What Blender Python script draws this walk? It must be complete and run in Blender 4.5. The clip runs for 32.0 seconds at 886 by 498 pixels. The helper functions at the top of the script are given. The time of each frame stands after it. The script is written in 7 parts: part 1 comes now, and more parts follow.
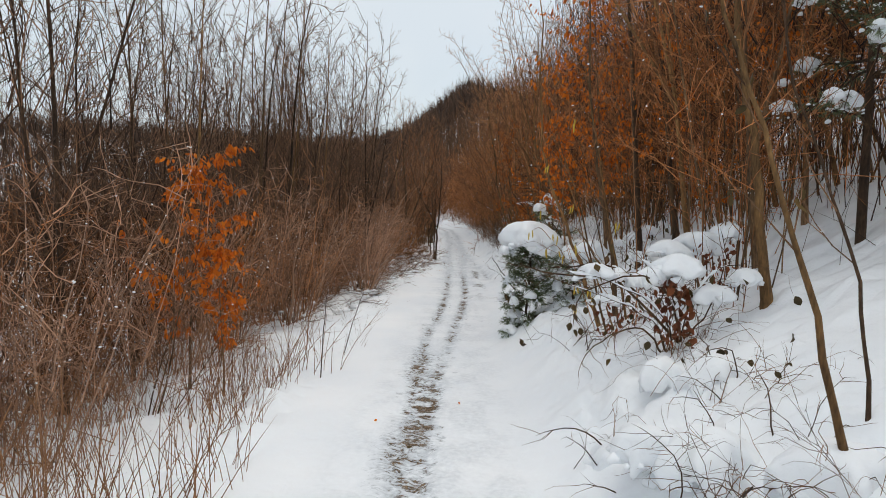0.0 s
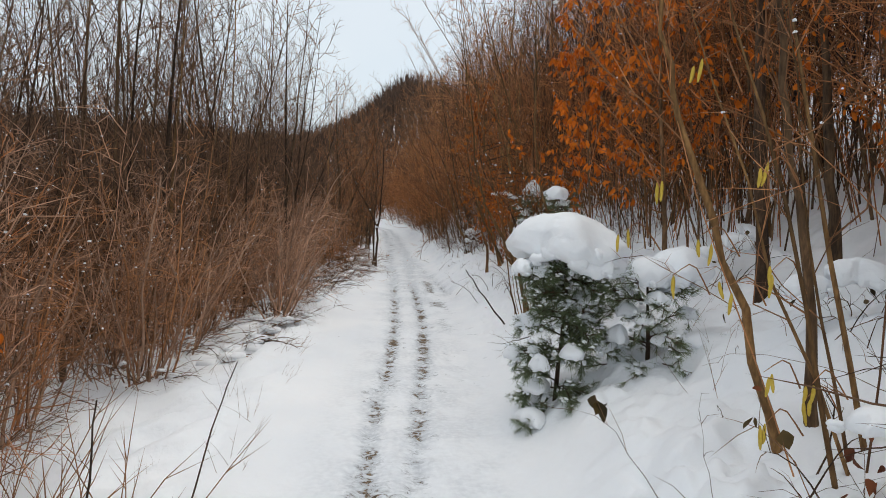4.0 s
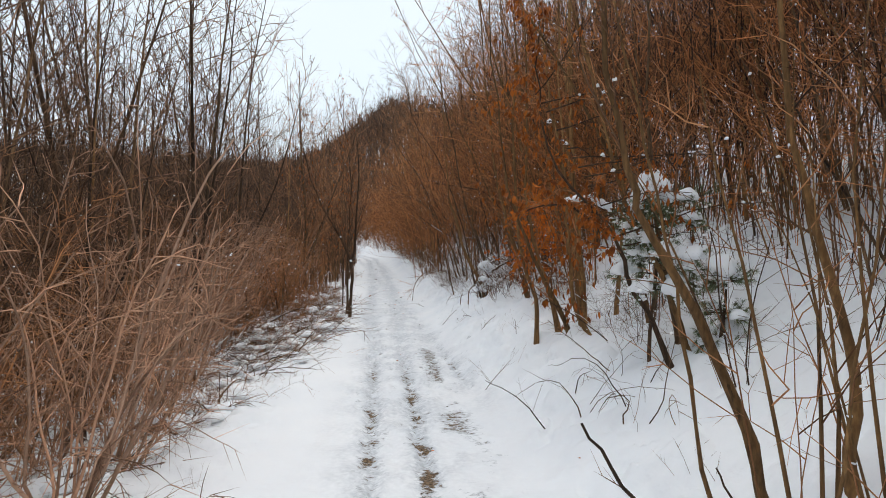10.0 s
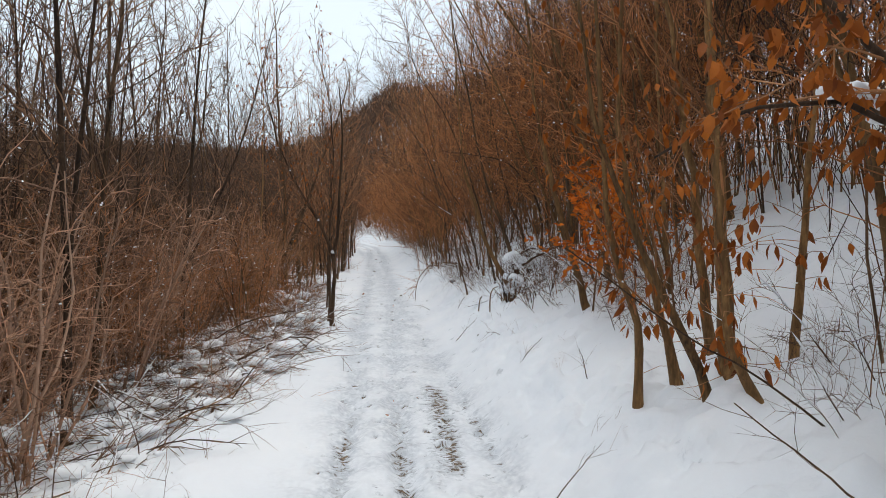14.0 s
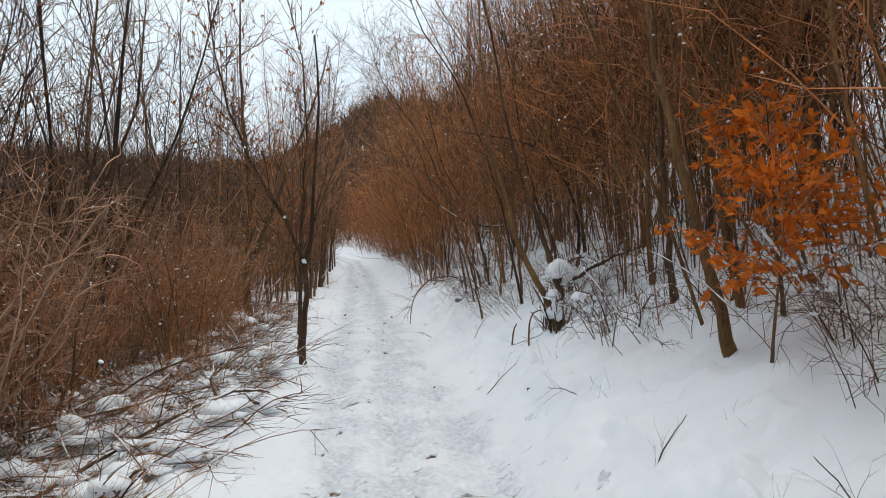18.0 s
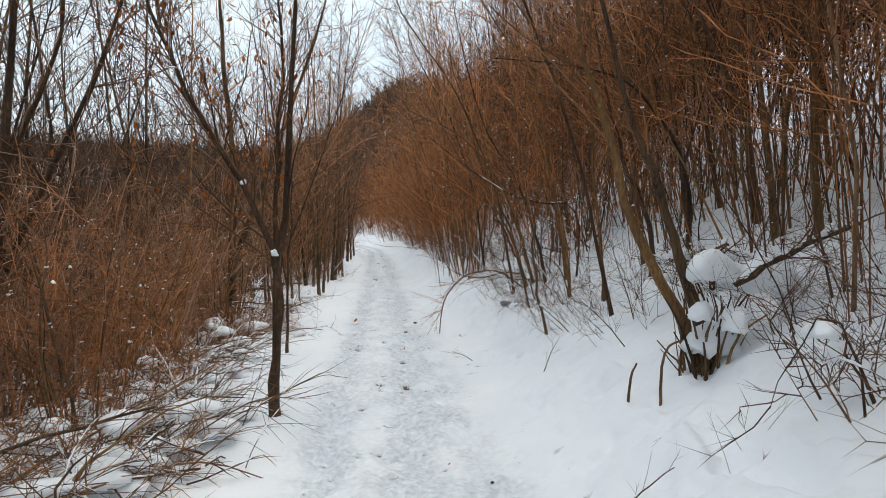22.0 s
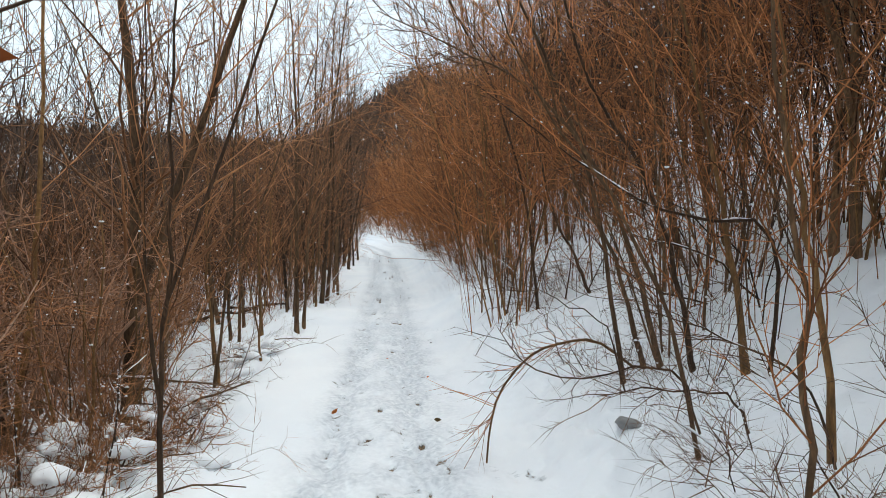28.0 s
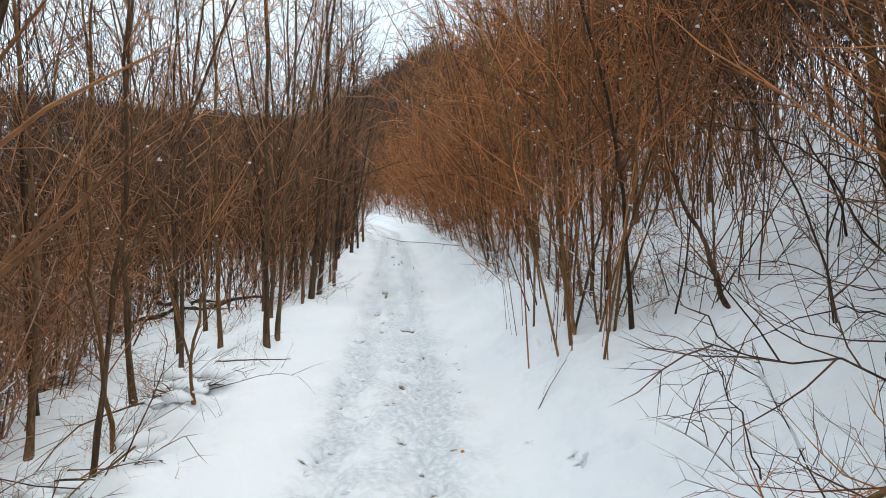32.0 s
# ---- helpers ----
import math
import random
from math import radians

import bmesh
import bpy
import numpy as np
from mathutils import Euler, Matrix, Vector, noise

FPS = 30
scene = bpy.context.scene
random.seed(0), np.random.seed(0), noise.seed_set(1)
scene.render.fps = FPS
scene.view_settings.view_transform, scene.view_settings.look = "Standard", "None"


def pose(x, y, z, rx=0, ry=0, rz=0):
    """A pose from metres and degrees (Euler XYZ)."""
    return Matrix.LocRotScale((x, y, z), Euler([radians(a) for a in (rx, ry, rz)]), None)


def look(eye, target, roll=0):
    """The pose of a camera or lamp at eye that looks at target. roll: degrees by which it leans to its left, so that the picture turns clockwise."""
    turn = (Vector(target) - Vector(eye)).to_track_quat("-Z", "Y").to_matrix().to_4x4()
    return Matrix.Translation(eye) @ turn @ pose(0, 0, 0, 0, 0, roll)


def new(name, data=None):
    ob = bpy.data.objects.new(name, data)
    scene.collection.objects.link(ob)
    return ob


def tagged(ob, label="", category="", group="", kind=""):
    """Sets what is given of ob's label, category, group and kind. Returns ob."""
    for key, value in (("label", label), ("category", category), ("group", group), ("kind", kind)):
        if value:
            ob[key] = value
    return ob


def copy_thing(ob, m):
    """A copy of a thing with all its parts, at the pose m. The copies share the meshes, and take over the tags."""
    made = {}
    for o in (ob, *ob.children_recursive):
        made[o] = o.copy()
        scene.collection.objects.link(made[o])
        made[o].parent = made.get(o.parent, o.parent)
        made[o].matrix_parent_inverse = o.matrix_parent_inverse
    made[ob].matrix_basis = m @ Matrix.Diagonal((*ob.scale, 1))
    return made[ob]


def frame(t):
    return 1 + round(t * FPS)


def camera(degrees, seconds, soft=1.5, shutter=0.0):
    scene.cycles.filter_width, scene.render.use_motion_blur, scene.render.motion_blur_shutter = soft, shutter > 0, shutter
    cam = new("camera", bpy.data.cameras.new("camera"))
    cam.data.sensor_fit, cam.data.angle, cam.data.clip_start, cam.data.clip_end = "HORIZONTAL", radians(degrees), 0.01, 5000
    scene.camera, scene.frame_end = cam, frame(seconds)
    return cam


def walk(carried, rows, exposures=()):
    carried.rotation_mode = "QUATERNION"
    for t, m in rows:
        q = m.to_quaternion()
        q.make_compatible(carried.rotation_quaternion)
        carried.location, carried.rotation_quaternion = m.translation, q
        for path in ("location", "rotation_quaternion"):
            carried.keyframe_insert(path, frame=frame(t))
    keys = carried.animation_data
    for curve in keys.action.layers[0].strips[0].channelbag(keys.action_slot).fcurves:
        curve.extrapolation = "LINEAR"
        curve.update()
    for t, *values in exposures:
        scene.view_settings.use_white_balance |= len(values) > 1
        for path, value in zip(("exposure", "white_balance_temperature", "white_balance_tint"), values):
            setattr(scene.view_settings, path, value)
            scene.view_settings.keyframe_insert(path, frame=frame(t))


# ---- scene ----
cam = camera(74.0, 32.0, soft=0.9)
PATH = [
    (0, (0.145, -0.125, 1.854), (0.106, 4.867, 1.561), 1.15),
    (0.5, (0.041, 0.363, 1.845), (0.103, 5.357, 1.609), 1.23),
    (1, (0.035, 0.850, 1.775), (0.147, 5.845, 1.579), 1.38),
    (1.5, (0.074, 1.368, 1.802), (0.292, 6.358, 1.575), 1.57),
    (2, (-0.006, 1.905, 1.763), (0.314, 6.888, 1.502), 1.73),
    (2.5, (-0.026, 2.412, 1.722), (0.322, 7.392, 1.444), 1.81),
    (3, (-0.013, 2.966, 1.753), (0.370, 7.942, 1.450), 1.88),
    (3.5, (-0.059, 3.499, 1.723), (0.386, 8.471, 1.433), 1.92),
    (5.5, (-0.121, 5.494, 1.741), (0.536, 10.447, 1.556), 1.17),
    (6, (-0.081, 6.026, 1.748), (0.615, 10.976, 1.633), 1.08),
    (6.5, (-0.098, 6.533, 1.700), (0.608, 11.482, 1.621), 0.99),
    (7, (-0.098, 6.999, 1.728), (0.600, 11.949, 1.662), 0.99),
    (7.5, (0.001, 7.464, 1.752), (0.659, 12.420, 1.716), 0.88),
    (8, (-0.006, 7.903, 1.718), (0.663, 12.857, 1.629), 0.82),
    (8.5, (0.015, 8.340, 1.746), (0.693, 13.293, 1.640), 0.74),
    (9, (0.117, 8.814, 1.713), (0.759, 13.772, 1.625), 0.57),
    (9.5, (0.159, 9.251, 1.712), (0.767, 14.213, 1.634), 0.61),
    (10, (0.145, 9.684, 1.777), (0.751, 14.647, 1.715), 0.55),
    (10.5, (0.190, 10.095, 1.751), (0.782, 15.059, 1.677), 0.30),
    (11, (0.274, 10.505, 1.776), (0.884, 15.467, 1.701), 0.40),
    (11.5, (0.295, 10.967, 1.720), (0.928, 15.926, 1.639), 0.41),
    (12, (0.313, 11.377, 1.719), (0.946, 16.336, 1.619), 0.39),
    (12.5, (0.388, 11.822, 1.756), (1.027, 16.779, 1.615), 0.49),
    (13, (0.397, 12.240, 1.697), (1.045, 17.194, 1.512), 0.53),
    (13.5, (0.380, 12.632, 1.745), (0.988, 17.593, 1.582), 0.43),
    (14, (0.433, 13.033, 1.706), (1.001, 17.998, 1.545), 0.34),
    (14.5, (0.432, 13.431, 1.660), (1.015, 18.394, 1.487), 0.31),
    (15, (0.389, 13.831, 1.665), (0.961, 18.796, 1.522), 0.27),
    (15.5, (0.382, 14.210, 1.620), (0.904, 19.181, 1.473), 0.27),
    (17.5, (0.308, 15.494, 1.559), (0.979, 20.448, 1.514), 0.49),
    (18, (0.330, 15.850, 1.531), (1.063, 20.796, 1.498), 0.45),
    (18.5, (0.377, 16.179, 1.550), (1.009, 21.139, 1.505), 0.38),
    (19, (0.481, 16.540, 1.542), (1.016, 21.511, 1.481), 0.26),
    (19.5, (0.563, 16.868, 1.500), (1.047, 21.844, 1.445), 0.16),
    (20, (0.570, 17.192, 1.544), (1.070, 22.167, 1.499), 0.19),
    (20.5, (0.588, 17.544, 1.500), (1.064, 22.521, 1.437), 0.07),
    (21, (0.572, 17.929, 1.505), (1.050, 22.905, 1.425), 0.06),
    (21.5, (0.525, 18.327, 1.500), (1.031, 23.300, 1.382), -0.01),
    (22, (0.516, 18.702, 1.477), (1.049, 23.672, 1.338), 0.14),
    (22.5, (0.561, 19.115, 1.500), (1.109, 24.084, 1.399), 0.31),
    (23, (0.520, 19.490, 1.472), (1.107, 24.454, 1.394), 0.31),
    (23.5, (0.483, 19.826, 1.520), (1.106, 24.786, 1.425), 0.41),
    (24, (0.507, 20.205, 1.508), (1.111, 25.168, 1.447), 0.40),
    (24.5, (0.464, 20.575, 1.508), (1.082, 25.537, 1.443), 0.47),
    (25, (0.407, 20.948, 1.548), (1.060, 25.905, 1.519), 0.51),
    (25.5, (0.469, 21.325, 1.528), (1.099, 26.285, 1.516), 0.47),
    (27.5, (0.624, 22.404, 1.840), (1.085, 27.381, 1.713), 1.09),
    (28, (0.616, 22.797, 1.797), (1.068, 27.773, 1.622), 1.01),
    (28.5, (0.618, 23.165, 1.793), (1.007, 28.145, 1.570), 1.01),
    (29, (0.644, 23.589, 1.791), (1.010, 28.570, 1.567), 1.14),
    (29.5, (0.632, 23.960, 1.742), (0.993, 28.943, 1.530), 1.37),
    (30, (0.588, 24.316, 1.773), (0.923, 29.301, 1.584), 1.42),
    (30.5, (0.628, 24.703, 1.726), (0.932, 29.689, 1.506), 1.38),
    (31, (0.638, 25.063, 1.744), (0.957, 30.045, 1.472), 1.63),
    (31.5, (0.595, 25.445, 1.744), (0.958, 30.422, 1.430), 1.77),
    (32, (0.606, 25.802, 1.689), (0.987, 30.777, 1.357), 1.89),
]
walk(cam, [(t, look(eye, target, roll)) for t, eye, target, roll in PATH], [(0, 0.03, 6800, 7), (6, 0.22, 6750, 7), (10, 0.36, 6650, 7), (19, 0.38, 6550, 5), (25, 0.52, 6500, 3), (32, 0.66, 6350, 2)])

# ---------------------------------------------------------------- light
# an overcast winter sky: a thin share of clear sky behind an even cloud cover
sky_world = bpy.data.worlds.new("winter_sky")
scene.world = sky_world
sky_world.use_nodes = True
wn, wl = sky_world.node_tree.nodes, sky_world.node_tree.links
wn.clear()
w_out = wn.new("ShaderNodeOutputWorld")
w_sky = wn.new("ShaderNodeTexSky")
w_sky.sky_type = "NISHITA"
w_sky.sun_disc = False
w_sky.sun_elevation = radians(80)
w_sky.sun_rotation = radians(60)
w_sky.dust_density = 4.0
w_b1 = wn.new("ShaderNodeBackground")
w_b1.inputs["Strength"].default_value = 0.05
w_b2 = wn.new("ShaderNodeBackground")
w_noise = wn.new("ShaderNodeTexNoise")
w_noise.inputs["Scale"].default_value = 2.2
w_noise.inputs["Detail"].default_value = 4.0
w_ramp = wn.new("ShaderNodeValToRGB")
w_ramp.color_ramp.elements[0].position = 0.3
w_ramp.color_ramp.elements[0].color = (0.78, 0.86, 0.95, 1)
w_ramp.color_ramp.elements[1].position = 0.7
w_ramp.color_ramp.elements[1].color = (0.92, 0.96, 1.0, 1)
w_b2.inputs["Strength"].default_value = 0.68
w_add = wn.new("ShaderNodeAddShader")
wl.new(w_sky.outputs["Color"], w_b1.inputs["Color"])
wl.new(w_noise.outputs["Fac"], w_ramp.inputs["Fac"])
wl.new(w_ramp.outputs["Color"], w_b2.inputs["Color"])
wl.new(w_b1.outputs[0], w_add.inputs[0])
wl.new(w_b2.outputs[0], w_add.inputs[1])
wl.new(w_add.outputs[0], w_out.inputs["Surface"])

sun_data = bpy.data.lights.new("sun", "SUN")
sun_data.energy = 0.55
sun_data.angle = radians(60)
sun_data.color = (1.0, 0.975, 0.94)
sun = new("sun", sun_data)
sun.matrix_world = look((0, 0, 30), (-3, 4, 0))


# ---------------------------------------------------------------- materials
def shader(name):
    m = bpy.data.materials.new(name)
    m.use_nodes = True
    t = m.node_tree
    return m, t.nodes, t.links, t.nodes["Principled BSDF"]


def two_tone(name, dark, light, scale, rough=0.85, bump=0.3, detail=6.0, stretch=(1, 1, 1), spread=0.35, transmit=0.0, island=False, knee=0.5):
    """A matt natural surface: grain in two scales between two colours, a random tone for each object, fine relief."""
    m, n, l, b = shader(name)
    co = n.new("ShaderNodeTexCoord")
    mp = n.new("ShaderNodeMapping")
    mp.inputs["Scale"].default_value = stretch
    l.new(co.outputs["Object"], mp.inputs["Vector"])
    n1 = n.new("ShaderNodeTexNoise")
    n1.inputs["Scale"].default_value = scale
    n1.inputs["Detail"].default_value = detail
    n2 = n.new("ShaderNodeTexNoise")
    n2.inputs["Scale"].default_value = scale * 0.12
    n2.inputs["Detail"].default_value = 2.0
    l.new(mp.outputs[0], n1.inputs["Vector"])
    l.new(mp.outputs[0], n2.inputs["Vector"])
    add = n.new("ShaderNodeMath")
    add.operation = "ADD"
    l.new(n1.outputs["Fac"], add.inputs[0])
    l.new(n2.outputs["Fac"], add.inputs[1])
    if island:
        info = n.new("ShaderNodeNewGeometry")
        rnd = info.outputs["Random Per Island"]
    else:
        info = n.new("ShaderNodeObjectInfo")
        rnd = info.outputs["Random"]
    mul = n.new("ShaderNodeMath")
    mul.operation = "MULTIPLY_ADD"
    mul.inputs[1].default_value = spread * 2
    l.new(rnd, mul.inputs[0])
    l.new(add.outputs[0], mul.inputs[2])
    ramp = n.new("ShaderNodeValToRGB")
    ramp.color_ramp.elements[0].position = 0.0
    ramp.color_ramp.elements[0].color = (*dark, 1)
    ramp.color_ramp.elements[1].position = 1.0
    ramp.color_ramp.elements[1].color = (*light, 1)
    mid = ramp.color_ramp.elements.new(0.55)
    mid.color = (*(d + (e - d) * knee for d, e in zip(dark, light)), 1)
    sub = n.new("ShaderNodeMapRange")
    sub.inputs["From Min"].default_value = 0.7
    sub.inputs["From Max"].default_value = 1.35 + spread * 2
    l.new(mul.outputs[0], sub.inputs["Value"])
    l.new(sub.outputs[0], ramp.inputs["Fac"])
    l.new(ramp.outputs["Color"], b.inputs["Base Color"])
    b.inputs["Roughness"].default_value = rough
    b.inputs["Specular IOR Level"].default_value = 0.3
    if bump:
        bp = n.new("ShaderNodeBump")
        bp.inputs["Strength"].default_value = bump
        bp.inputs["Distance"].default_value = 0.01
        l.new(n1.outputs["Fac"], bp.inputs["Height"])
        l.new(bp.outputs[0], b.inputs["Normal"])
    if transmit:
        tr = n.new("ShaderNodeBsdfTranslucent")
        l.new(ramp.outputs["Color"], tr.inputs["Color"])
        mix = n.new("ShaderNodeMixShader")
        mix.inputs[0].default_value = transmit
        l.new(b.outputs[0], mix.inputs[1])
        l.new(tr.outputs[0], mix.inputs[2])
        l.new(mix.outputs[0], n["Material Output"].inputs["Surface"])
    return m


M_BARK = two_tone("bark_grey_brown", (0.013, 0.008, 0.005), (0.36, 0.21, 0.105), 60, bump=1.0, stretch=(1, 1, 0.22), spread=0.18, knee=0.34)
M_BARK_DARK = two_tone("bark_dark", (0.008, 0.005, 0.0035), (0.17, 0.095, 0.05), 60, bump=1.0, stretch=(1, 1, 0.3), spread=0.18, knee=0.32)
M_BARK_OCHRE = two_tone("bark_ochre", (0.026, 0.014, 0.006), (0.46, 0.25, 0.095), 55, bump=0.8, stretch=(1, 1, 0.25), spread=0.2, knee=0.38)
M_TWIG_RED = two_tone("twig_red_brown", (0.005, 0.0018, 0.0009), (0.9, 0.36, 0.13), 6, bump=0.0, island=True, spread=0.55, knee=0.42)
M_TWIG_BROWN = two_tone("twig_brown", (0.007, 0.003, 0.0016), (0.84, 0.39, 0.17), 6, bump=0.0, island=True, spread=0.55, knee=0.37)
M_TWIG_TAN = two_tone("twig_tan", (0.035, 0.016, 0.009), (0.95, 0.54, 0.34), 6, bump=0.0, island=True, spread=0.55, knee=0.4)
M_TWIG_GREY = two_tone("twig_grey", (0.011, 0.006, 0.004), (0.4, 0.215, 0.115), 6, bump=0.0, island=True, spread=0.55, knee=0.36)
M_STALK = two_tone("dry_stalk", (0.09, 0.038, 0.018), (0.44, 0.22, 0.10), 9, bump=0.0)
M_LEAF_ORANGE = two_tone("leaf_orange", (0.3, 0.05, 0.005), (1.0, 0.3, 0.03), 14, rough=0.7, bump=0.2, transmit=0.5, spread=0.5, island=True, knee=0.55)
M_LEAF_BROWN = two_tone("leaf_brown", (0.11, 0.024, 0.005), (0.74, 0.23, 0.034), 14, rough=0.7, bump=0.2, transmit=0.4, spread=0.5, island=True, knee=0.42)
M_LEAF_DARK = two_tone("leaf_dark_withered", (0.016, 0.014, 0.006), (0.14, 0.085, 0.022), 14, rough=0.6, bump=0.2, transmit=0.15, spread=0.5, island=True)
M_LEAF_RUST = two_tone("leaf_rust_red", (0.06, 0.014, 0.007), (0.34, 0.11, 0.04), 14, rough=0.65, bump=0.2, transmit=0.2, spread=0.5, island=True)
M_NEEDLE = two_tone("pine_needle", (0.03, 0.05, 0.018), (0.27, 0.32, 0.17), 8, rough=0.6, bump=0.0, spread=0.5, island=True, knee=0.45)
M_CATKIN = two_tone("catkin_yellow", (0.42, 0.28, 0.03), (0.75, 0.55, 0.10), 60, rough=0.8, bump=0.5, island=True)
M_FAR_TWIG = two_tone("far_woods_twig", (0.016, 0.01, 0.007), (0.14, 0.075, 0.043), 0.5, bump=0.0, island=True, knee=0.4)
# nearly black: the shade deep in the thicket is put into the twig colour
M_UNDER_SHADED = two_tone("undergrowth_twig_shaded", (0.0015, 0.0007, 0.0004), (0.13, 0.05, 0.02), 6, bump=0.0, island=True, spread=0.55, knee=0.28)
M_CANE = two_tone("cane_bark_tan", (0.12, 0.065, 0.04), (0.66, 0.42, 0.29), 24, bump=0.4, stretch=(1, 1, 0.3), knee=0.5)
# tan twigs darkened in colour to paint the shade behind the near bushes
M_UNDER_TAN_SHADED = two_tone("undergrowth_tan_shaded", (0.004, 0.002, 0.001), (0.38, 0.17, 0.07), 6, bump=0.0, island=True, spread=0.55, knee=0.3)


def snow_material(name, soil):
    m, n, l, b = shader(name)
    geo = n.new("ShaderNodeNewGeometry")
    n1 = n.new("ShaderNodeTexNoise")
    n1.inputs["Scale"].default_value = 5.0
    n1.inputs["Detail"].default_value = 8.0
    n2 = n.new("ShaderNodeTexNoise")
    n2.inputs["Scale"].default_value = 130.0
    n2.inputs["Detail"].default_value = 3.0
    n3 = n.new("ShaderNodeTexNoise")
    n3.inputs["Scale"].default_value = 0.7
    n3.inputs["Detail"].default_value = 3.0
    for k in (n1, n2, n3):
        l.new(geo.outputs["Position"], k.inputs["Vector"])
    ramp = n.new("ShaderNodeValToRGB")
    ramp.color_ramp.elements[0].position = 0.3
    ramp.color_ramp.elements[0].color = (0.84, 0.875, 0.915, 1)
    ramp.color_ramp.elements[1].position = 0.68
    ramp.color_ramp.elements[1].color = (0.915, 0.935, 0.955, 1)
    l.new(n3.outputs["Fac"], ramp.inputs["Fac"])
    colour = ramp.outputs["Color"]
    if soil:
        at = n.new("ShaderNodeAttribute")
        at.attribute_name = "soil"
        ns = n.new("ShaderNodeTexNoise")
        ns.inputs["Scale"].default_value = 45.0
        ns.inputs["Detail"].default_value = 5.0
        l.new(geo.outputs["Position"], ns.inputs["Vector"])
        sr = n.new("ShaderNodeValToRGB")
        sr.color_ramp.elements[0].position = 0.35
        sr.color_ramp.elements[0].color = (0.05, 0.036, 0.024, 1)
        sr.color_ramp.elements[1].position = 0.7
        sr.color_ramp.elements[1].color = (0.27, 0.18, 0.105, 1)
        l.new(ns.outputs["Fac"], sr.inputs["Fac"])
        # the soil shows where the trodden snow is thinnest
        cm = n.new("ShaderNodeMapping")
        cm.inputs["Scale"].default_value = (1.0, 1.55, 0.5)
        l.new(geo.outputs["Position"], cm.inputs["Vector"])
        cn = n.new("ShaderNodeTexNoise")
        cn.inputs["Scale"].default_value = 12.0
        cn.inputs["Detail"].default_value = 7.0
        cn.inputs["Roughness"].default_value = 0.6
        cn.inputs["Distortion"].default_value = 1.3
        l.new(cm.outputs[0], cn.inputs["Vector"])
        ad = n.new("ShaderNodeMath")
        ad.operation = "ADD"
        l.new(at.outputs["Fac"], ad.inputs[0])
        l.new(cn.outputs["Fac"], ad.inputs[1])
        # packed snow is greyer and coarser than fresh snow
        td = n.new("ShaderNodeAttribute")
        td.attribute_name = "trod"
        n4 = n.new("ShaderNodeTexNoise")
        n4.inputs["Scale"].default_value = 22.0
        n4.inputs["Detail"].default_value = 5.0
        l.new(geo.outputs["Position"], n4.inputs["Vector"])
        tr = n.new("ShaderNodeMapRange")
        tr.inputs["From Min"].default_value = 0.2
        tr.inputs["From Max"].default_value = 0.72
        l.new(n4.outputs["Fac"], tr.inputs["Value"])
        tm = n.new("ShaderNodeMath")
        tm.operation = "MULTIPLY"
        l.new(tr.outputs[0], tm.inputs[0])
        l.new(td.outputs["Fac"], tm.inputs[1])
        tx = n.new("ShaderNodeMixRGB")
        tx.inputs[2].default_value = (0.52, 0.555, 0.60, 1)
        l.new(tm.outputs[0], tx.inputs[0])
        l.new(colour, tx.inputs[1])
        colour = tx.outputs[0]
        pr = n.new("ShaderNodeMapRange")
        pr.inputs["From Min"].default_value = 0.8
        pr.inputs["From Max"].default_value = 1.02
        l.new(ad.outputs[0], pr.inputs["Value"])
        px = n.new("ShaderNodeMixRGB")
        px.inputs[2].default_value = (0.46, 0.49, 0.52, 1)
        l.new(pr.outputs[0], px.inputs[0])
        l.new(colour, px.inputs[1])
        colour = px.outputs[0]
        mr = n.new("ShaderNodeMapRange")
        mr.inputs["From Min"].default_value = 0.96
        mr.inputs["From Max"].default_value = 1.06
        l.new(ad.outputs[0], mr.inputs["Value"])
        mx = n.new("ShaderNodeMixRGB")
        l.new(mr.outputs[0], mx.inputs[0])
        l.new(colour, mx.inputs[1])
        l.new(sr.outputs["Color"], mx.inputs[2])
        colour = mx.outputs[0]
    l.new(colour, b.inputs["Base Color"])
    b.inputs["Roughness"].default_value = 0.7
    b.inputs["Specular IOR Level"].default_value = 0.25
    b1 = n.new("ShaderNodeBump")
    b1.inputs["Strength"].default_value = 0.6
    b1.inputs["Distance"].default_value = 0.05
    l.new(n1.outputs["Fac"], b1.inputs["Height"])
    b2 = n.new("ShaderNodeBump")
    b2.inputs["Strength"].default_value = 0.35
    b2.inputs["Distance"].default_value = 0.004
    l.new(n2.outputs["Fac"], b2.inputs["Height"])
    l.new(b1.outputs[0], b2.inputs["Normal"])
    l.new(b2.outputs[0], b.inputs["Normal"])
    return m


M_GROUND = snow_material("trodden_snow", True)
M_SNOW = snow_material("fresh_snow", False)


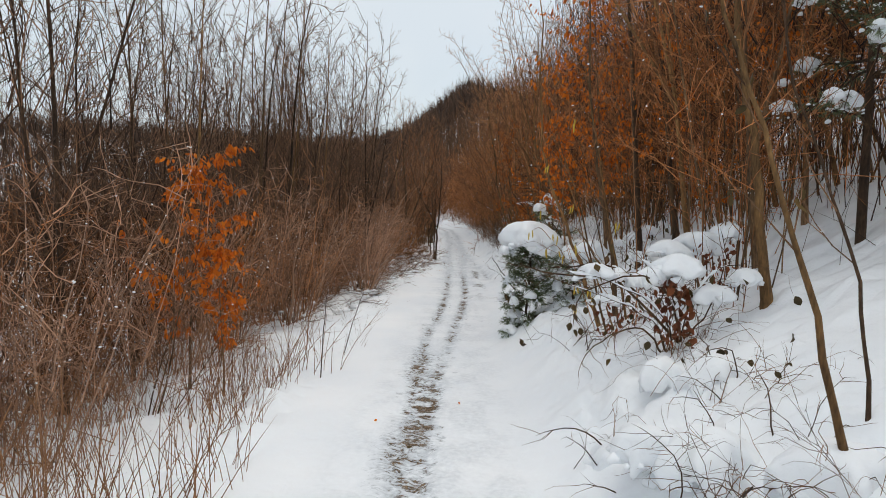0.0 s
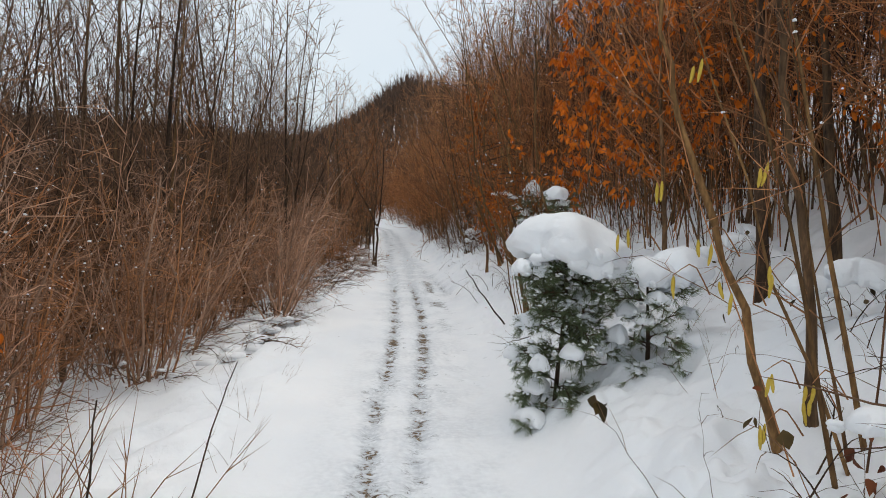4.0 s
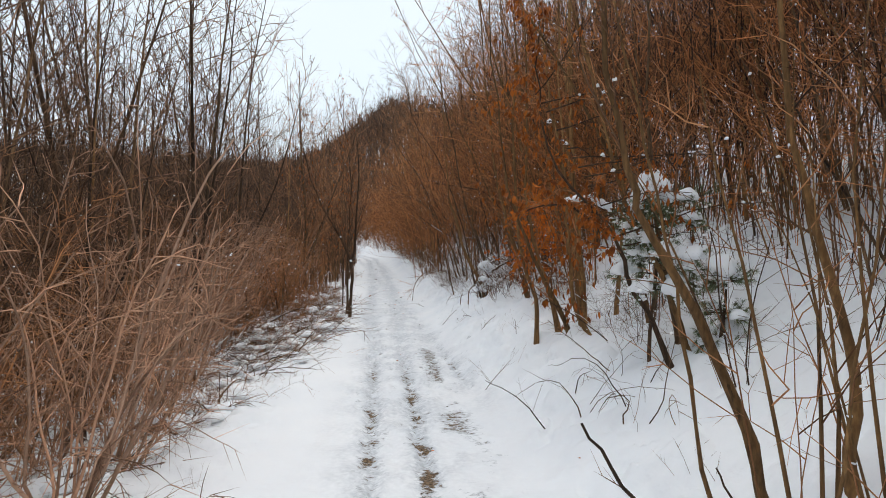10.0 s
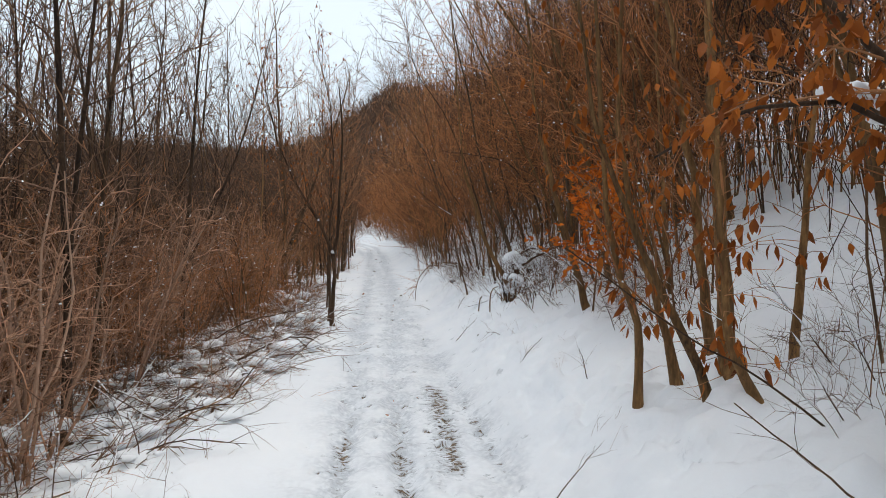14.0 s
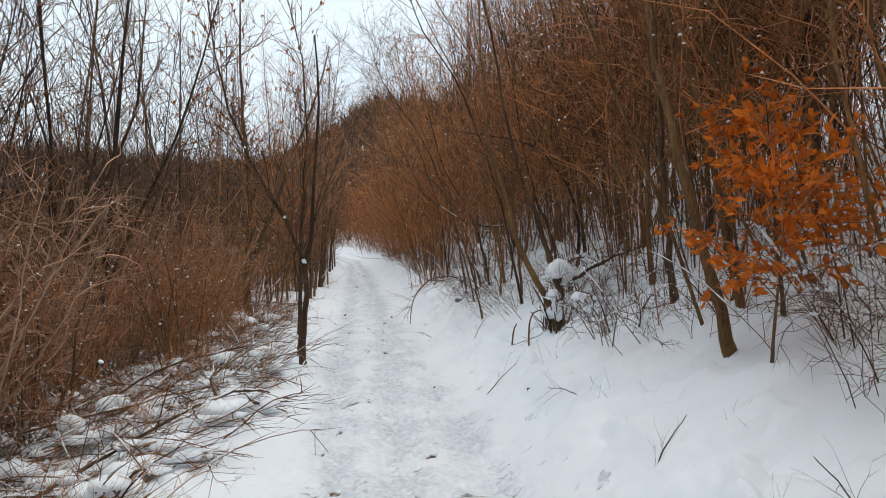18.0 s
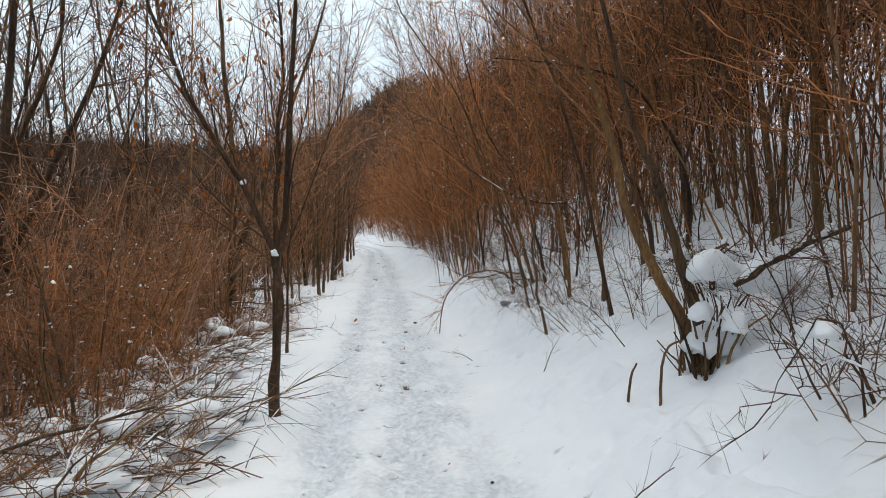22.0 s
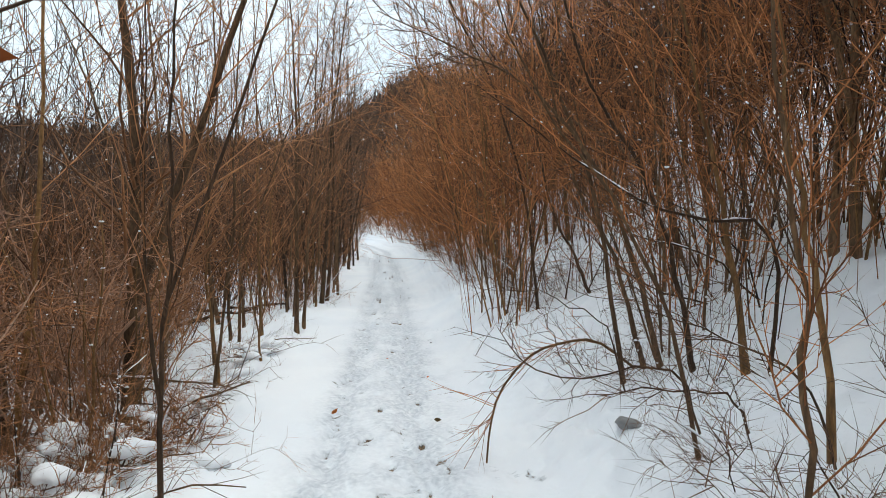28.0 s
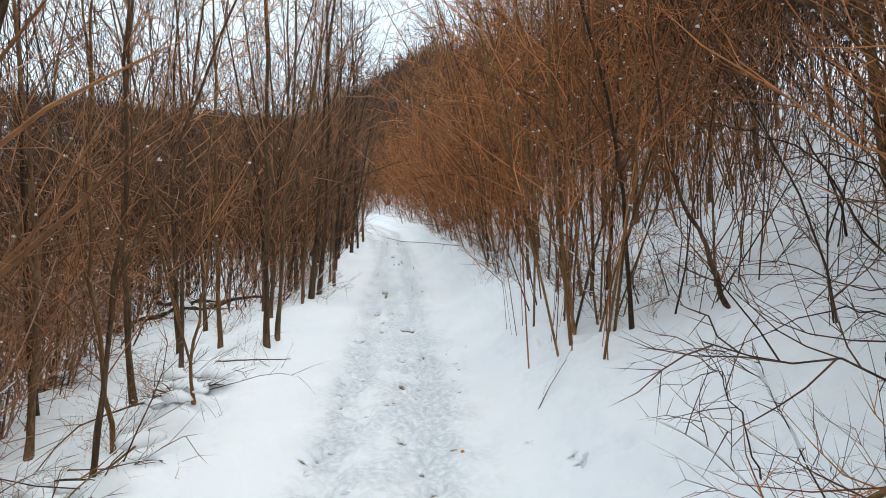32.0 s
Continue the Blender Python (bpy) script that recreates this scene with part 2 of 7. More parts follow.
# ---------------------------------------------------------------- shapes
class Acc:
    """Gathers vertices and faces of one mesh."""

    def __init__(self):
        self.v, self.f, self.n = [], [], 0

    def add(self, verts, faces):
        self.v.append(np.asarray(verts, float))
        self.f.append(np.asarray(faces, int) + self.n)
        self.n += len(verts)

    def mesh(self, name, material, smooth=True):
        me = bpy.data.meshes.new(name)
        verts = np.concatenate(self.v)
        loops = np.concatenate([f.ravel() for f in self.f])
        counts = np.concatenate([np.full(len(f), f.shape[1]) for f in self.f])
        me.vertices.add(len(verts))
        me.vertices.foreach_set("co", verts.ravel())
        me.loops.add(len(loops))
        me.loops.foreach_set("vertex_index", loops)
        me.polygons.add(len(counts))
        me.polygons.foreach_set("loop_start", np.concatenate([[0], np.cumsum(counts)[:-1]]))
        me.polygons.foreach_set("loop_total", counts)
        me.polygons.foreach_set("use_smooth", np.full(len(counts), smooth))
        me.update(calc_edges=True)
        me.materials.append(material)
        return me


def part(name, acc, material, parent, label="", smooth=True):
    ob = new(name, acc.mesh(name, material, smooth))
    ob.parent = parent
    if label:
        tagged(ob, label)
    return ob


def ring_faces(rings, sides):
    k = np.arange(sides)
    base = (np.arange(rings - 1) * sides)[:, None]
    a, b = base + k, base + (k + 1) % sides
    return np.stack([a, b, b + sides, a + sides], -1).reshape(-1, 4)


def tube(acc, pts, radii, sides=3, tip=False):
    """A tapered tube along a line; with tip it ends in a point."""
    pts = np.asarray(pts, float)
    radii = np.asarray(radii, float)
    tan = np.gradient(pts, axis=0)
    tan /= np.linalg.norm(tan, axis=1)[:, None] + 1e-9
    ref = np.zeros(3)
    ref[np.argmin(np.abs(tan.mean(0)))] = 1
    e1 = np.cross(tan, ref)
    e1 /= np.linalg.norm(e1, axis=1)[:, None] + 1e-9
    e2 = np.cross(tan, e1)
    a = np.arange(sides) * 2 * np.pi / sides
    v = pts[:, None] + radii[:, None, None] * (np.cos(a)[None, :, None] * e1[:, None] + np.sin(a)[None, :, None] * e2[:, None])
    if tip:
        k = np.arange(sides)
        n = len(pts) - 1
        acc.add(np.vstack([v[:-1].reshape(-1, 3), pts[-1:]]), np.stack([k + (n - 1) * sides, (k + 1) % sides + (n - 1) * sides, np.full(sides, n * sides)], -1))
        if n > 1:
            acc.f.append(ring_faces(n, sides) + acc.n - n * sides - 1)
    else:
        acc.add(v.reshape(-1, 3), ring_faces(len(pts), sides))


def line(rng, p, d, length, n, wob, up=0.0, droop=0.0):
    """A wandering line of n pieces from p in the direction d; up bends it skywards, droop lets its end sink."""
    p, d = np.array(p, float), np.array(d, float)
    d /= np.linalg.norm(d)
    out = [p.copy()]
    for i in range(n):
        d = d + rng.normal(0, wob, 3) + np.array([0, 0, up - droop * i / n])
        d /= np.linalg.norm(d)
        p = p + d * length / n
        out.append(p.copy())
    return np.array(out)


def along(pts, f):
    """The place and the direction at the share f of a line."""
    x = f * (len(pts) - 1)
    i = min(int(x), len(pts) - 2)
    d = pts[i + 1] - pts[i]
    return pts[i] + d * (x - i), d / (np.linalg.norm(d) + 1e-9)


def aside(rng, d, angle):
    """A direction at that angle (radians) from d, turned at random about it."""
    s = rng.normal(0, 1, 3)
    s -= d * (s @ d)
    s /= np.linalg.norm(s) + 1e-9
    return d * np.cos(angle) + s * np.sin(angle)


def ico(level):
    bm = bmesh.new()
    bmesh.ops.create_icosphere(bm, subdivisions=level, radius=1)
    v = np.array([x.co[:] for x in bm.verts])
    f = np.array([[x.index for x in y.verts] for y in bm.faces])
    bm.free()
    return v, f


ICO1, ICO2, ICO3, ICO4 = ico(1), ico(2), ico(3), ico(4)


def blob(acc, rng, c, size, shape=ICO2, lump=0.2, flat=-0.35):
    """A lump of snow: rounded above, flatter below, uneven."""
    v, f = shape
    v = v.copy()
    ph = rng.uniform(0, 6.28, 6)
    k = rng.uniform(1.5, 3.5, 6)
    bump = np.sin(v[:, 0] * k[0] + ph[0]) * np.sin(v[:, 1] * k[1] + ph[1]) + 0.6 * np.sin(v[:, 2] * k[2] + ph[2] + v[:, 0] * k[3] * 1.7) + 0.4 * np.sin(v[:, 1] * 6 + ph[4]) * np.sin(v[:, 0] * 6 + ph[5])
    if len(v) > 100:
        bump = bump + 0.55 * np.sin(v[:, 0] * 7.3 + ph[2]) * np.sin(v[:, 1] * 8.1 + ph[3]) * np.sin(v[:, 2] * 6.7 + ph[0]) + 0.3 * np.sin(v[:, 0] * 13 + ph[1]) * np.sin(v[:, 1] * 12 + ph[5]) * np.sin(v[:, 2] * 14 + ph[4])
    v *= (1 + lump * bump)[:, None]
    v[:, 2] = np.where(v[:, 2] < flat, flat + (v[:, 2] - flat) * 0.25, v[:, 2])
    acc.add(v * np.asarray(size) + np.asarray(c), f)


LEAF_FINE = np.array([[0, 2, 1], [1, 2, 9], [2, 4, 9], [9, 4, 10], [4, 6, 10], [10, 6, 8], [0, 1, 3], [1, 9, 3], [3, 9, 5], [9, 10, 5], [5, 10, 7], [10, 8, 7]])
LEAF_F = np.array([[0, 1, 2], [0, 2, 3], [1, 4, 2], [2, 4, 5], [2, 5, 3], [4, 6, 5]])


def leaf(acc, rng, p, d, size, width=0.5, curl=0.25, fine=False):
    """One withered leaf, folded along its rib and curled, hanging from p in the direction d."""
    d = np.asarray(d, float)
    d = d / (np.linalg.norm(d) + 1e-9)
    s = np.cross(d, rng.normal(0, 1, 3))
    s /= np.linalg.norm(s) + 1e-9
    nrm = np.cross(d, s)
    c = rng.uniform(-curl, curl)
    fold = rng.uniform(0.05, 0.3) * width
    w = width * 0.5
    if fine:
        side = [(0.16, 0.62, 0.5), (0.42, 1.0, 1.0), (0.72, 0.66, 0.9)]
        loc = [(0, 0, 0), (0.18, 0, c * 0.05)]
        loc += [(a, q * w * b * rng.uniform(0.8, 1.15), fold * e + c * a * a) for a, b, e in side for q in (-1, 1)]
        loc += [(1, 0, c), (0.45, 0, c * 0.2), (0.74, 0, c * 0.55)]
        acc.add(np.array([p + size * (a * d + b * s + e * nrm) for a, b, e in loc]), LEAF_FINE)
        return
    loc = [(0, 0, 0), (0.3, -w * 0.85, fold), (0.34, 0, c * 0.2), (0.3, w * 0.85, fold), (0.68, -w * 0.8, fold + c * 0.5), (0.68, w * 0.8, fold + c * 0.5), (1, 0, c)]
    v = np.array([p + size * (a * d + b * s + e * nrm) for a, b, e in loc])
    acc.add(v, LEAF_F)


def hash01(ix, iy, seed):
    h = (ix.astype(np.int64) * 374761393 + iy.astype(np.int64) * 668265263 + seed * 974634777) & 0xFFFFFFFF
    h = ((h ^ (h >> 13)) * 1274126177) & 0xFFFFFFFF
    return ((h ^ (h >> 16)) & 0xFFFF) / 65535.0


def vnoise(x, y, seed=0):
    """Smooth value noise, 0 to 1, with one lattice cell to the unit."""
    x, y = np.asarray(x, float), np.asarray(y, float)
    ix, iy = np.floor(x), np.floor(y)
    fx, fy = x - ix, y - iy
    fx, fy = fx * fx * (3 - 2 * fx), fy * fy * (3 - 2 * fy)
    a, b = hash01(ix, iy, seed), hash01(ix + 1, iy, seed)
    c, d = hash01(ix, iy + 1, seed), hash01(ix + 1, iy + 1, seed)
    return (a * (1 - fx) + b * fx) * (1 - fy) + (c * (1 - fx) + d * fx) * fy


def fbm(x, y, seed=0, octaves=4):
    s, amp, tot = 0, 1, 0
    for o in range(octaves):
        s = s + amp * vnoise(x * 2**o, y * 2**o, seed + o)
        tot += amp
        amp *= 0.5
    return s / tot


def ramp01(x, a, b):
    t = np.clip((np.asarray(x, float) - a) / (b - a), 0, 1)
    return t * t * (3 - 2 * t)


# ---------------------------------------------------------------- the lie of the land
TRACK_Y = (-20, 0, 5, 8.5, 12, 15, 18, 24, 30, 45, 58, 70, 90, 130)
TRACK_X = (0.0, 0.0, -0.1, 0.05, 0.25, 0.35, 0.45, 0.5, 0.55, 0.5, 0.1, -1.8, -9.0, -30.0)


def track(y):
    """Where the trodden track runs."""
    y = np.asarray(y, float)
    return (np.interp(y - 1.5, TRACK_Y, TRACK_X) + np.interp(y, TRACK_Y, TRACK_X) + np.interp(y + 1.5, TRACK_Y, TRACK_X)) / 3


def land(x, y):
    """The height of the snow, but for prints and small lumps."""
    x, y = np.asarray(x, float), np.asarray(y, float)
    u = x - track(y)
    z = 0.010 * np.clip(y - 26, 0, 90) * ramp01(y, 26, 60)
    dl = np.clip(-u - 1.1 - 0.2 * np.sin(y * 0.6), 0, None)
    z = z - 0.19 * np.clip(dl, 0, 18) * ramp01(dl, 0, 1.2)
    # the bank: a short steep foot, then the hillside
    dr = np.clip(u - 0.75 - 0.15 * np.sin(y * 0.5 + 1.0), 0, None)
    z = z + 0.48 * np.clip(dr, 0, 40) * ramp01(dr, -0.2, 0.9) + 0.05 * np.clip(dr - 1.6, 0, 30)
    # the wooded hills far around
    r = np.hypot(x, y - 20)
    rise = ramp01(r, 60, 230)
    bear = np.arctan2(x, y - 20)
    hill = 25 + 21 * np.exp(-(np.abs((bear - 0.035) / 0.09) ** 1.6)) + 5 * (fbm(x * 0.012, y * 0.012, 15) - 0.5) + 26 * ramp01(bear, 0.05, 0.8) * ramp01(bear, 3.2, 2.2)
    z = z * (1 - rise) + hill * rise
    off = ramp01(np.abs(u), 0.7, 2.5)
    z = z + off * (0.24 * (fbm(x * 0.9, y * 0.9, 5) - 0.5) + 0.05 * (fbm(x * 3.5, y * 3.5, 9) - 0.5))
    z = z + (1 - off) * 0.03 * (fbm(x * 2.0, y * 1.2, 3) - 0.5)
    return z


def lz(x, y):
    return float(land(x, y))


def build_ground():
    fine = np.arange(-1.05, 1.65, 0.022)
    side_l = -1.05 - np.cumsum(0.033 * 1.127 ** np.arange(66))
    side_r = 1.65 + np.cumsum(0.033 * 1.127 ** np.arange(66))
    us = np.concatenate([side_l[::-1], fine, side_r])
    ys = np.concatenate([-1.0 - np.cumsum(0.1 * 1.2 ** np.arange(36))[::-1], np.arange(-1.0, 32, 0.033), 32 + np.cumsum(0.05 * 1.08 ** np.arange(90))])
    uu, yy = np.meshgrid(us, ys)
    xx = uu + track(yy)
    zz = land(xx, yy)
    soil = np.zeros_like(zz)
    # the beaten track: lanes of boot prints, scuffed to the soil at first and whiter further on
    wander = 0.10 * (vnoise(yy * 0.25, yy * 0 + 3, 21) - 0.5)
    worn = 1 - 0.62 * ramp01(yy, 15, 22)
    knots = (0, 5, 9, 14, 20, 24, 32)
    lanes = np.zeros_like(zz)
    for at in ((-0.03, -0.06, -0.2, -0.2, -0.3, -0.35, -0.35), (0.05, 0.09, 0.18, 0.25, 0.15, 0.33, 0.36)):
        lanes = np.maximum(lanes, np.exp(-(((uu - np.interp(yy, knots, at) - wander) / (0.1 + 0.06 * ramp01(yy, 15, 24))) ** 2)))
    extra = np.exp(-(((uu - 0.85 + 0.05 * (yy - 19)) / 0.11) ** 2)) * ramp01(yy, 16.5, 18) * ramp01(yy, 23.5, 21)
    merge = np.exp(-(np.abs((uu - wander - 0.02) / 0.17) ** 3)) * (1 - ramp01(yy, 5, 9))
    lanes = np.maximum(np.maximum(lanes, merge), extra)
    grain = fbm(uu * 8.0, yy * 17.0 + uu * 4, 61, 4)
    patch = ramp01(fbm(uu * 0.8, yy * 0.9, 71, 3), 0.3, 0.62)
    zz -= lanes * (0.016 + 0.02 * grain) * (0.55 + 0.45 * worn)
    zz += lanes * 0.022 * (fbm(uu * 20, yy * 28, 67, 2) - 0.5)
    gate = ramp01(fbm(uu * 6, yy * 7 + uu * 3, 73, 3), 0.36, 0.6)
    soil = np.maximum(soil, lanes ** 0.6 * worn * (0.31 + 0.1 * patch + 0.2 * gate))
    # scuffs beside the lanes
    near_l = np.exp(-(((uu + 0.15) / 0.24) ** 2)) * (1 - ramp01(yy, 11, 15)) * ramp01(vnoise(yy * 0.7, uu * 1.5, 37), 0.45, 0.75)
    near_r = np.exp(-(((uu - 0.62) / 0.24) ** 2)) * ramp01(yy, 11, 14) * (1 - ramp01(yy, 19.5, 22)) * ramp01(vnoise(yy * 1.1, uu * 2, 31), 0.42, 0.75)
    side = np.maximum(near_l, near_r)
    soil = np.maximum(soil, side * 0.5)
    # trampled, lumpy snow over the width of the path
    band = np.exp(-(np.abs((uu - 0.1) / 0.7) ** 4))
    lump = fbm(uu * 4.5, yy * 3.4, 83, 3)
    small = fbm(uu * 13, yy * 11, 87, 3)
    late = 0.45 + 0.55 * ramp01(yy, 9, 18)
    zz += band * (0.07 * (lump - 0.5) + 0.03 * (small - 0.5)) * late
    rut = np.maximum(lanes, 0.7 * np.exp(-(((uu - 0.85 + 0.05 * (yy - 19)) / 0.2) ** 2)) * ramp01(yy, 15, 17))
    zz -= rut * ramp01(yy, 13, 18) * (0.012 + 0.035 * ramp01(fbm(uu * 7, yy * 6, 103, 3), 0.44, 0.62))
    trod = band * (0.25 + 0.25 * late) * (0.5 + 0.9 * ramp01(lump, 0.36, 0.62)) + rut * (0.3 + 0.5 * late) * (0.4 + 1.0 * ramp01(fbm(uu * 5, yy * 3.5, 107, 3), 0.38, 0.6))
    hole = band * ramp01(fbm(uu * 7.5, yy * 9.0, 151, 2), 0.73, 0.8) * ramp01(yy, 15, 18)
    zz -= hole * 0.045
    soil = np.maximum(soil, hole * 0.6)
    # single prints, heel and sole, at a walker's stride, of several passers-by
    rng = np.random.default_rng(12)
    y0 = -0.6
    prints = []
    while y0 < 33:
        for foot in (-1, 1):
            for lane in (0, 1):
                mid = np.interp(y0, knots, (0, 0, 0, 0, -0.1, -0.05, 0.0))
                wide = np.interp(y0, knots, (0.1, 0.14, 0.2, 0.23, 0.22, 0.34, 0.36))
                prints.append((mid + foot * wide + rng.normal(0, 0.11), y0 + foot * 0.17 + lane * 0.3 + rng.normal(0, 0.2), rng.normal(0, 0.2), rng.uniform(0.5, 1.0)))
        y0 += 0.62
    for _ in range(110):
        prints.append((rng.normal(0.45, 0.45), rng.uniform(9, 33), rng.normal(0, 0.5), rng.uniform(0.4, 1.0)))
    for _ in range(34):
        prints.append((rng.normal(0.95, 0.22), rng.normal(18.3, 1.4), rng.normal(0.9, 0.2), rng.uniform(0.6, 1.1)))
    for u0, v0, a, deep in prints:
        deep *= (1 - 0.35 * float(ramp01(v0, 15, 19))) * rng.uniform(0.5, 1.25)
        deep *= 0.2 + 0.2 * float(ramp01(v0, 9, 18))
        j0, j1 = np.searchsorted(ys, [v0 - 0.3, v0 + 0.3])
        i0, i1 = np.searchsorted(us, [u0 - 0.3, u0 + 0.3])
        du, dy = uu[j0:j1, i0:i1] - u0, yy[j0:j1, i0:i1] - v0
        p, q = du * math.cos(a) + dy * math.sin(a), -du * math.sin(a) + dy * math.cos(a)
        sole = np.exp(-(np.abs(p / 0.055) ** 3) - np.abs((q - 0.03) / 0.10) ** 3) + np.exp(-(np.abs(p / 0.04) ** 3) - np.abs((q + 0.12) / 0.045) ** 3)
        rim = np.exp(-((np.hypot(p / 0.09, q / 0.17) - 1) ** 2) / 0.05)
        zz[j0:j1, i0:i1] += -0.07 * deep * sole + 0.022 * deep * rim
        g = ramp01(grain[j0:j1, i0:i1], 0.5, 0.66)
        soil[j0:j1, i0:i1] = np.maximum(soil[j0:j1, i0:i1], sole * (0.25 + 0.2 * g))
    # lumps of fallen and drifted snow on the verges
    side = ramp01(uu, 0.9, 1.6) + ramp01(-uu, 1.0, 1.6)
    zz += side * (0.10 * ramp01(fbm(xx * 2.6, yy * 2.6, 91, 3), 0.5, 0.72) + 0.12 * (fbm(xx * 7, yy * 7, 95, 3) - 0.5) - 0.06 * ramp01(fbm(xx * 3.8, yy * 3.8, 141, 3), 0.58, 0.68)) * ramp01(np.abs(uu), 30, 10)
    nx = len(us)
    a = (np.arange(len(ys) - 1) * nx)[:, None] + np.arange(nx - 1)[None, :]
    acc = Acc()
    acc.add(np.stack([xx, yy, zz], -1).reshape(-1, 3), np.stack([a, a + 1, a + nx + 1, a + nx], -1).reshape(-1, 4))
    me = acc.mesh("ground", M_GROUND)
    at = me.attributes.new("soil", "FLOAT", "POINT")
    at.data.foreach_set("value", soil.ravel())
    at = me.attributes.new("trod", "FLOAT", "POINT")
    at.data.foreach_set("value", np.clip(trod, 0, 1).ravel())
    return tagged(new("ground", me), "snow-covered woodland ground with a trodden footpath", "ground", kind="structure")


build_ground()


# ---------------------------------------------------------------- plants
def holder(name, label, category, group="", kind=""):
    ob = new(name)
    ob.empty_display_size = 0.1
    return tagged(ob, label, category, group, kind)


def snow_bits(acc, rng, pts, n, size):
    """Small clots of snow that lie on a line of wood."""
    for _ in range(n):
        p, d = along(pts, rng.uniform(0.15, 0.95))
        s = size * rng.uniform(0.35, 1.1)
        blob(acc, rng, p + np.array([0, 0, s * 0.3]), (s * rng.uniform(0.7, 1.5), s * rng.uniform(0.7, 1.2), s * rng.uniform(0.7, 1.2)), ICO1, 0.3)


def snow_strip(acc, rng, pts, r):
    """Snow that lies along the upper side of a branch, in an uneven ridge."""
    n = max(5, len(pts) * 2 - 2)
    q = smooth_path(pts, n)
    rr = r * (0.12 + 1.15 * rng.uniform(0, 1, n + 1) ** 1.4)
    rr[0] = rr[-1] = r * 0.15
    q[:, 2] += rr * 0.9
    tube(acc, q, rr, 4 if r < 0.012 else 7)


taken = []


def stand(top, x, y, keep=0.25, turn=0.0):
    """Sets a thing down on the snow and keeps the spot for it."""
    top.matrix_basis = pose(x, y, lz(x, y), 0, 0, turn)
    taken.append((x, y, keep))
    return top


def smooth_path(points, n):
    """A smooth line of n pieces through a few points."""
    p = np.asarray(points, float)
    p = np.vstack([2 * p[0] - p[1], p, 2 * p[-1] - p[-2]])
    seg = len(p) - 3
    out = []
    for q in np.linspace(0, seg, n + 1):
        i = min(int(q), seg - 1)
        t = q - i
        a, b, c, d = p[i : i + 4]
        out.append(0.5 * (2 * b + (c - a) * t + (2 * a - 5 * b + 4 * c - d) * t * t + (3 * b - a - 3 * c + d) * t**3))
    return np.array(out)


def guided(rng, guide, height, n):
    """A trunk's line: its lower bends as given, then upwards to its height."""
    pts = [np.array((0, 0, -0.15))] + [np.array(g, float) for g in guide]
    d = pts[-1] - pts[-2]
    d /= np.linalg.norm(d)
    rest = height - pts[-1][2]
    if rest > 0.3:
        d = d * np.array([0.5, 0.5, 1]) + rng.normal(0, 0.05, 3)
        pts += [pts[-1] + d * rest * 0.5, pts[-1] + d * rest + rng.normal(0, 0.1, 3)]
    out = smooth_path(pts, n)
    out[1:] += rng.normal(0, min(0.011, height * 0.003), (n, 3)) * np.array([1, 1, 0.4])
    return out


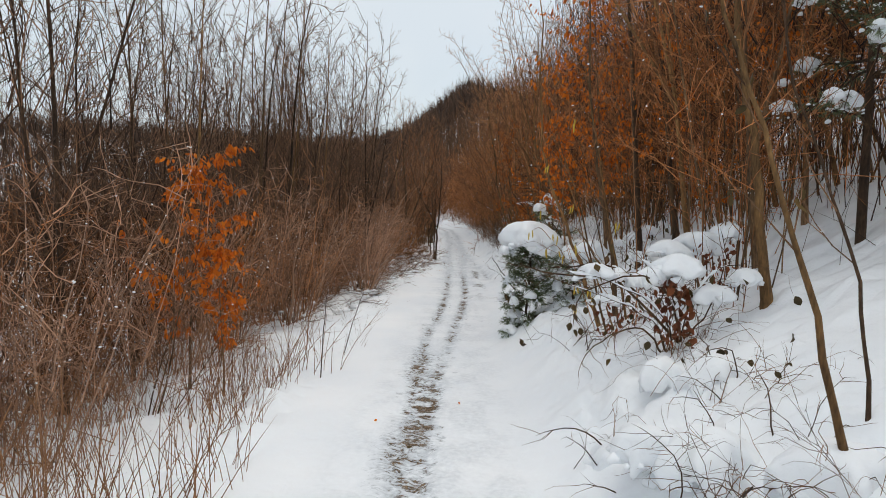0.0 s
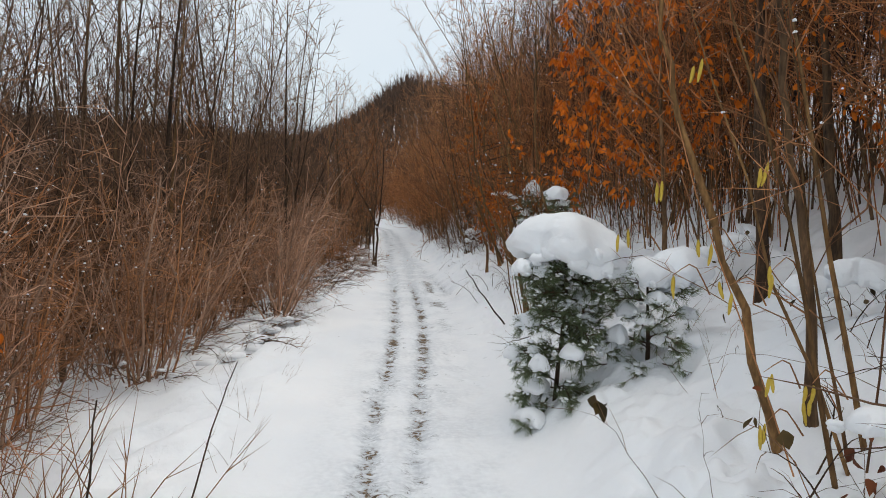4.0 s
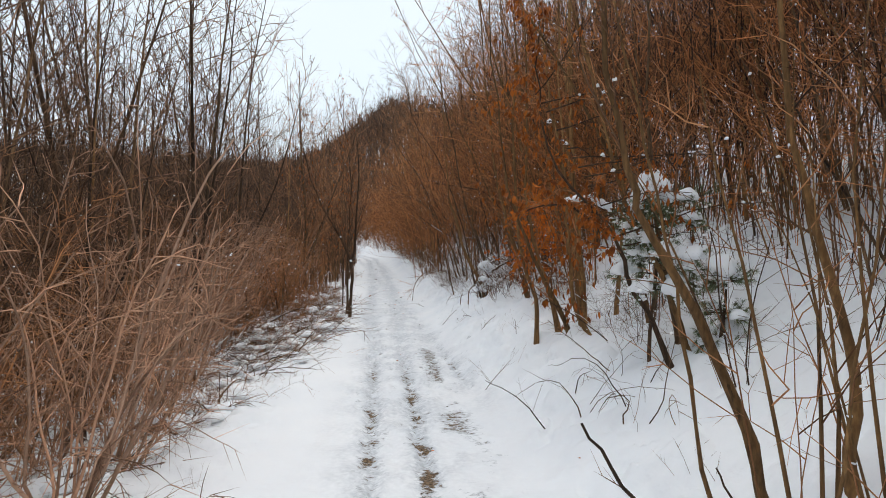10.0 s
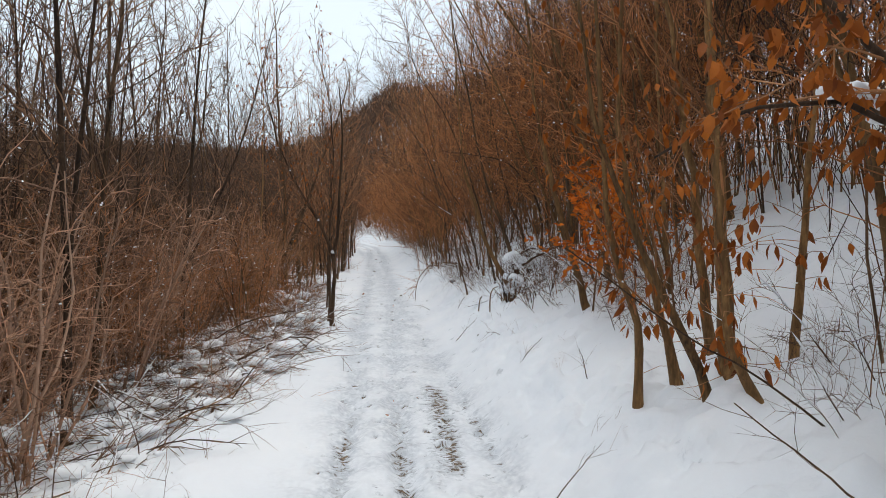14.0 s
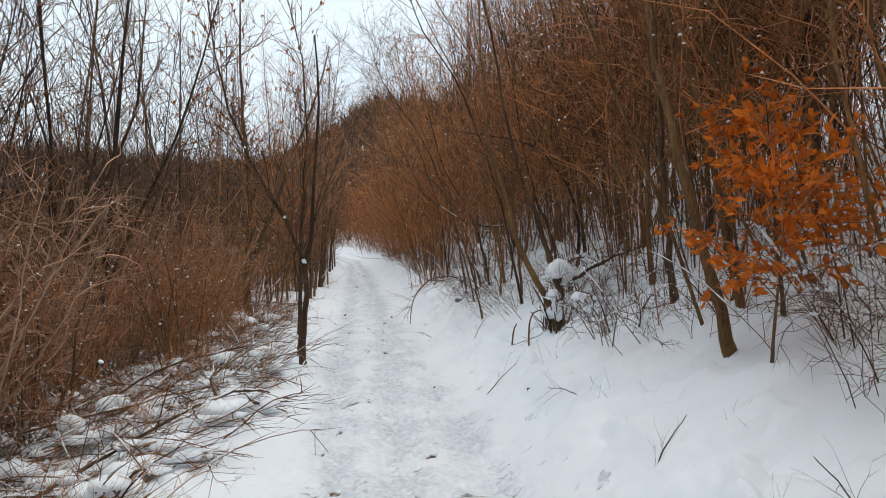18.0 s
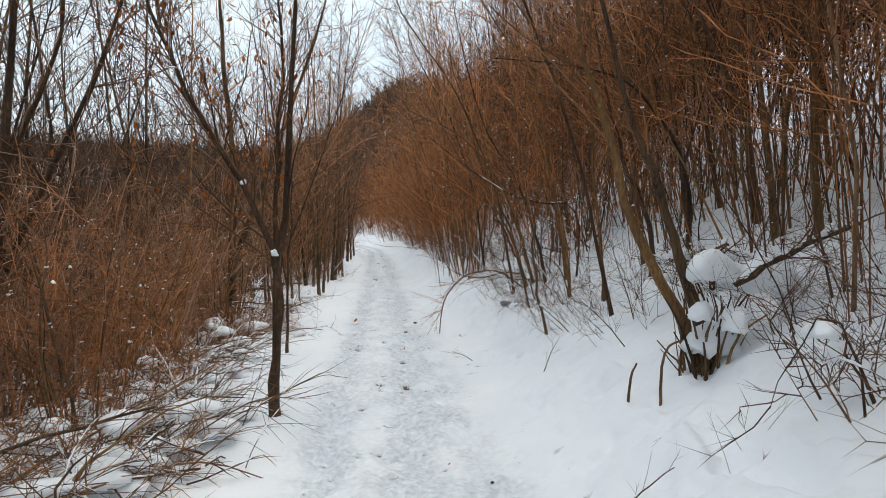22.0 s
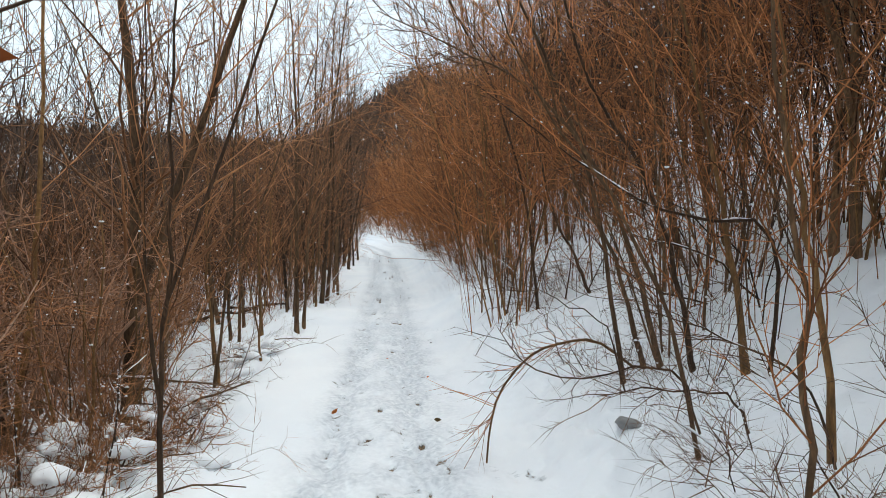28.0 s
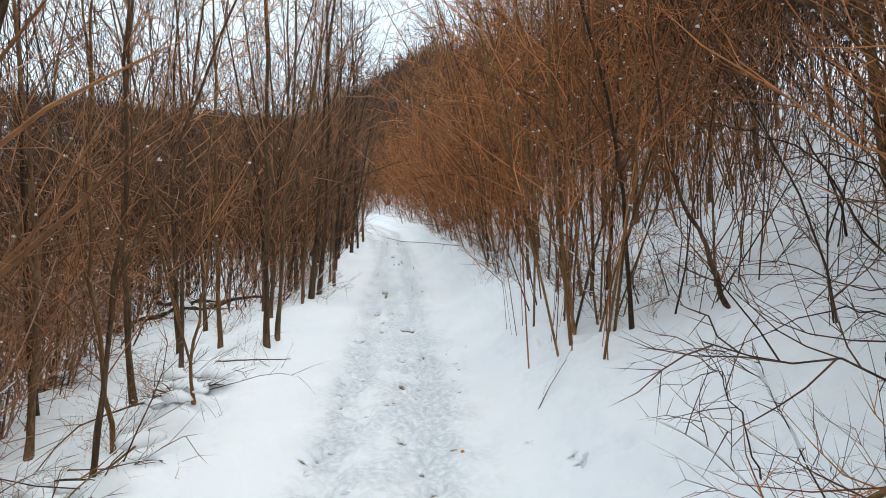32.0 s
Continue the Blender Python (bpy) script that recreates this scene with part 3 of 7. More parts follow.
def shrub(name, label, seed, stems, height, lean, branches, twigs, bark, twigmat, group, shoots=0, bend=0.0, start=0.25, thick=0.012, twig_r=0.0022, twig_len=0.5, clots=10, fan=0.3, leaves=0, leafmat=None, wob=0.07, branch_up=0.06, category="shrub", twist=0.5, leaf_size=0.07, at=None, keep=0.25, foot=0.22, strip=0.0, arch=0.0):
    """A many-stemmed shrub: each stout stem a part; its thin shoots, branches and twigs together one crown."""
    rng = np.random.default_rng(seed)
    top = holder(name, label, category, group)
    fine, snow, foliage = Acc(), Acc(), Acc()
    n = 6
    for s in range(stems + shoots):
        stout = s < stems
        a = rng.uniform(0, 6.283)
        p0 = np.array([math.cos(a), math.sin(a), 0]) * rng.uniform(0.03, foot * (1 if stout else 1.6))
        d = np.array([math.cos(a) * fan * rng.uniform(0.3, 1.2), math.sin(a) * fan * rng.uniform(0.3, 1.2), 1.0]) + np.array([lean[0], lean[1], 0])
        h = height * (rng.uniform(0.7, 1.1) if stout else rng.uniform(0.45, 1.0))
        pts = line(rng, p0 - np.array([0, 0, 0.12]), d, h, n, wob, 0.02, bend)
        r = thick * rng.uniform(0.7, 1.25) * (h / height) * (1 if stout else 0.5)
        if stout:
            acc = Acc()
            tube(acc, pts, np.linspace(r, r * 0.22, n + 1), 4 if thick < 0.012 else 5)
            part("stem", acc, bark, top)
        else:
            tube(fine, pts, np.linspace(r, r * 0.3, n + 1), 3, True)
        if strip and rng.uniform() < strip:
            snow_strip(snow, rng, pts[2:], r * 1.3)
        if clots and stout:
            snow_bits(snow, rng, pts, max(1, clots // stems), 0.012)
        for b in range(branches):
            f = start + (1 - start) * (b + rng.uniform(0, 1)) / branches
            p, dd = along(pts, min(f, 0.99))
            bl = h * (0.35 - 0.18 * f) * rng.uniform(0.6, 1.25)
            bp = line(rng, p, aside(rng, dd, rng.uniform(0.45, 1.2)), bl, 3, 0.22, branch_up, bend * 0.6)
            rb = max(r * (1 - 0.75 * f) * 0.5, twig_r * 1.3)
            tube(fine, bp, np.linspace(rb, twig_r * 0.7, 4), 3, True)
            if clots and rng.uniform() < 0.1:
                snow_bits(snow, rng, bp, 1, 0.011)
            if strip and rng.uniform() < strip * 0.6:
                snow_strip(snow, rng, bp, max(rb, 0.004))
            for t in range(twigs):
                p2, d2 = along(bp, rng.uniform(0.2, 1.0))
                tl = twig_len * rng.uniform(0.4, 1.2)
                m = 1 if twig_r >= 0.0045 else 2
                tw = twig_r * rng.uniform(0.6, 1.15)
                tp = line(rng, p2, aside(rng, d2, rng.uniform(0.35, twist + 0.5)), tl, m, 0.3, branch_up, arch)
                tube(fine, tp, (tw, tw * 0.75, 0)[:m] + (0,), 3, True)
                if m == 2:
                    tube(fine, line(rng, tp[1], aside(rng, d2, rng.uniform(0.4, 1.1)), tl * 0.5, 1, 0.1, branch_up), (tw * 0.7, 0), 3, True)
                if clots and rng.uniform() < 0.07:
                    snow_bits(snow, rng, tp, 1, 0.012)
                for _ in range(leaves):
                    p3, d3 = along(tp, rng.uniform(0.2, 1.0))
                    leaf(foliage, rng, p3, d3 * 0.5 + np.array([0, 0, -0.9]) + rng.normal(0, 0.35, 3), leaf_size * rng.uniform(0.7, 1.2), 0.6)
    if at:
        stand(top, *at, keep)
    part("crown", fine, twigmat, top)
    if snow.n:
        tagged(part("snow", snow, M_SNOW, top, "small clots of snow on the wood"), kind="stuff")
    if foliage.n:
        part("foliage", foliage, leafmat, top)
    return top


def cane_bush(name, label, seed, canes, length, group, mat, bark, toward=(0.34, -0.04), low=13, twigs=12, r=0.012, over=0.13, category="shrub"):
    """A wide bush: canes rise close together from one foot, lean over and branch again and again; dark sprays fan out low over the snow."""
    rng = np.random.default_rng(seed)
    top = holder(name, label, category, group)
    fine, spray, snow = Acc(), Acc(), Acc()
    for s in range(canes):
        a = rng.uniform(0, 6.283)
        o = np.array([math.cos(a), math.sin(a), 0])
        d = o * rng.uniform(0.05, 0.62) + np.array([toward[0], toward[1], 0]) * rng.uniform(0.1, 1.2) + np.array([0, 0, 1.15])
        h = length * rng.uniform(0.5, 1.1)
        pts = line(rng, o * rng.uniform(0.02, 0.32) - np.array([0, 0, 0.1]), d, h, 9, 0.13, 0.03, over * rng.uniform(0.1, 1.2))
        wide = np.hypot(pts[:, 0], pts[:, 1]).max()
        if wide > 1.0:
            pts[:, :2] *= 1.0 / wide
        rr = r * rng.uniform(0.5, 1.35)
        if s < 10:
            acc = Acc()
            tube(acc, pts, np.linspace(rr * 1.25, rr * 0.4, 10), 5)
            part("cane", acc, bark, top)
        else:
            tube(fine, pts, np.linspace(rr, rr * 0.35, 10), 3, True)
        if rng.uniform() < 0.3:
            snow_bits(snow, rng, pts, 2, 0.011)
        for b in range(twigs):
            f = rng.uniform(0.2, 1.0)
            p, dd = along(pts, f)
            bl = rng.uniform(0.2, 0.8) * (1.15 - 0.5 * f)
            bd = aside(rng, dd, rng.uniform(0.6, 1.45)) + np.array([toward[0], toward[1], 0.0]) * rng.uniform(0, 2.4)
            bp = line(rng, p, bd, bl, 4, 0.22, 0.0, 0.12)
            w = rng.uniform(0.0026, 0.0056)
            if rng.uniform() < 0.05:
                snow_bits(snow, rng, bp, 1, 0.011)
            tube(fine, bp, (w, w * 0.9, w * 0.8, w * 0.6, 0), 3, True)
            for _ in range(3):
                p2, d2 = along(bp, rng.uniform(0.2, 1.0))
                tube(fine, line(rng, p2, aside(rng, d2, rng.uniform(0.3, 0.95)), bl * rng.uniform(0.25, 0.6), 1, 0.1), (w * 0.65, 0), 3, True)
    for s in range(low):
        a = rng.normal(math.atan2(toward[1] - 0.16, toward[0]), 0.75)
        d = np.array([math.cos(a), math.sin(a), rng.uniform(0.25, 0.8)])
        pts = line(rng, (rng.normal(0, 0.16), rng.normal(0, 0.16), 0.02), d, rng.uniform(0.4, 0.95), 6, 0.14, 0, 0.2)
        w = rng.uniform(0.003, 0.0062)
        tube(spray, pts, np.linspace(w, w * 0.35, 7), 4, True)
        if rng.uniform() < 0.4:
            snow_strip(snow, rng, pts[1:6], w * 0.8)
        for b in range(7):
            p, dd = along(pts, 0.2 + 0.8 * rng.uniform())
            bp = line(rng, p, aside(rng, dd, rng.uniform(0.4, 0.8)) * np.array([1, 1, 0.6]), rng.uniform(0.12, 0.4), 2, 0.2)
            tube(spray, bp, (w * 0.5, w * 0.4, 0), 3, True)
            tube(spray, line(rng, bp[1], aside(rng, dd, 0.6), 0.12, 1, 0.1), (w * 0.3, 0), 3, True)
    for _ in range(7):
        q = rng.uniform(0.02, 0.055)
        blob(snow, rng, (rng.normal(0.1, 0.25), rng.normal(0, 0.25), rng.uniform(0.0, 0.3)), (q * rng.uniform(1, 1.8), q * 1.2, q * 0.7), ICO2, 0.25)
    part("crown", fine, mat, top)
    part("low_spray", spray, M_TWIG_GREY, top)
    tagged(part("snow", snow, M_SNOW, top, "small clots of snow on the canes"), kind="stuff")
    return top


def tree(name, label, seed, height, radius, branches, twigs, bark, twigmat, group="", lean=(0, 0), crown=0.35, spread=0.55, up=0.1, wob=0.035, twig_r=0.003, sides=3, fork=0.0, leaves=0, leafmat=None, leaf_size=0.07, category="tree", branch_len=0.3, snow_n=4, sub=3, guide=None, at=None, keep=0.25, flat=False):
    """A slender tree: tapered trunk, each low limb in the crown, twigs and buds."""
    rng = np.random.default_rng(seed)
    top = holder(name, label, category, group)
    trunk, fine, snow, foliage = Acc(), Acc(), Acc(), Acc()
    n = 11
    if guide:
        n = 20
        main = guided(rng, guide, height, n)
    else:
        main = line(rng, (0, 0, -0.15), (lean[0], lean[1], 1), height, n, wob, 0.015)
    knots = 1 + rng.normal(0, 0.07, n + 1)
    tube(trunk, main, radius * (1 - 0.88 * np.linspace(0, 1, n + 1) ** 0.8) * np.concatenate([[1.35, 1.1], np.ones(n - 1)]) * knots, 9 if guide else 6)
    leads = [(main, radius)]
    for k in range(int(fork)):
        p, d = along(main, rng.uniform(0.12, 0.4))
        fl = line(rng, p, aside(rng, d, rng.uniform(0.25, 0.45)), height * rng.uniform(0.5, 0.75), 9, wob, 0.05)
        tube(trunk, fl, radius * 0.6 * (1 - 0.85 * np.linspace(0, 1, 10)), 6)
        leads.append((fl, radius * 0.6))
    for pts, rr in leads:
        cnt = branches if pts is main else branches // 2
        for b in range(cnt):
            f = crown + (1 - crown) * (b + rng.uniform(0, 1)) / cnt if pts is main else 0.2 + 0.8 * (b + rng.uniform(0, 1)) / cnt
            p, d = along(pts, min(f, 0.985))
            bl = height * branch_len * (0.88 - 0.5 * f) * rng.uniform(0.55, 1.25)
            bp = line(rng, p, aside(rng, d, rng.uniform(spread * 0.6, spread * 1.4)), bl, 4, 0.14, up)
            rb = max(rr * (1 - 0.85 * f) * 0.32, twig_r * 1.4)
            tube(fine, bp, np.linspace(rb, twig_r * 0.8, 5), sides + 1 if rb > 0.012 else sides, True)
            if snow_n and rng.uniform() < 0.06 * snow_n:
                snow_bits(snow, rng, bp, 1, 0.012)
            for t in range(twigs):
                p2, d2 = along(bp, rng.uniform(0.15, 1.0))
                tl = bl * rng.uniform(0.2, 0.5)
                tp = line(rng, p2, aside(rng, d2, rng.uniform(0.35, 1.0)), tl, 2, 0.2, up)
                tube(fine, tp, (twig_r, twig_r * 0.75, 0), 3, True)
                for q in range(sub):
                    p3, d3 = along(tp, rng.uniform(0.2, 1.0))
                    sp = line(rng, p3, aside(rng, d3, rng.uniform(0.35, 1.1)), tl * rng.uniform(0.25, 0.6), 1, 0.1, up)
                    tube(fine, sp, (twig_r * 0.7, 0), 3, True)
                for _ in range(leaves):
                    p3, d3 = along(tp, rng.uniform(0.2, 1.0))
                    hang = np.array([0, 0, -1.0]) * (1 if not flat else 0.35)
                    leaf(foliage, rng, p3 + rng.normal(0, 0.012, 3), d3 * (0.3 if not flat else 0.9) + hang + rng.normal(0, 0.35, 3), leaf_size * rng.uniform(0.55, 1.2), rng.uniform(0.36, 0.6), 0.45)
    part("trunk", trunk, bark, top)
    if at:
        stand(top, *at, keep)
    part("crown", fine, twigmat, top)
    if snow.n:
        tagged(part("snow", snow, M_SNOW, top, "small clots of snow on the branches"), kind="stuff")
    if foliage.n:
        part("foliage", foliage, leafmat, top)
    return top


def stalks(name, label, seed, n, height, material, group, radius=0.35, r=0.0038, lean=0.25):
    rng = np.random.default_rng(seed)
    top = holder(name, label, "dry plant", group)
    for k in range(3):
        acc = Acc()
        for _ in range(n // 3):
            a, q = rng.uniform(0, 6.283), radius * math.sqrt(rng.uniform())
            d = np.array([rng.normal(0, lean), rng.normal(0, lean), 1])
            h = height * rng.uniform(0.5, 1.15)
            pts = line(rng, (math.cos(a) * q, math.sin(a) * q, -0.06), d, h, 4, 0.06, 0, 0.15)
            tube(acc, pts, np.linspace(r, r * 0.4, 5), 3, True)
            for _b in range(rng.integers(0, 4)):
                p, dd = along(pts, rng.uniform(0.4, 0.95))
                tube(acc, line(rng, p, aside(rng, dd, 0.6), h * 0.22, 1, 0.1, 0.05), (r * 0.6, 0), 3, True)
        tagged(part("stalk_tuft", acc, material, top), kind="stuff")
    return top


def clear(x, y, r):
    return all((x - a) ** 2 + (y - b) ** 2 > (r + c) ** 2 for a, b, c in taken)


# small clearings in the thicket on the bank, where the snow shows between the trunks
GLADES = [(3.8, 32.2, 0.9), (3.9, 33.7, 0.9), (4.5, 31.2, 0.8), (3.3, 34.6, 0.6)]


def spread_copies(kinds, rng, spots, size=(0.8, 1.2), face=None, tilt=4):
    """Sets copies of the given plants on the land, each turned and sized at random; the first stand themselves at the first spots."""
    used = set()
    for x, y in spots:
        k = int(rng.integers(len(kinds)))
        s = rng.uniform(*size)
        turn = rng.uniform(0, 360) if face is None else face + rng.uniform(-35, 35)
        m = pose(x, y, lz(x, y), rng.normal(0, tilt), rng.normal(0, tilt), turn) @ Matrix.Scale(s, 4)
        if k not in used:
            used.add(k)
            kinds[k].matrix_basis = m
        elif all((x - a) ** 2 + (y - b) ** 2 > c * c for a, b, c in GLADES):
            o = copy_thing(kinds[k], m)
            o.scale = (s, s, s)
    for k in range(len(kinds)):
        if k not in used:
            for o in (*kinds[k].children_recursive, kinds[k]):
                bpy.data.objects.remove(o)


def spots_in(rng, n, y0, y1, u0, u1, gap, r=0.15, bias=1.0):
    """Random spots beside the path, none too close to another or to a thing that stands there."""
    out = []
    for _ in range(n * 30):
        if len(out) >= n:
            break
        y = rng.uniform(y0, y1)
        u = u0 + (u1 - u0) * rng.uniform() ** bias
        x = float(track(y)) + u
        if all((x - a) ** 2 + (y - b) ** 2 > gap * gap for a, b in out) and clear(x, y, r):
            out.append((x, y))
    return out


# ---------------------------------------------------------------- single trees along the path
G_POLE = "single trees beside the path"


def pole(label, seed, at, guide, height, r, bark=M_BARK, twig=M_TWIG_BROWN, branches=12, **k):
    return tree("young_tree", label, seed, height, r, branches, k.pop("twigs", 5), bark, twig, k.pop("group", G_POLE), guide=guide, at=at, **k)


# at the start, on the bank
pole("slim brown tree standing in the snow on the bank", 501, (2.95, 5.0), ((-0.1, 0, 0.77), (-0.25, 0, 1.75), (-0.42, 0, 2.7)), 6.0, 0.055, M_BARK_OCHRE, crown=0.45)
pole("thin leaning sapling with a few withered brown leaves", 502, (2.1, 2.62), ((-0.23, 0, 0.75), (-0.46, 0, 1.45), (-0.71, 0, 2.13)), 4.2, 0.021, M_BARK_OCHRE, M_TWIG_GREY, 9, leaves=1, leafmat=M_LEAF_DARK, leaf_size=0.085, crown=0.2, twigs=2, sub=1, branch_len=0.16)
pole("thin dark sapling leaning beside the path", 503, (2.35, 2.9), ((-0.05, 0, 0.6), (-0.25, 0, 1.2), (-0.5, 0, 1.9)), 3.2, 0.013, M_BARK_DARK, M_TWIG_GREY, 7, crown=0.2, twigs=2, sub=1, branch_len=0.2)
pole("grey hazel trunk leaning over the snow", 504, (2.17, 6.8), ((-0.1, 0, 0.75), (-0.26, 0, 1.56), (-0.38, 0, 2.34)), 5.0, 0.032, M_BARK, crown=0.35)
pole("slanting hazel trunk leaning towards the path", 505, (1.98, 6.78), ((-0.37, 0, 0.91), (-0.64, 0, 1.6), (-0.77, 0, 2.2)), 4.6, 0.024, M_BARK_OCHRE, crown=0.35)
pole("dark upright trunk on the bank", 506, (3.41, 8.2), ((-0.14, 0, 0.95), (-0.29, 0, 2.33)), 6.0, 0.05, M_BARK)
pole("dark upright trunk on the bank", 507, (2.94, 8.4), ((-0.09, 0, 1.2), (-0.2, 0, 2.63)), 6.2, 0.06, M_BARK_DARK)
pole("brown trunk standing at the foot of the bank", 508, (2.39, 12.2), ((0.05, 0, 0.57), (-0.16, 0, 1.2), (-0.36, 0, 1.95)), 5.0, 0.034, M_BARK_OCHRE, M_TWIG_GREY, 9, crown=0.3, branch_len=0.2, spread=0.8)
pole("slanting thin trunk on the bank", 509, (2.93, 14.5), ((-0.31, 0, 0.66), (-0.62, 0, 1.23)), 4.5, 0.03, M_BARK_OCHRE, crown=0.4)
pole("slanting brown trunk of a young tree with snow at its foot", 510, (2.0, 12.1), ((-0.25, 0, 0.68), (-0.64, 0, 1.4), (-0.8, 0, 1.85)), 4.6, 0.032, M_BARK_OCHRE, M_TWIG_GREY, 7, crown=0.5, branch_len=0.2)
pole("thin brown stem of a young tree", 511, (1.86, 12.35), ((-0.16, 0.05, 0.8), (-0.35, 0, 1.7), (-0.6, 0, 2.6)), 4.4, 0.012, M_BARK_OCHRE, crown=0.3)
pole("thin straight stem behind the snowy pine", 512, (3.0, 14.8), ((-0.23, 0, 0.96), (-0.32, 0, 1.67), (-0.36, 0, 2.27)), 5.2, 0.03, M_BARK, crown=0.45)

# the stand of straight trunks below the path
for i, (x, y, r) in enumerate(((-4.1, 13.4, 0.055), (-3.9, 14.9, 0.045), (-4.6, 15.4, 0.06), (-4.3, 17.2, 0.055), (-5.0, 14.0, 0.06), (-4.0, 18.6, 0.05), (-4.5, 20.2, 0.06), (-5.2, 16.4, 0.055), (-3.8, 16.3, 0.035), (-4.8, 11.6, 0.05))):
    pole("straight olive-brown trunk standing below the path", 620 + 1000 + i, (x, y), ((0.06 * (i % 3 - 1), 0, 1.4), (0.12 * (i % 3 - 1) + 0.05, 0.05, 3.0)), 8.0, r, (M_BARK, M_BARK_OCHRE)[i % 2], M_TWIG_GREY, 34, group="stand of trunks below the path", crown=0.2, twig_r=0.0048, branch_len=0.25, spread=0.75, up=0.05, twigs=5, sub=2)

for i, (x, y, h) in enumerate(((1.92, 11.75, 2.6), (2.3, 11.75, 2.4))):
    shrub("stool_shrub", "fan of thin ochre stems rising out of the snow", 930 + i, 6, h, (-0.05, 0), 3, 2, M_BARK_OCHRE, M_TWIG_BROWN, "fans of thin stems", shoots=4, thick=0.0125, start=0.25, twig_len=0.3, fan=0.26, clots=4, foot=0.14, wob=0.08, twig_r=0.0028, at=(x, y), keep=0.2)

# the clump of ochre stems
G_CLUMP = "clump of ochre stems on the bank"
CLUMP = (
    ((2.2, 16.8), ((0.01, 0, 0.44), (-0.18, 0, 0.95), (-0.26, 0, 1.56), (-0.31, 0, 2.47)), 5.0, 0.034),
    ((2.56, 16.5), ((-0.18, 0, 0.31), (-0.39, 0, 0.68), (-0.67, 0, 1.31), (-0.82, 0, 1.79)), 4.8, 0.036),
    ((2.76, 16.65), ((-0.07, 0, 0.74), (-0.13, 0, 1.48), (-0.18, 0, 2.21)), 6.5, 0.06),
    ((2.52, 16.85), ((-0.21, 0, 0.67), (-0.38, 0, 1.12), (-0.47, 0, 2.02)), 5.2, 0.034),
    ((2.7, 16.2), ((-0.25, 0, 0.35), (-0.31, 0, 1.0), (-0.36, 0, 1.68)), 5.0, 0.034),
    ((2.88, 17.05), ((-0.11, 0, 0.68), (-0.22, 0, 1.51), (-0.37, 0, 2.32)), 5.4, 0.045),
    ((3.1, 16.5), ((0.05, 0, 0.8), (0.1, 0, 1.6), (0.1, 0, 2.4)), 5.2, 0.03),
)


def hang_leaves(top, seed, guide, n, size):
    """Short twiglets along a stem, each with a withered leaf or two hanging from it."""
    rng = np.random.default_rng(seed)
    pts = smooth_path([(0, 0, 0)] + list(guide), 10)
    wood, green = Acc(), Acc()
    for _ in range(n):
        p, d = along(pts, rng.uniform(0.12, 1.0))
        a = rng.uniform(0, 6.283)
        tw = line(rng, p, (math.cos(a), math.sin(a), 0.4), rng.uniform(0.03, 0.5), 3, 0.2, 0, 0.3)
        tube(wood, tw, (0.0028, 0.0024, 0.002, 0), 3, True)
        for _q in range(rng.integers(1, 4)):
            q, dd = along(tw, rng.uniform(0.5, 1.0))
            leaf(green, rng, q, np.array((rng.normal(0, 0.25), rng.normal(0, 0.25), -1)), size * rng.uniform(0.5, 1.0), rng.uniform(0.3, 0.48), 0.6, True)
    tagged(part("twiglet", wood, M_TWIG_BROWN, top), kind="stuff")
    tagged(part("hanging_leaf", green, M_LEAF_BROWN, top, "withered ochre leaves hanging from the stem"), kind="stuff")


for i, (at, guide, h, r) in enumerate(CLUMP):
    stem = pole("ochre-barked stem of a clump with hanging brown leaves", 520 + i, at, guide, h, r, M_BARK_OCHRE, M_TWIG_BROWN, 12, group=G_CLUMP, crown=0.16, leaves=2 if i in (0, 1, 4) else (1 if i == 3 else 0), leafmat=M_LEAF_BROWN, leaf_size=0.07, keep=0.15, twigs=4, sub=1, branch_len=0.2)
    hang_leaves(stem, 1520 + i, guide, (20, 18, 14, 20, 34, 18, 40)[i], 0.125)

# the leaning tree and others beyond the clump
pole("brown trunk leaning over the path's edge", 530, (2.85, 19.45), ((-0.2, 0, 0.51), (-0.41, 0, 1.2), (-0.57, 0, 1.8), (-0.64, 0, 2.1)), 5.8, 0.045, M_BARK_OCHRE, crown=0.35)
pole("dark slim trunk behind a leaning one", 531, (3.15, 20.7), ((-0.12, 0, 0.78), (-0.2, 0, 1.83)), 5.5, 0.04, M_BARK)
pole("pair of leaning trunks growing out of a snowy stump", 532, (2.72, 22.5), ((-0.29, 0, 0.43), (-0.56, 0, 0.95), (-0.70, 0, 1.5), (-0.83, 0, 1.85), (-0.89, 0, 2.15)), 5.5, 0.043, M_BARK_OCHRE, crown=0.38)
pole("pair of leaning trunks growing out of a snowy stump", 533, (2.95, 22.85), ((-0.23, 0, 0.48), (-0.43, 0, 1.14), (-0.67, 0, 1.68)), 5.2, 0.05, M_BARK, crown=0.4)

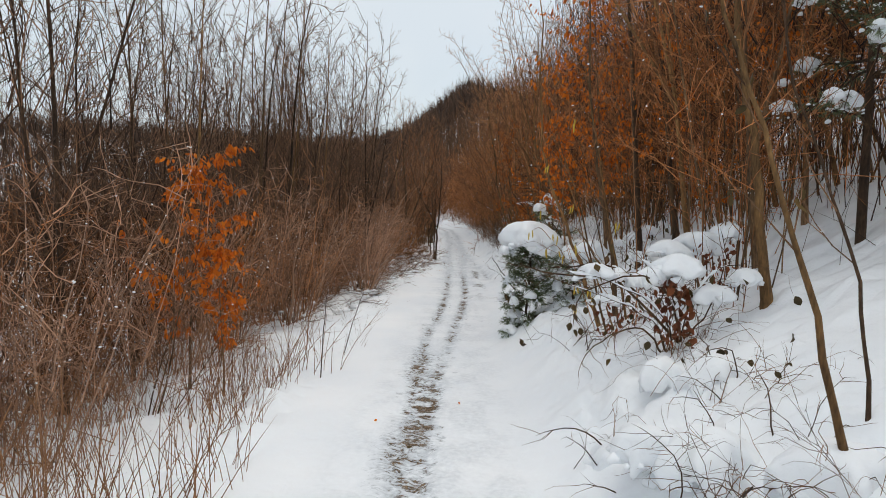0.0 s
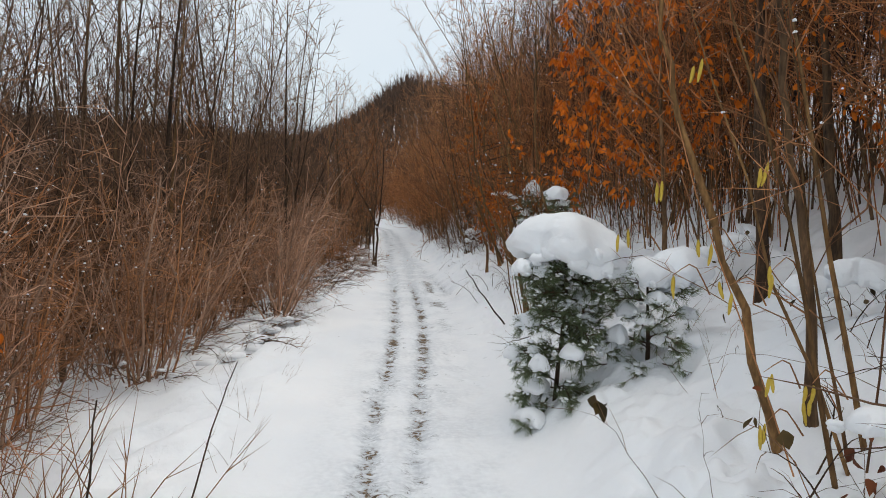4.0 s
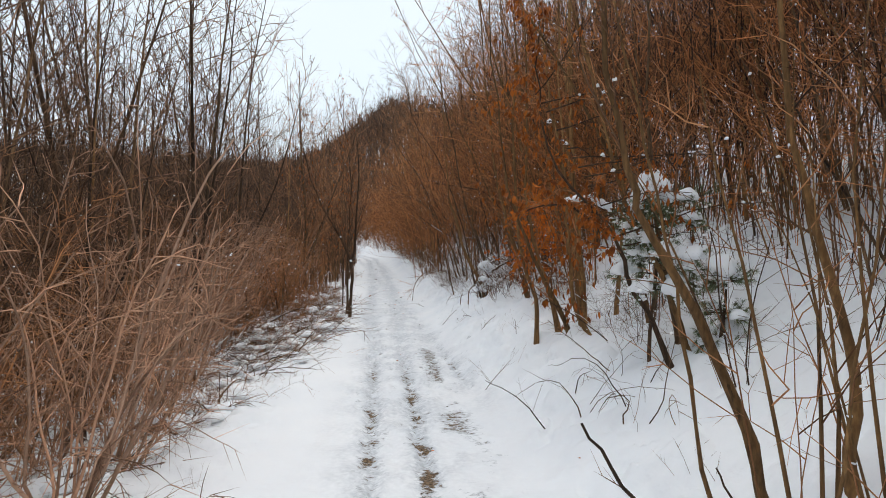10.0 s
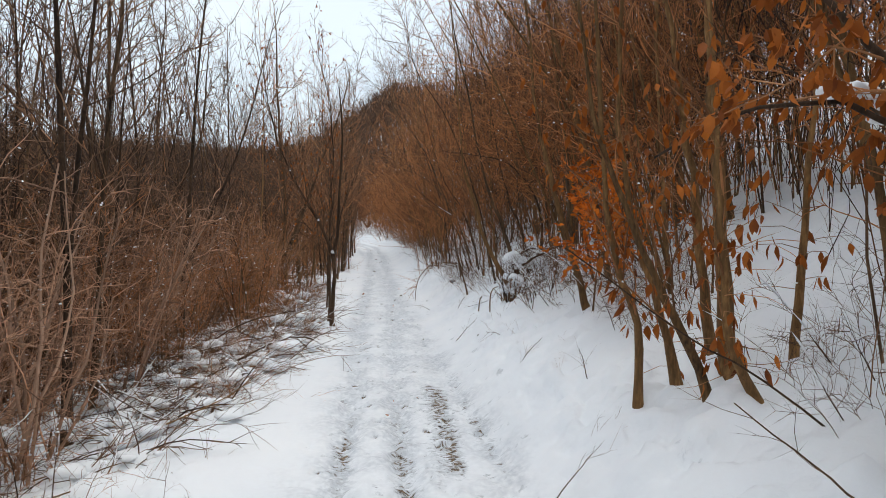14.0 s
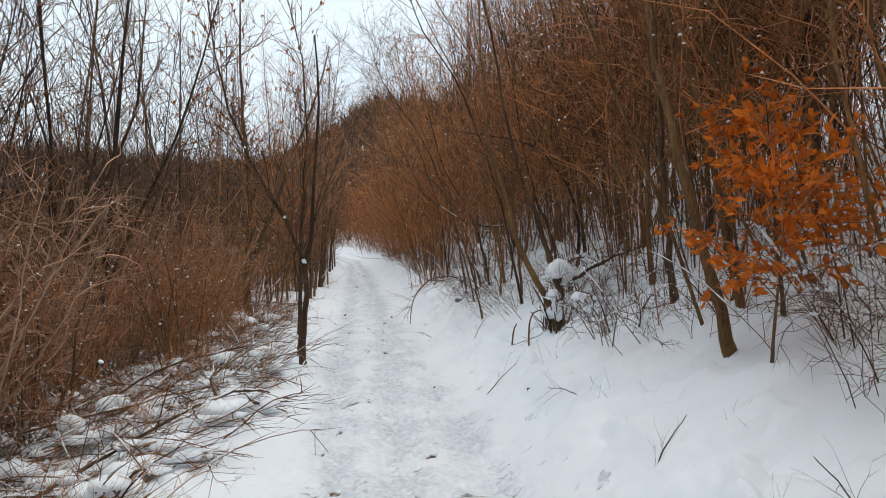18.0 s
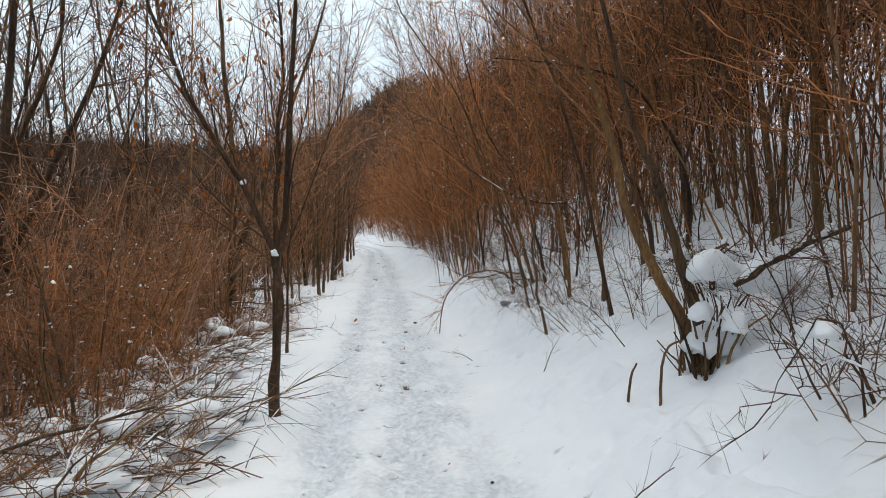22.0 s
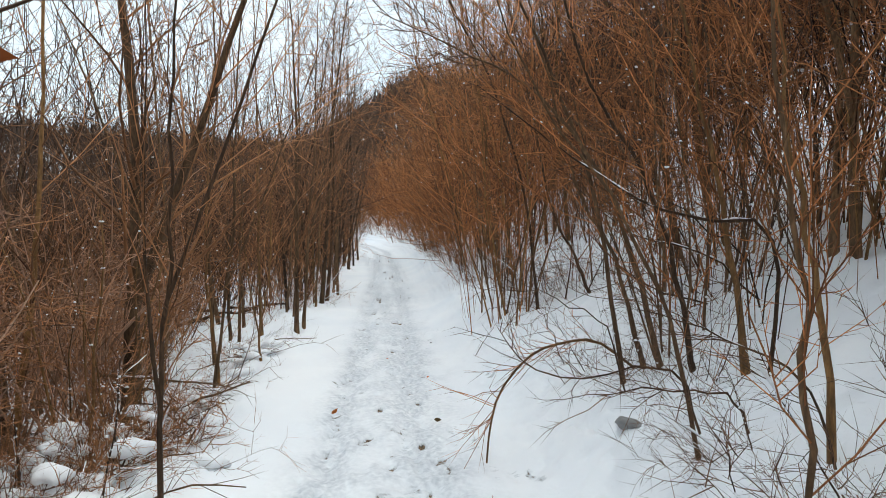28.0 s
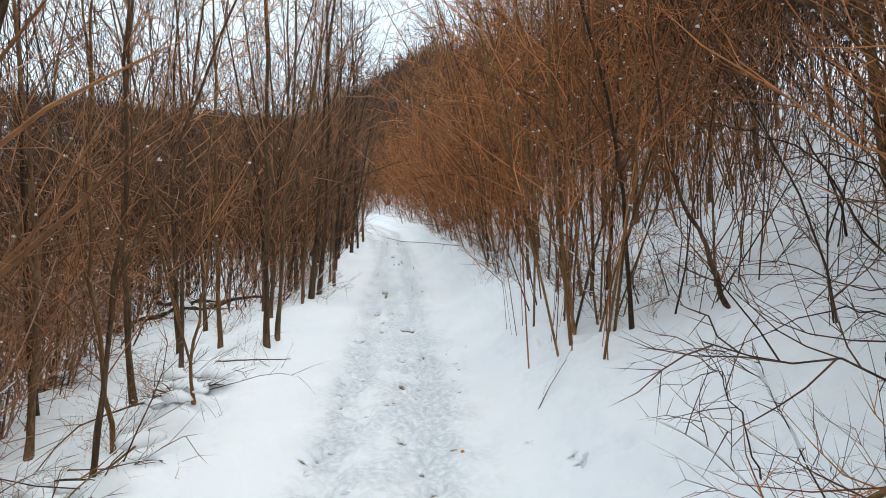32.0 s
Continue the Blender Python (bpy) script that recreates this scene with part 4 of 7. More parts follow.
# the forked dark tree on the edge of the path and its neighbour
FORK = tree("forked_tree", "dark forked tree with snow in its fork beside the path", 540, 4.8, 0.046, 54, 6, M_BARK_DARK, M_TWIG_GREY, "", twig_r=0.0038, guide=((-0.035, 0, 0.3), (0.01, 0, 0.75), (-0.02, 0, 1.26), (-0.25, 0, 1.82), (-0.57, 0, 2.37), (-0.78, 0, 2.83), (-0.92, 0, 3.1)), at=(-0.31, 23.53), crown=0.32, leaves=1, leafmat=M_LEAF_BROWN, leaf_size=0.06, spread=0.6, branch_len=0.38, up=0.1)
limb = Acc()
tube(limb, smooth_path([(-0.02, 0, 1.2), (0.07, 0.0, 1.55), (0.09, 0, 2.0), (0.12, 0, 2.6), (0.16, 0, 3.4), (0.1, 0, 4.2)], 9), np.linspace(0.034, 0.01, 10), 7)
part("limb", limb, M_BARK_DARK, FORK)
FORK2 = pole("straight dark trunk with withered leaves behind the forked tree", 541, (-0.44, 24.1), ((0.03, 0, 1.41), (0.06, 0, 2.31), (0.1, 0, 3.0)), 5.2, 0.03, M_BARK_DARK, M_TWIG_GREY, 46, twig_r=0.0038, crown=0.24, leaves=1, leafmat=M_LEAF_BROWN, leaf_size=0.065, twigs=4, sub=2, branch_len=0.3, spread=0.6)
pole("crooked forked tree below the path", 542, (-3.3, 26.2), ((-0.45, 0, 1.0), (-0.7, 0, 2.3), (-0.35, 0, 3.3), (0.0, 0, 4.2)), 6.5, 0.06, M_BARK, M_TWIG_GREY, 14, fork=2)

# trees on the left edge of the last stretch
G_EDGE = "slim trees lining the lower edge of the path"
EDGE = (
    ((-0.92, 32.85), ((-0.03, 0, 1.69), (-0.04, 0, 3.0)), 7.5, 0.06),
    ((-0.84, 33.05), ((0.05, 0, 1.6), (0.15, 0, 3.0)), 7.0, 0.045),
    ((-1.45, 30.25), ((-0.09, 0, 0.63), (-0.18, 0, 1.57), (-0.16, 0, 3.1)), 6.0, 0.032),
    ((-2.0, 29.0), ((0.02, 0, 1.5), (0.05, 0, 3.0)), 7.5, 0.105),
    ((-1.85, 31.5), ((-0.09, 0, 1.2), (-0.11, 0, 2.51), (-0.03, 0, 3.8)), 7.2, 0.05),
    ((-1.1, 30.85), ((0.01, 0, 0.57), (0.12, 0, 1.29), (0.16, 0, 2.46)), 5.6, 0.028),
    ((-1.79, 32.5), ((0.01, 0, 1.01), (0.02, 0, 2.57)), 6.4, 0.045),
    ((-1.45, 29.85), ((0.13, 0, 0.85), (0.24, 0, 1.91), (0.25, 0, 2.8)), 6.0, 0.035),
    ((-1.62, 33.4), ((-0.06, 0, 1.16), (-0.09, 0, 2.9)), 6.8, 0.05),
    ((-1.25, 34.6), ((0.05, 0, 1.3), (0.0, 0, 2.8)), 6.6, 0.045),
    ((-0.95, 35.6), ((0.05, 0, 1.3), (0.1, 0, 2.8)), 6.4, 0.04),
    ((-1.15, 37.0), ((-0.05, 0, 1.4), (0.0, 0, 2.8)), 6.8, 0.045),
    ((-0.9, 39.0), ((0.05, 0, 1.4), (0.1, 0, 2.8)), 6.6, 0.045),
    ((-2.3, 30.6), ((0.1, 0, 1.4), (0.0, 0, 2.9)), 7.4, 0.05),
    ((-2.7, 28.2), ((0.2, 0, 1.4), (0.3, 0, 2.9)), 7.4, 0.05),
    ((-2.2, 33.6), ((-0.05, 0, 1.4), (0.1, 0, 2.9)), 7.4, 0.05),
)
for i, (at, guide, h, r) in enumerate(EDGE):
    pole("slim upright tree lining the lower edge of the path", 550 + i, at, guide, h, r * (0.95 if i == 3 else 0.66), (M_BARK, M_BARK, M_BARK_OCHRE)[i % 3], M_TWIG_BROWN, 24, group=G_EDGE, crown=0.16, keep=0.12, fork=i % 2, branch_len=0.34, spread=0.75, up=0.07)
# the dark forked sapling that stands out at the far left edge
pole("small dark twiggy tree at the edge of the path", 575, (-0.62, 26.1), ((0.0, 0, 0.9), (0.05, 0, 1.8)), 4.6, 0.02, M_BARK_DARK, M_TWIG_BROWN, 16, crown=0.25, fork=2, twigs=5, sub=2, branch_len=0.34)

# trees whose long thin boughs reach over the path
G_OVER = "thin trees leaning over the path"
OVER = (
    ((2.85, 27.35), ((-0.3, 0, 0.9), (-0.7, 0, 1.7), (-1.2, 0, 2.2), (-1.75, 0, 2.45), (-2.35, 0.1, 2.75)), 3.0, 0.034),
    ((3.75, 24.6), ((0.0, 0, 0.7), (-0.2, 0, 1.3), (-0.7, 0, 1.85), (-1.4, 0, 2.0), (-2.1, 0.1, 2.08)), 2.3, 0.04),
    ((3.6, 28.9), ((-0.1, 0, 0.9), (-0.5, 0, 1.6), (-1.1, 0, 1.9), (-1.9, 0.1, 2.1)), 2.4, 0.034),
    ((2.75, 24.1), ((-0.35, 0, 1.4), (-0.9, 0, 2.9), (-1.6, 0.1, 4.1)), 5.4, 0.026),
    ((2.55, 27.4), ((-0.3, 0, 1.5), (-0.9, 0.1, 3.0), (-1.7, 0.2, 4.2)), 5.4, 0.026),
    ((2.7, 30.8), ((-0.25, 0, 1.6), (-0.8, 0, 3.2), (-1.5, 0.2, 4.6)), 6.0, 0.028),
    ((2.6, 34.5), ((-0.2, 0, 1.7), (-0.7, 0, 3.5), (-1.4, 0.2, 5.0)), 6.4, 0.03),
    ((2.6, 38.5), ((-0.2, 0, 1.7), (-0.6, 0, 3.5), (-1.2, 0.2, 5.2)), 6.8, 0.03),
    ((-1.5, 35.2), ((0.1, 0, 1.6), (0.3, 0, 3.4), (0.7, 0.1, 5.0)), 7.0, 0.03),
    ((-1.4, 40.5), ((0.1, 0, 1.6), (0.2, 0, 3.4), (0.5, 0.1, 5.0)), 7.4, 0.032),
)
for i, (at, guide, h, r) in enumerate(OVER):
    pole("thin bare tree leaning with long twigs over the path", 1580 + i, at, guide, h, r * 0.75, (M_BARK, M_BARK_DARK)[i % 2], M_TWIG_GREY, 22, group=G_OVER, crown=0.55, keep=0.12, spread=0.75, branch_len=0.4, up=0.05, wob=0.05)

# stems on the right of the last stretch
G_BANK = "stems at the foot of the bank"
BANK = (
    ((2.3, 24.8), ((-0.13, 0, 0.59), (-0.21, 0, 1.28), (-0.32, 0, 1.97)), 4.6, 0.022),
    ((2.9, 24.7), ((-0.08, 0, 0.67), (-0.17, 0, 1.53), (-0.19, 0, 2.39)), 5.4, 0.034),
    ((3.5, 24.9), ((-0.03, 0, 0.51), (-0.34, 0, 1.24), (-0.55, 0, 1.97)), 5.2, 0.045),
    ((3.6, 25.3), ((-0.1, 0, 0.87), (-0.2, 0, 1.9)), 5.2, 0.035),
    ((2.75, 25.4), ((-0.1, 0, 0.8), (-0.3, 0, 1.7)), 4.8, 0.028),
    ((3.3, 30.25), ((-0.3, 0, 0.5), (-0.62, 0, 1.15)), 4.2, 0.035),
    ((2.7, 31.9), ((-0.04, 0, 0.84), (-0.14, 0, 2.02), (-0.25, 0, 3.1)), 5.4, 0.03),
    ((2.62, 32.05), ((-0.1, 0, 0.8), (-0.3, 0, 2.0), (-0.5, 0, 3.0)), 5.2, 0.026),
    ((2.85, 32.0), ((0.06, 0, 0.8), (0.05, 0, 2.0), (0.0, 0, 3.0)), 5.4, 0.03),
    ((2.8, 27.55), ((-0.32, 0, 0.89), (-0.67, 0, 1.54)), 4.6, 0.03),
    ((3.15, 26.7), ((-0.16, 0, 0.82), (-0.33, 0, 1.5), (-0.52, 0, 2.24)), 5.6, 0.036),
    ((2.95, 27.0), ((-0.2, 0, 0.7), (-0.5, 0, 1.5), (-0.9, 0, 2.1)), 4.8, 0.032),
    ((2.45, 26.0), ((-0.25, 0, 0.8), (-0.6, 0, 1.5), (-1.0, 0, 2.0)), 4.0, 0.02),
)
for i, (at, guide, h, r) in enumerate(BANK):
    pole("leaning bare stem at the foot of the bank", 580 + i, at, guide, h, r * 0.75, (M_BARK, M_BARK_OCHRE, M_BARK_DARK)[i % 3], M_TWIG_RED, 20, group=G_BANK, crown=0.12, keep=0.12, spread=0.6)


# ---------------------------------------------------------------- pines and spruces under snow
def needles(acc, rng, p, d, n, length):
    """One tuft of needles round the end of a shoot."""
    for _ in range(n):
        q = p - d * rng.uniform(0, 0.07)
        v = aside(rng, d, rng.uniform(0.2, 1.0)) + np.array([0, 0, -0.25])
        s = np.cross(v, rng.normal(0, 1, 3))
        s *= 0.0013 / (np.linalg.norm(s) + 1e-9)
        e = q + v * length * rng.uniform(0.6, 1.15)
        acc.add([q - s, q + s, e + s * 0.4, e - s * 0.4], [[0, 1, 2, 3]])


def snow_cushion(acc, rng, c, size, shape, droop=0.5, lobe=1.0):
    """A soft cushion of snow: domed above, its rim lobed and hanging unevenly, hollowed below."""
    v, f = shape
    v = v.copy()
    a = np.arctan2(v[:, 1], v[:, 0])
    ph = rng.uniform(0, 6.283, 8)
    rim = 0.15 * np.sin(2 * a + ph[0]) + 0.11 * np.sin(3 * a + ph[1]) + 0.07 * np.sin(5 * a + ph[2]) + 0.04 * np.sin(9 * a + ph[3])
    out = np.hypot(v[:, 0], v[:, 1])
    v[:, :2] *= (1 + lobe * rim * out)[:, None]
    v[:, 2] = np.where(v[:, 2] > 0, (1 - np.clip(out, 0, 1) ** 2) * 0.45 + 0.55 * v[:, 2], v[:, 2])
    hang = 0.5 + 0.5 * np.sin(3 * a + ph[4]) * np.sin(2 * a + ph[5]) + 0.25 * np.sin(8 * a + ph[6])
    v[:, 2] -= droop * np.clip(out - 0.35, 0, 1) * hang * ramp01(-v[:, 2], -0.95, 0.15)
    low = v[:, 2] < 0
    v[low, 2] *= 0.45 + 0.55 * out[low]
    bump = np.sin(v[:, 0] * 5.1 + ph[0]) * np.sin(v[:, 1] * 4.7 + ph[3]) + 0.5 * np.sin(v[:, 0] * 11 + ph[5]) * np.sin(v[:, 1] * 10 + ph[2] + v[:, 2] * 5) + 0.3 * np.sin(v[:, 0] * 21 + v[:, 2] * 17 + ph[1]) * np.sin(v[:, 1] * 23 + ph[6])
    v *= (1 + 0.075 * bump)[:, None]
    v[:, 2] += 0.07 * (np.sin(v[:, 0] * 2.3 + ph[7]) + np.sin(v[:, 1] * 2.1 + ph[4]))
    acc.add(v * np.asarray(size) + np.asarray(c), f)


def pine(name, label, seed, at, height, width, whorls, cap, guide=None, base=0.12, needle=0.06, tuft=34, pads=10, pad=0.11, r=0.022, bare=0.0, bark=M_BARK_DARK, keep=0.35, shoots=13, crumbs=0.75):
    """A young pine: trunk, each branch with its needles, pads of snow, a cap of snow on top."""
    rng = np.random.default_rng(seed)
    top = holder(name, label, "pine")
    stand(top, *at, keep)
    trunk = Acc()
    main = guided(rng, guide, height, 8) if guide else line(rng, (0, 0, -0.1), (0, 0, 1), height, 8, 0.03)
    tube(trunk, main, np.linspace(r, r * 0.3, 9), 8)
    part("trunk", trunk, bark, top)
    boughs, dust = [], Acc()
    for w in range(whorls):
        f = max(base, bare) + (0.97 - max(base, bare)) * w / (whorls - 1)
        for b in range(5):
            p, d = along(main, min(0.98, max(0.03, f + rng.normal(0, 0.04))))
            a = 6.283 * b / 5 + w * 0.7 + rng.normal(0, 0.25)
            wide = width * (1.0 - 0.35 * f) * rng.uniform(0.75, 1.1) * 0.5
            wood, green = Acc(), Acc()
            bp = line(rng, p, (math.cos(a), math.sin(a), 0.2), wide, 4, 0.1, 0.02, 0.4)
            tube(wood, bp, np.linspace(r * 0.35, 0.003, 5), 4)
            for _ in range(shoots):
                q, dd = along(bp, rng.uniform(0.1, 1.0))
                sp = line(rng, q, aside(rng, dd, rng.uniform(0.2, 1.1)) + np.array([0, 0, 0.1]), rng.uniform(0.05, 0.15), 2, 0.1)
                tube(wood, sp, (0.003, 0.0025, 0.002), 3)
                needles(green, rng, sp[-1], (sp[-1] - sp[-2]) / np.linalg.norm(sp[-1] - sp[-2]), tuft, needle)
                if rng.uniform() < crumbs:
                    g = rng.uniform(0.004, 0.014)
                    blob(dust, rng, sp[-1] + rng.normal(0, 0.018, 3) + np.array([0, 0, 0.01]), (g * rng.uniform(0.9, 2.0), g * rng.uniform(0.9, 2.0), g), ICO1, 0.3)
            br = part("branch", wood, bark, top)
            tagged(part("needle_spray", green, M_NEEDLE, br), kind="stuff")
            boughs.append(bp)
    for k in range(pads):
        bp = boughs[int(rng.integers(len(boughs)))]
        acc = Acc()
        g = pad * rng.uniform(0.4, 1.15)
        q, dd = along(bp, rng.uniform(0.45, 1.0))
        snow_cushion(acc, rng, q + np.array([0, 0, g * 0.25]), (g * rng.uniform(0.7, 1.15), g * rng.uniform(0.7, 1.15), g * rng.uniform(0.5, 0.8)), ICO3, 0.7)
        for j in range(4):
            e = g * rng.uniform(0.08, 0.22)
            blob(dust, rng, q + rng.normal(0, 0.6, 3) * g + np.array([0, 0, -g * 0.15]), (e * rng.uniform(0.8, 1.5), e * rng.uniform(0.8, 1.5), e), ICO2, 0.3, -0.9)
        part("snow_pad", acc, M_SNOW, top, "soft pad of snow on a branch")
    for (x, y, z), size in cap:
        acc = Acc()
        snow_cushion(acc, rng, (x, y, z), size, ICO4, 0.75)
        for j in range(18):
            a = 6.283 * j / 18 + rng.normal(0, 0.2)
            k = rng.uniform(0.08, 0.2)
            f = rng.uniform(0.55, 0.95)
            blob(acc, rng, np.array((x + math.cos(a) * size[0] * f, y + math.sin(a) * size[1] * f, z - size[2] * rng.uniform(0.35, 0.85))), (size[0] * k, size[1] * k, size[2] * k * 1.4), ICO2, 0.25, -0.9)
        part("snow_cap", acc, M_SNOW, top, "thick rounded cap of snow")
    tagged(part("snow_dust", dust, M_SNOW, top, "crumbs of snow among the needles"), kind="stuff")
    return top


pine("young_pine", "young green pine bent under a thick cap of snow", 601, (1.3, 8.55), 1.30, 0.86, 8, (((0.05, 0.0, 1.3), (0.40, 0.42, 0.22)), ((0.24, -0.16, 1.17), (0.22, 0.2, 0.15)), ((-0.34, -0.14, 1.1), (0.08, 0.08, 0.06))), pads=40, pad=0.105, base=0.03, shoots=30, tuft=42, guide=((0.05, 0.05, 0.4), (0.08, 0.02, 0.8), (0.05, 0, 1.15)))
pine("young_pine", "small pine with its boughs pressed down by snow", 606, (1.98, 8.35), 0.75, 0.95, 5, (((-0.05, 0, 0.68), (0.2, 0.18, 0.13)), ((0.22, 0.0, 0.72), (0.22, 0.2, 0.15))), pads=26, pad=0.10, base=0.04, shoots=14, tuft=36)
pine("young_pine", "low young pine with snow on its boughs beside the path", 602, (2.3, 10.85), 0.8, 1.25, 6, (((0.0, 0, 0.78), (0.2, 0.2, 0.13)), ((0.3, -0.1, 0.72), (0.22, 0.18, 0.14))), pads=34, pad=0.11, base=0.04, shoots=16, tuft=38)
pine("young_pine", "small pine topped by a round ball of snow", 603, (2.3, 10.75), 1.42, 0.3, 3, (((-0.58, -0.65, 1.40), (0.115, 0.10, 0.085)), ((-0.5, -0.6, 1.30), (0.06, 0.05, 0.04))), pads=4, pad=0.05, bare=0.8, r=0.02, tuft=26, shoots=4, crumbs=0.3, bark=M_BARK, guide=((-0.02, 0, 0.5), (-0.1, -0.1, 0.9), (-0.35, -0.4, 1.18), (-0.56, -0.63, 1.33)))
pine("young_pine", "slender pine with a snow-laden crown on a bare stem", 604, (2.62, 14.65), 1.6, 1.1, 5, (((0.0, 0, 1.6), (0.13, 0.14, 0.14)), ((-0.1, -0.06, 1.53), (0.1, 0.1, 0.08)), ((0.1, -0.04, 1.5), (0.09, 0.09, 0.07))), pads=46, pad=0.1, bare=0.52, r=0.02, shoots=20, tuft=40)
pine("young_pine", "small pine with drooping green boughs in the snow", 605, (3.1, 14.35), 0.6, 0.5, 3, (((0.0, 0, 0.6), (0.15, 0.14, 0.11)),), pads=8, pad=0.08)
pine("spruce_tree", "dark green conifer with snow on its hanging boughs", 607, (4.0, 5.4), 4.4, 2.6, 9, (), pads=70, pad=0.12, bare=0.32, r=0.045, needle=0.06, tuft=34, shoots=30, keep=0.5)


# ---------------------------------------------------------------- beeches that keep their leaves
def beech(label, seed, at, height, r, n, leaves, mat, size=0.07, **k):
    return tree("beech_sapling", label, seed, height, r, n, k.pop("twigs", 6), k.pop("bark", M_BARK), M_TWIG_BROWN, "beeches with orange leaves", at=at, leaves=leaves, leafmat=mat, leaf_size=size, sub=1, up=0.03, spread=k.pop("spread", 0.85), **k)


beech("young beech with clusters of orange withered leaves", 621, (-3.05, 7.1), 3.0, 0.025, 26, 7, M_LEAF_ORANGE, size=0.09, crown=0.25, branch_len=0.46, spread=1.0)
beech("young beech with clusters of orange withered leaves", 622, (-2.35, 6.4), 2.0, 0.016, 14, 6, M_LEAF_ORANGE, size=0.085, crown=0.3, branch_len=0.3)
beech("young beech with hanging orange leaves behind a pine", 623, (2.9, 9.9), 4.4, 0.035, 46, 6, M_LEAF_ORANGE, size=0.085, crown=0.2, branch_len=0.42, lean=(-0.2, -0.1), twigs=7)
beech("young beech with hanging orange leaves on the bank", 624, (2.35, 10.6), 3.4, 0.022, 24, 6, M_LEAF_ORANGE, size=0.085, crown=0.3, branch_len=0.36, lean=(-0.1, -0.15))
beech("young beech with rust-coloured leaves on the bank", 625, (4.2, 6.6), 4.6, 0.035, 36, 6, M_LEAF_ORANGE, crown=0.15, branch_len=0.36)
beech("young beech with rust-coloured leaves on the bank", 631, (3.3, 7.6), 3.6, 0.024, 26, 5, M_LEAF_ORANGE, crown=0.15, branch_len=0.36)
beech("young beech with rust-coloured leaves on the bank", 626, (4.4, 11.8), 4.8, 0.035, 26, 6, M_LEAF_BROWN, crown=0.2, branch_len=0.3)
beech("young beech with rust-coloured leaves on the bank", 627, (4.6, 13.2), 4.2, 0.03, 22, 6, M_LEAF_ORANGE, crown=0.35, branch_len=0.26)
beech("low beech with bright orange leaves spread over the snow", 628, (3.25, 19.5), 1.6, 0.022, 28, 5, M_LEAF_ORANGE, size=0.075, crown=0.3, branch_len=0.72, spread=1.2, lean=(-0.1, -0.1), twigs=6, flat=True)
beech("low beech with bright orange leaves spread over the snow", 629, (2.65, 18.85), 1.35, 0.014, 22, 6, M_LEAF_ORANGE, size=0.072, crown=0.4, branch_len=0.8, spread=1.25, flat=True)
beech("leaning dark beech with hanging brown leaves under snow", 630, (2.7, 14.3), 3.4, 0.025, 22, 7, M_LEAF_BROWN, size=0.06, crown=0.3, branch_len=0.24, bark=M_BARK_DARK, guide=((-0.22, 0.03, 0.35), (-0.42, 0.08, 0.75), (-0.5, 0.12, 1.05), (-0.7, 0.25, 1.35), (-1.0, 0.4, 1.75), (-1.08, 0.5, 2.4)), twigs=7)
snow_on = Acc()
rng = np.random.default_rng(632)
bough = Acc()
z0 = -lz(2.7, 14.3)
tube(bough, smooth_path([(-0.55, 0.2, 1.12), (-0.8, 0.45, 2.12 + z0), (-0.55, 0.65, 2.15 + z0), (-0.3, 0.7, 2.05 + z0)], 8), np.linspace(0.012, 0.005, 9), 5)
tube(bough, smooth_path([(-0.8, 0.45, 2.12 + z0), (-1.08, 0.55, 2.1 + z0), (-1.35, 0.6, 1.95 + z0)], 5), np.linspace(0.009, 0.004, 6), 5)
ridge = smooth_path([(-0.86, 0.43, 2.13 + z0), (-0.7, 0.56, 2.16 + z0), (-0.52, 0.66, 2.17 + z0), (-0.32, 0.7, 2.08 + z0)], 9)
snow_strip(snow_on, rng, ridge, 0.03)
for _ in range(16):
    p, d = along(ridge, rng.uniform(0.05, 0.95))
    w = rng.uniform(0.016, 0.04)
    blob(snow_on, rng, p + np.array((rng.normal(0, 0.02), rng.normal(0, 0.02), w * 0.5)), (w * rng.uniform(1.0, 1.9), w, w * rng.uniform(0.6, 1.0)), ICO3, 0.22, -0.8)
lean_beech = [o for o in bpy.data.objects if o.name.startswith("beech_sapling") and not o.parent][-1]
part("bough", bough, M_BARK_DARK, lean_beech)
# long boughs hung with withered leaves
leafy, rug = Acc(), Acc()
for k in range(17):
    p0 = np.array((-0.45 - 0.04 * k, 0.1 + 0.03 * k, 1.0 + 0.085 * k))
    a = rng.uniform(-1.2, 1.9)
    bp = line(rng, p0, (math.cos(a), math.sin(a), 0.25), rng.uniform(0.6, 1.25), 6, 0.1, 0, 0.12)
    tube(leafy, bp, np.linspace(0.007, 0.0025, 7), 4)
    for _ in range(15):
        p, d = along(bp, rng.uniform(0.15, 1.0))
        tw = line(rng, p, aside(rng, d, rng.uniform(0.5, 1.1)), rng.uniform(0.06, 0.3), 2, 0.2, 0, 0.1)
        tube(leafy, tw, (0.0024, 0.002, 0), 3, True)
        for _q in range(rng.integers(1, 4)):
            p2, d2 = along(tw, rng.uniform(0.3, 1.0))
            leaf(rug, rng, p2, np.array((rng.normal(0, 0.25), rng.normal(0, 0.25), -1)), rng.uniform(0.04, 0.08), rng.uniform(0.26, 0.42), 0.7, True)
    if k % 2:
        snow_bits(snow_on, rng, bp, 3, 0.022)
tagged(part("leafy_bough", leafy, M_BARK_DARK, lean_beech), kind="stuff")
part("foliage", rug, M_LEAF_BROWN, lean_beech, "long ochre withered leaves hanging from the boughs")
tagged(part("snow", snow_on, M_SNOW, lean_beech, "pads of snow on the boughs"), kind="stuff")


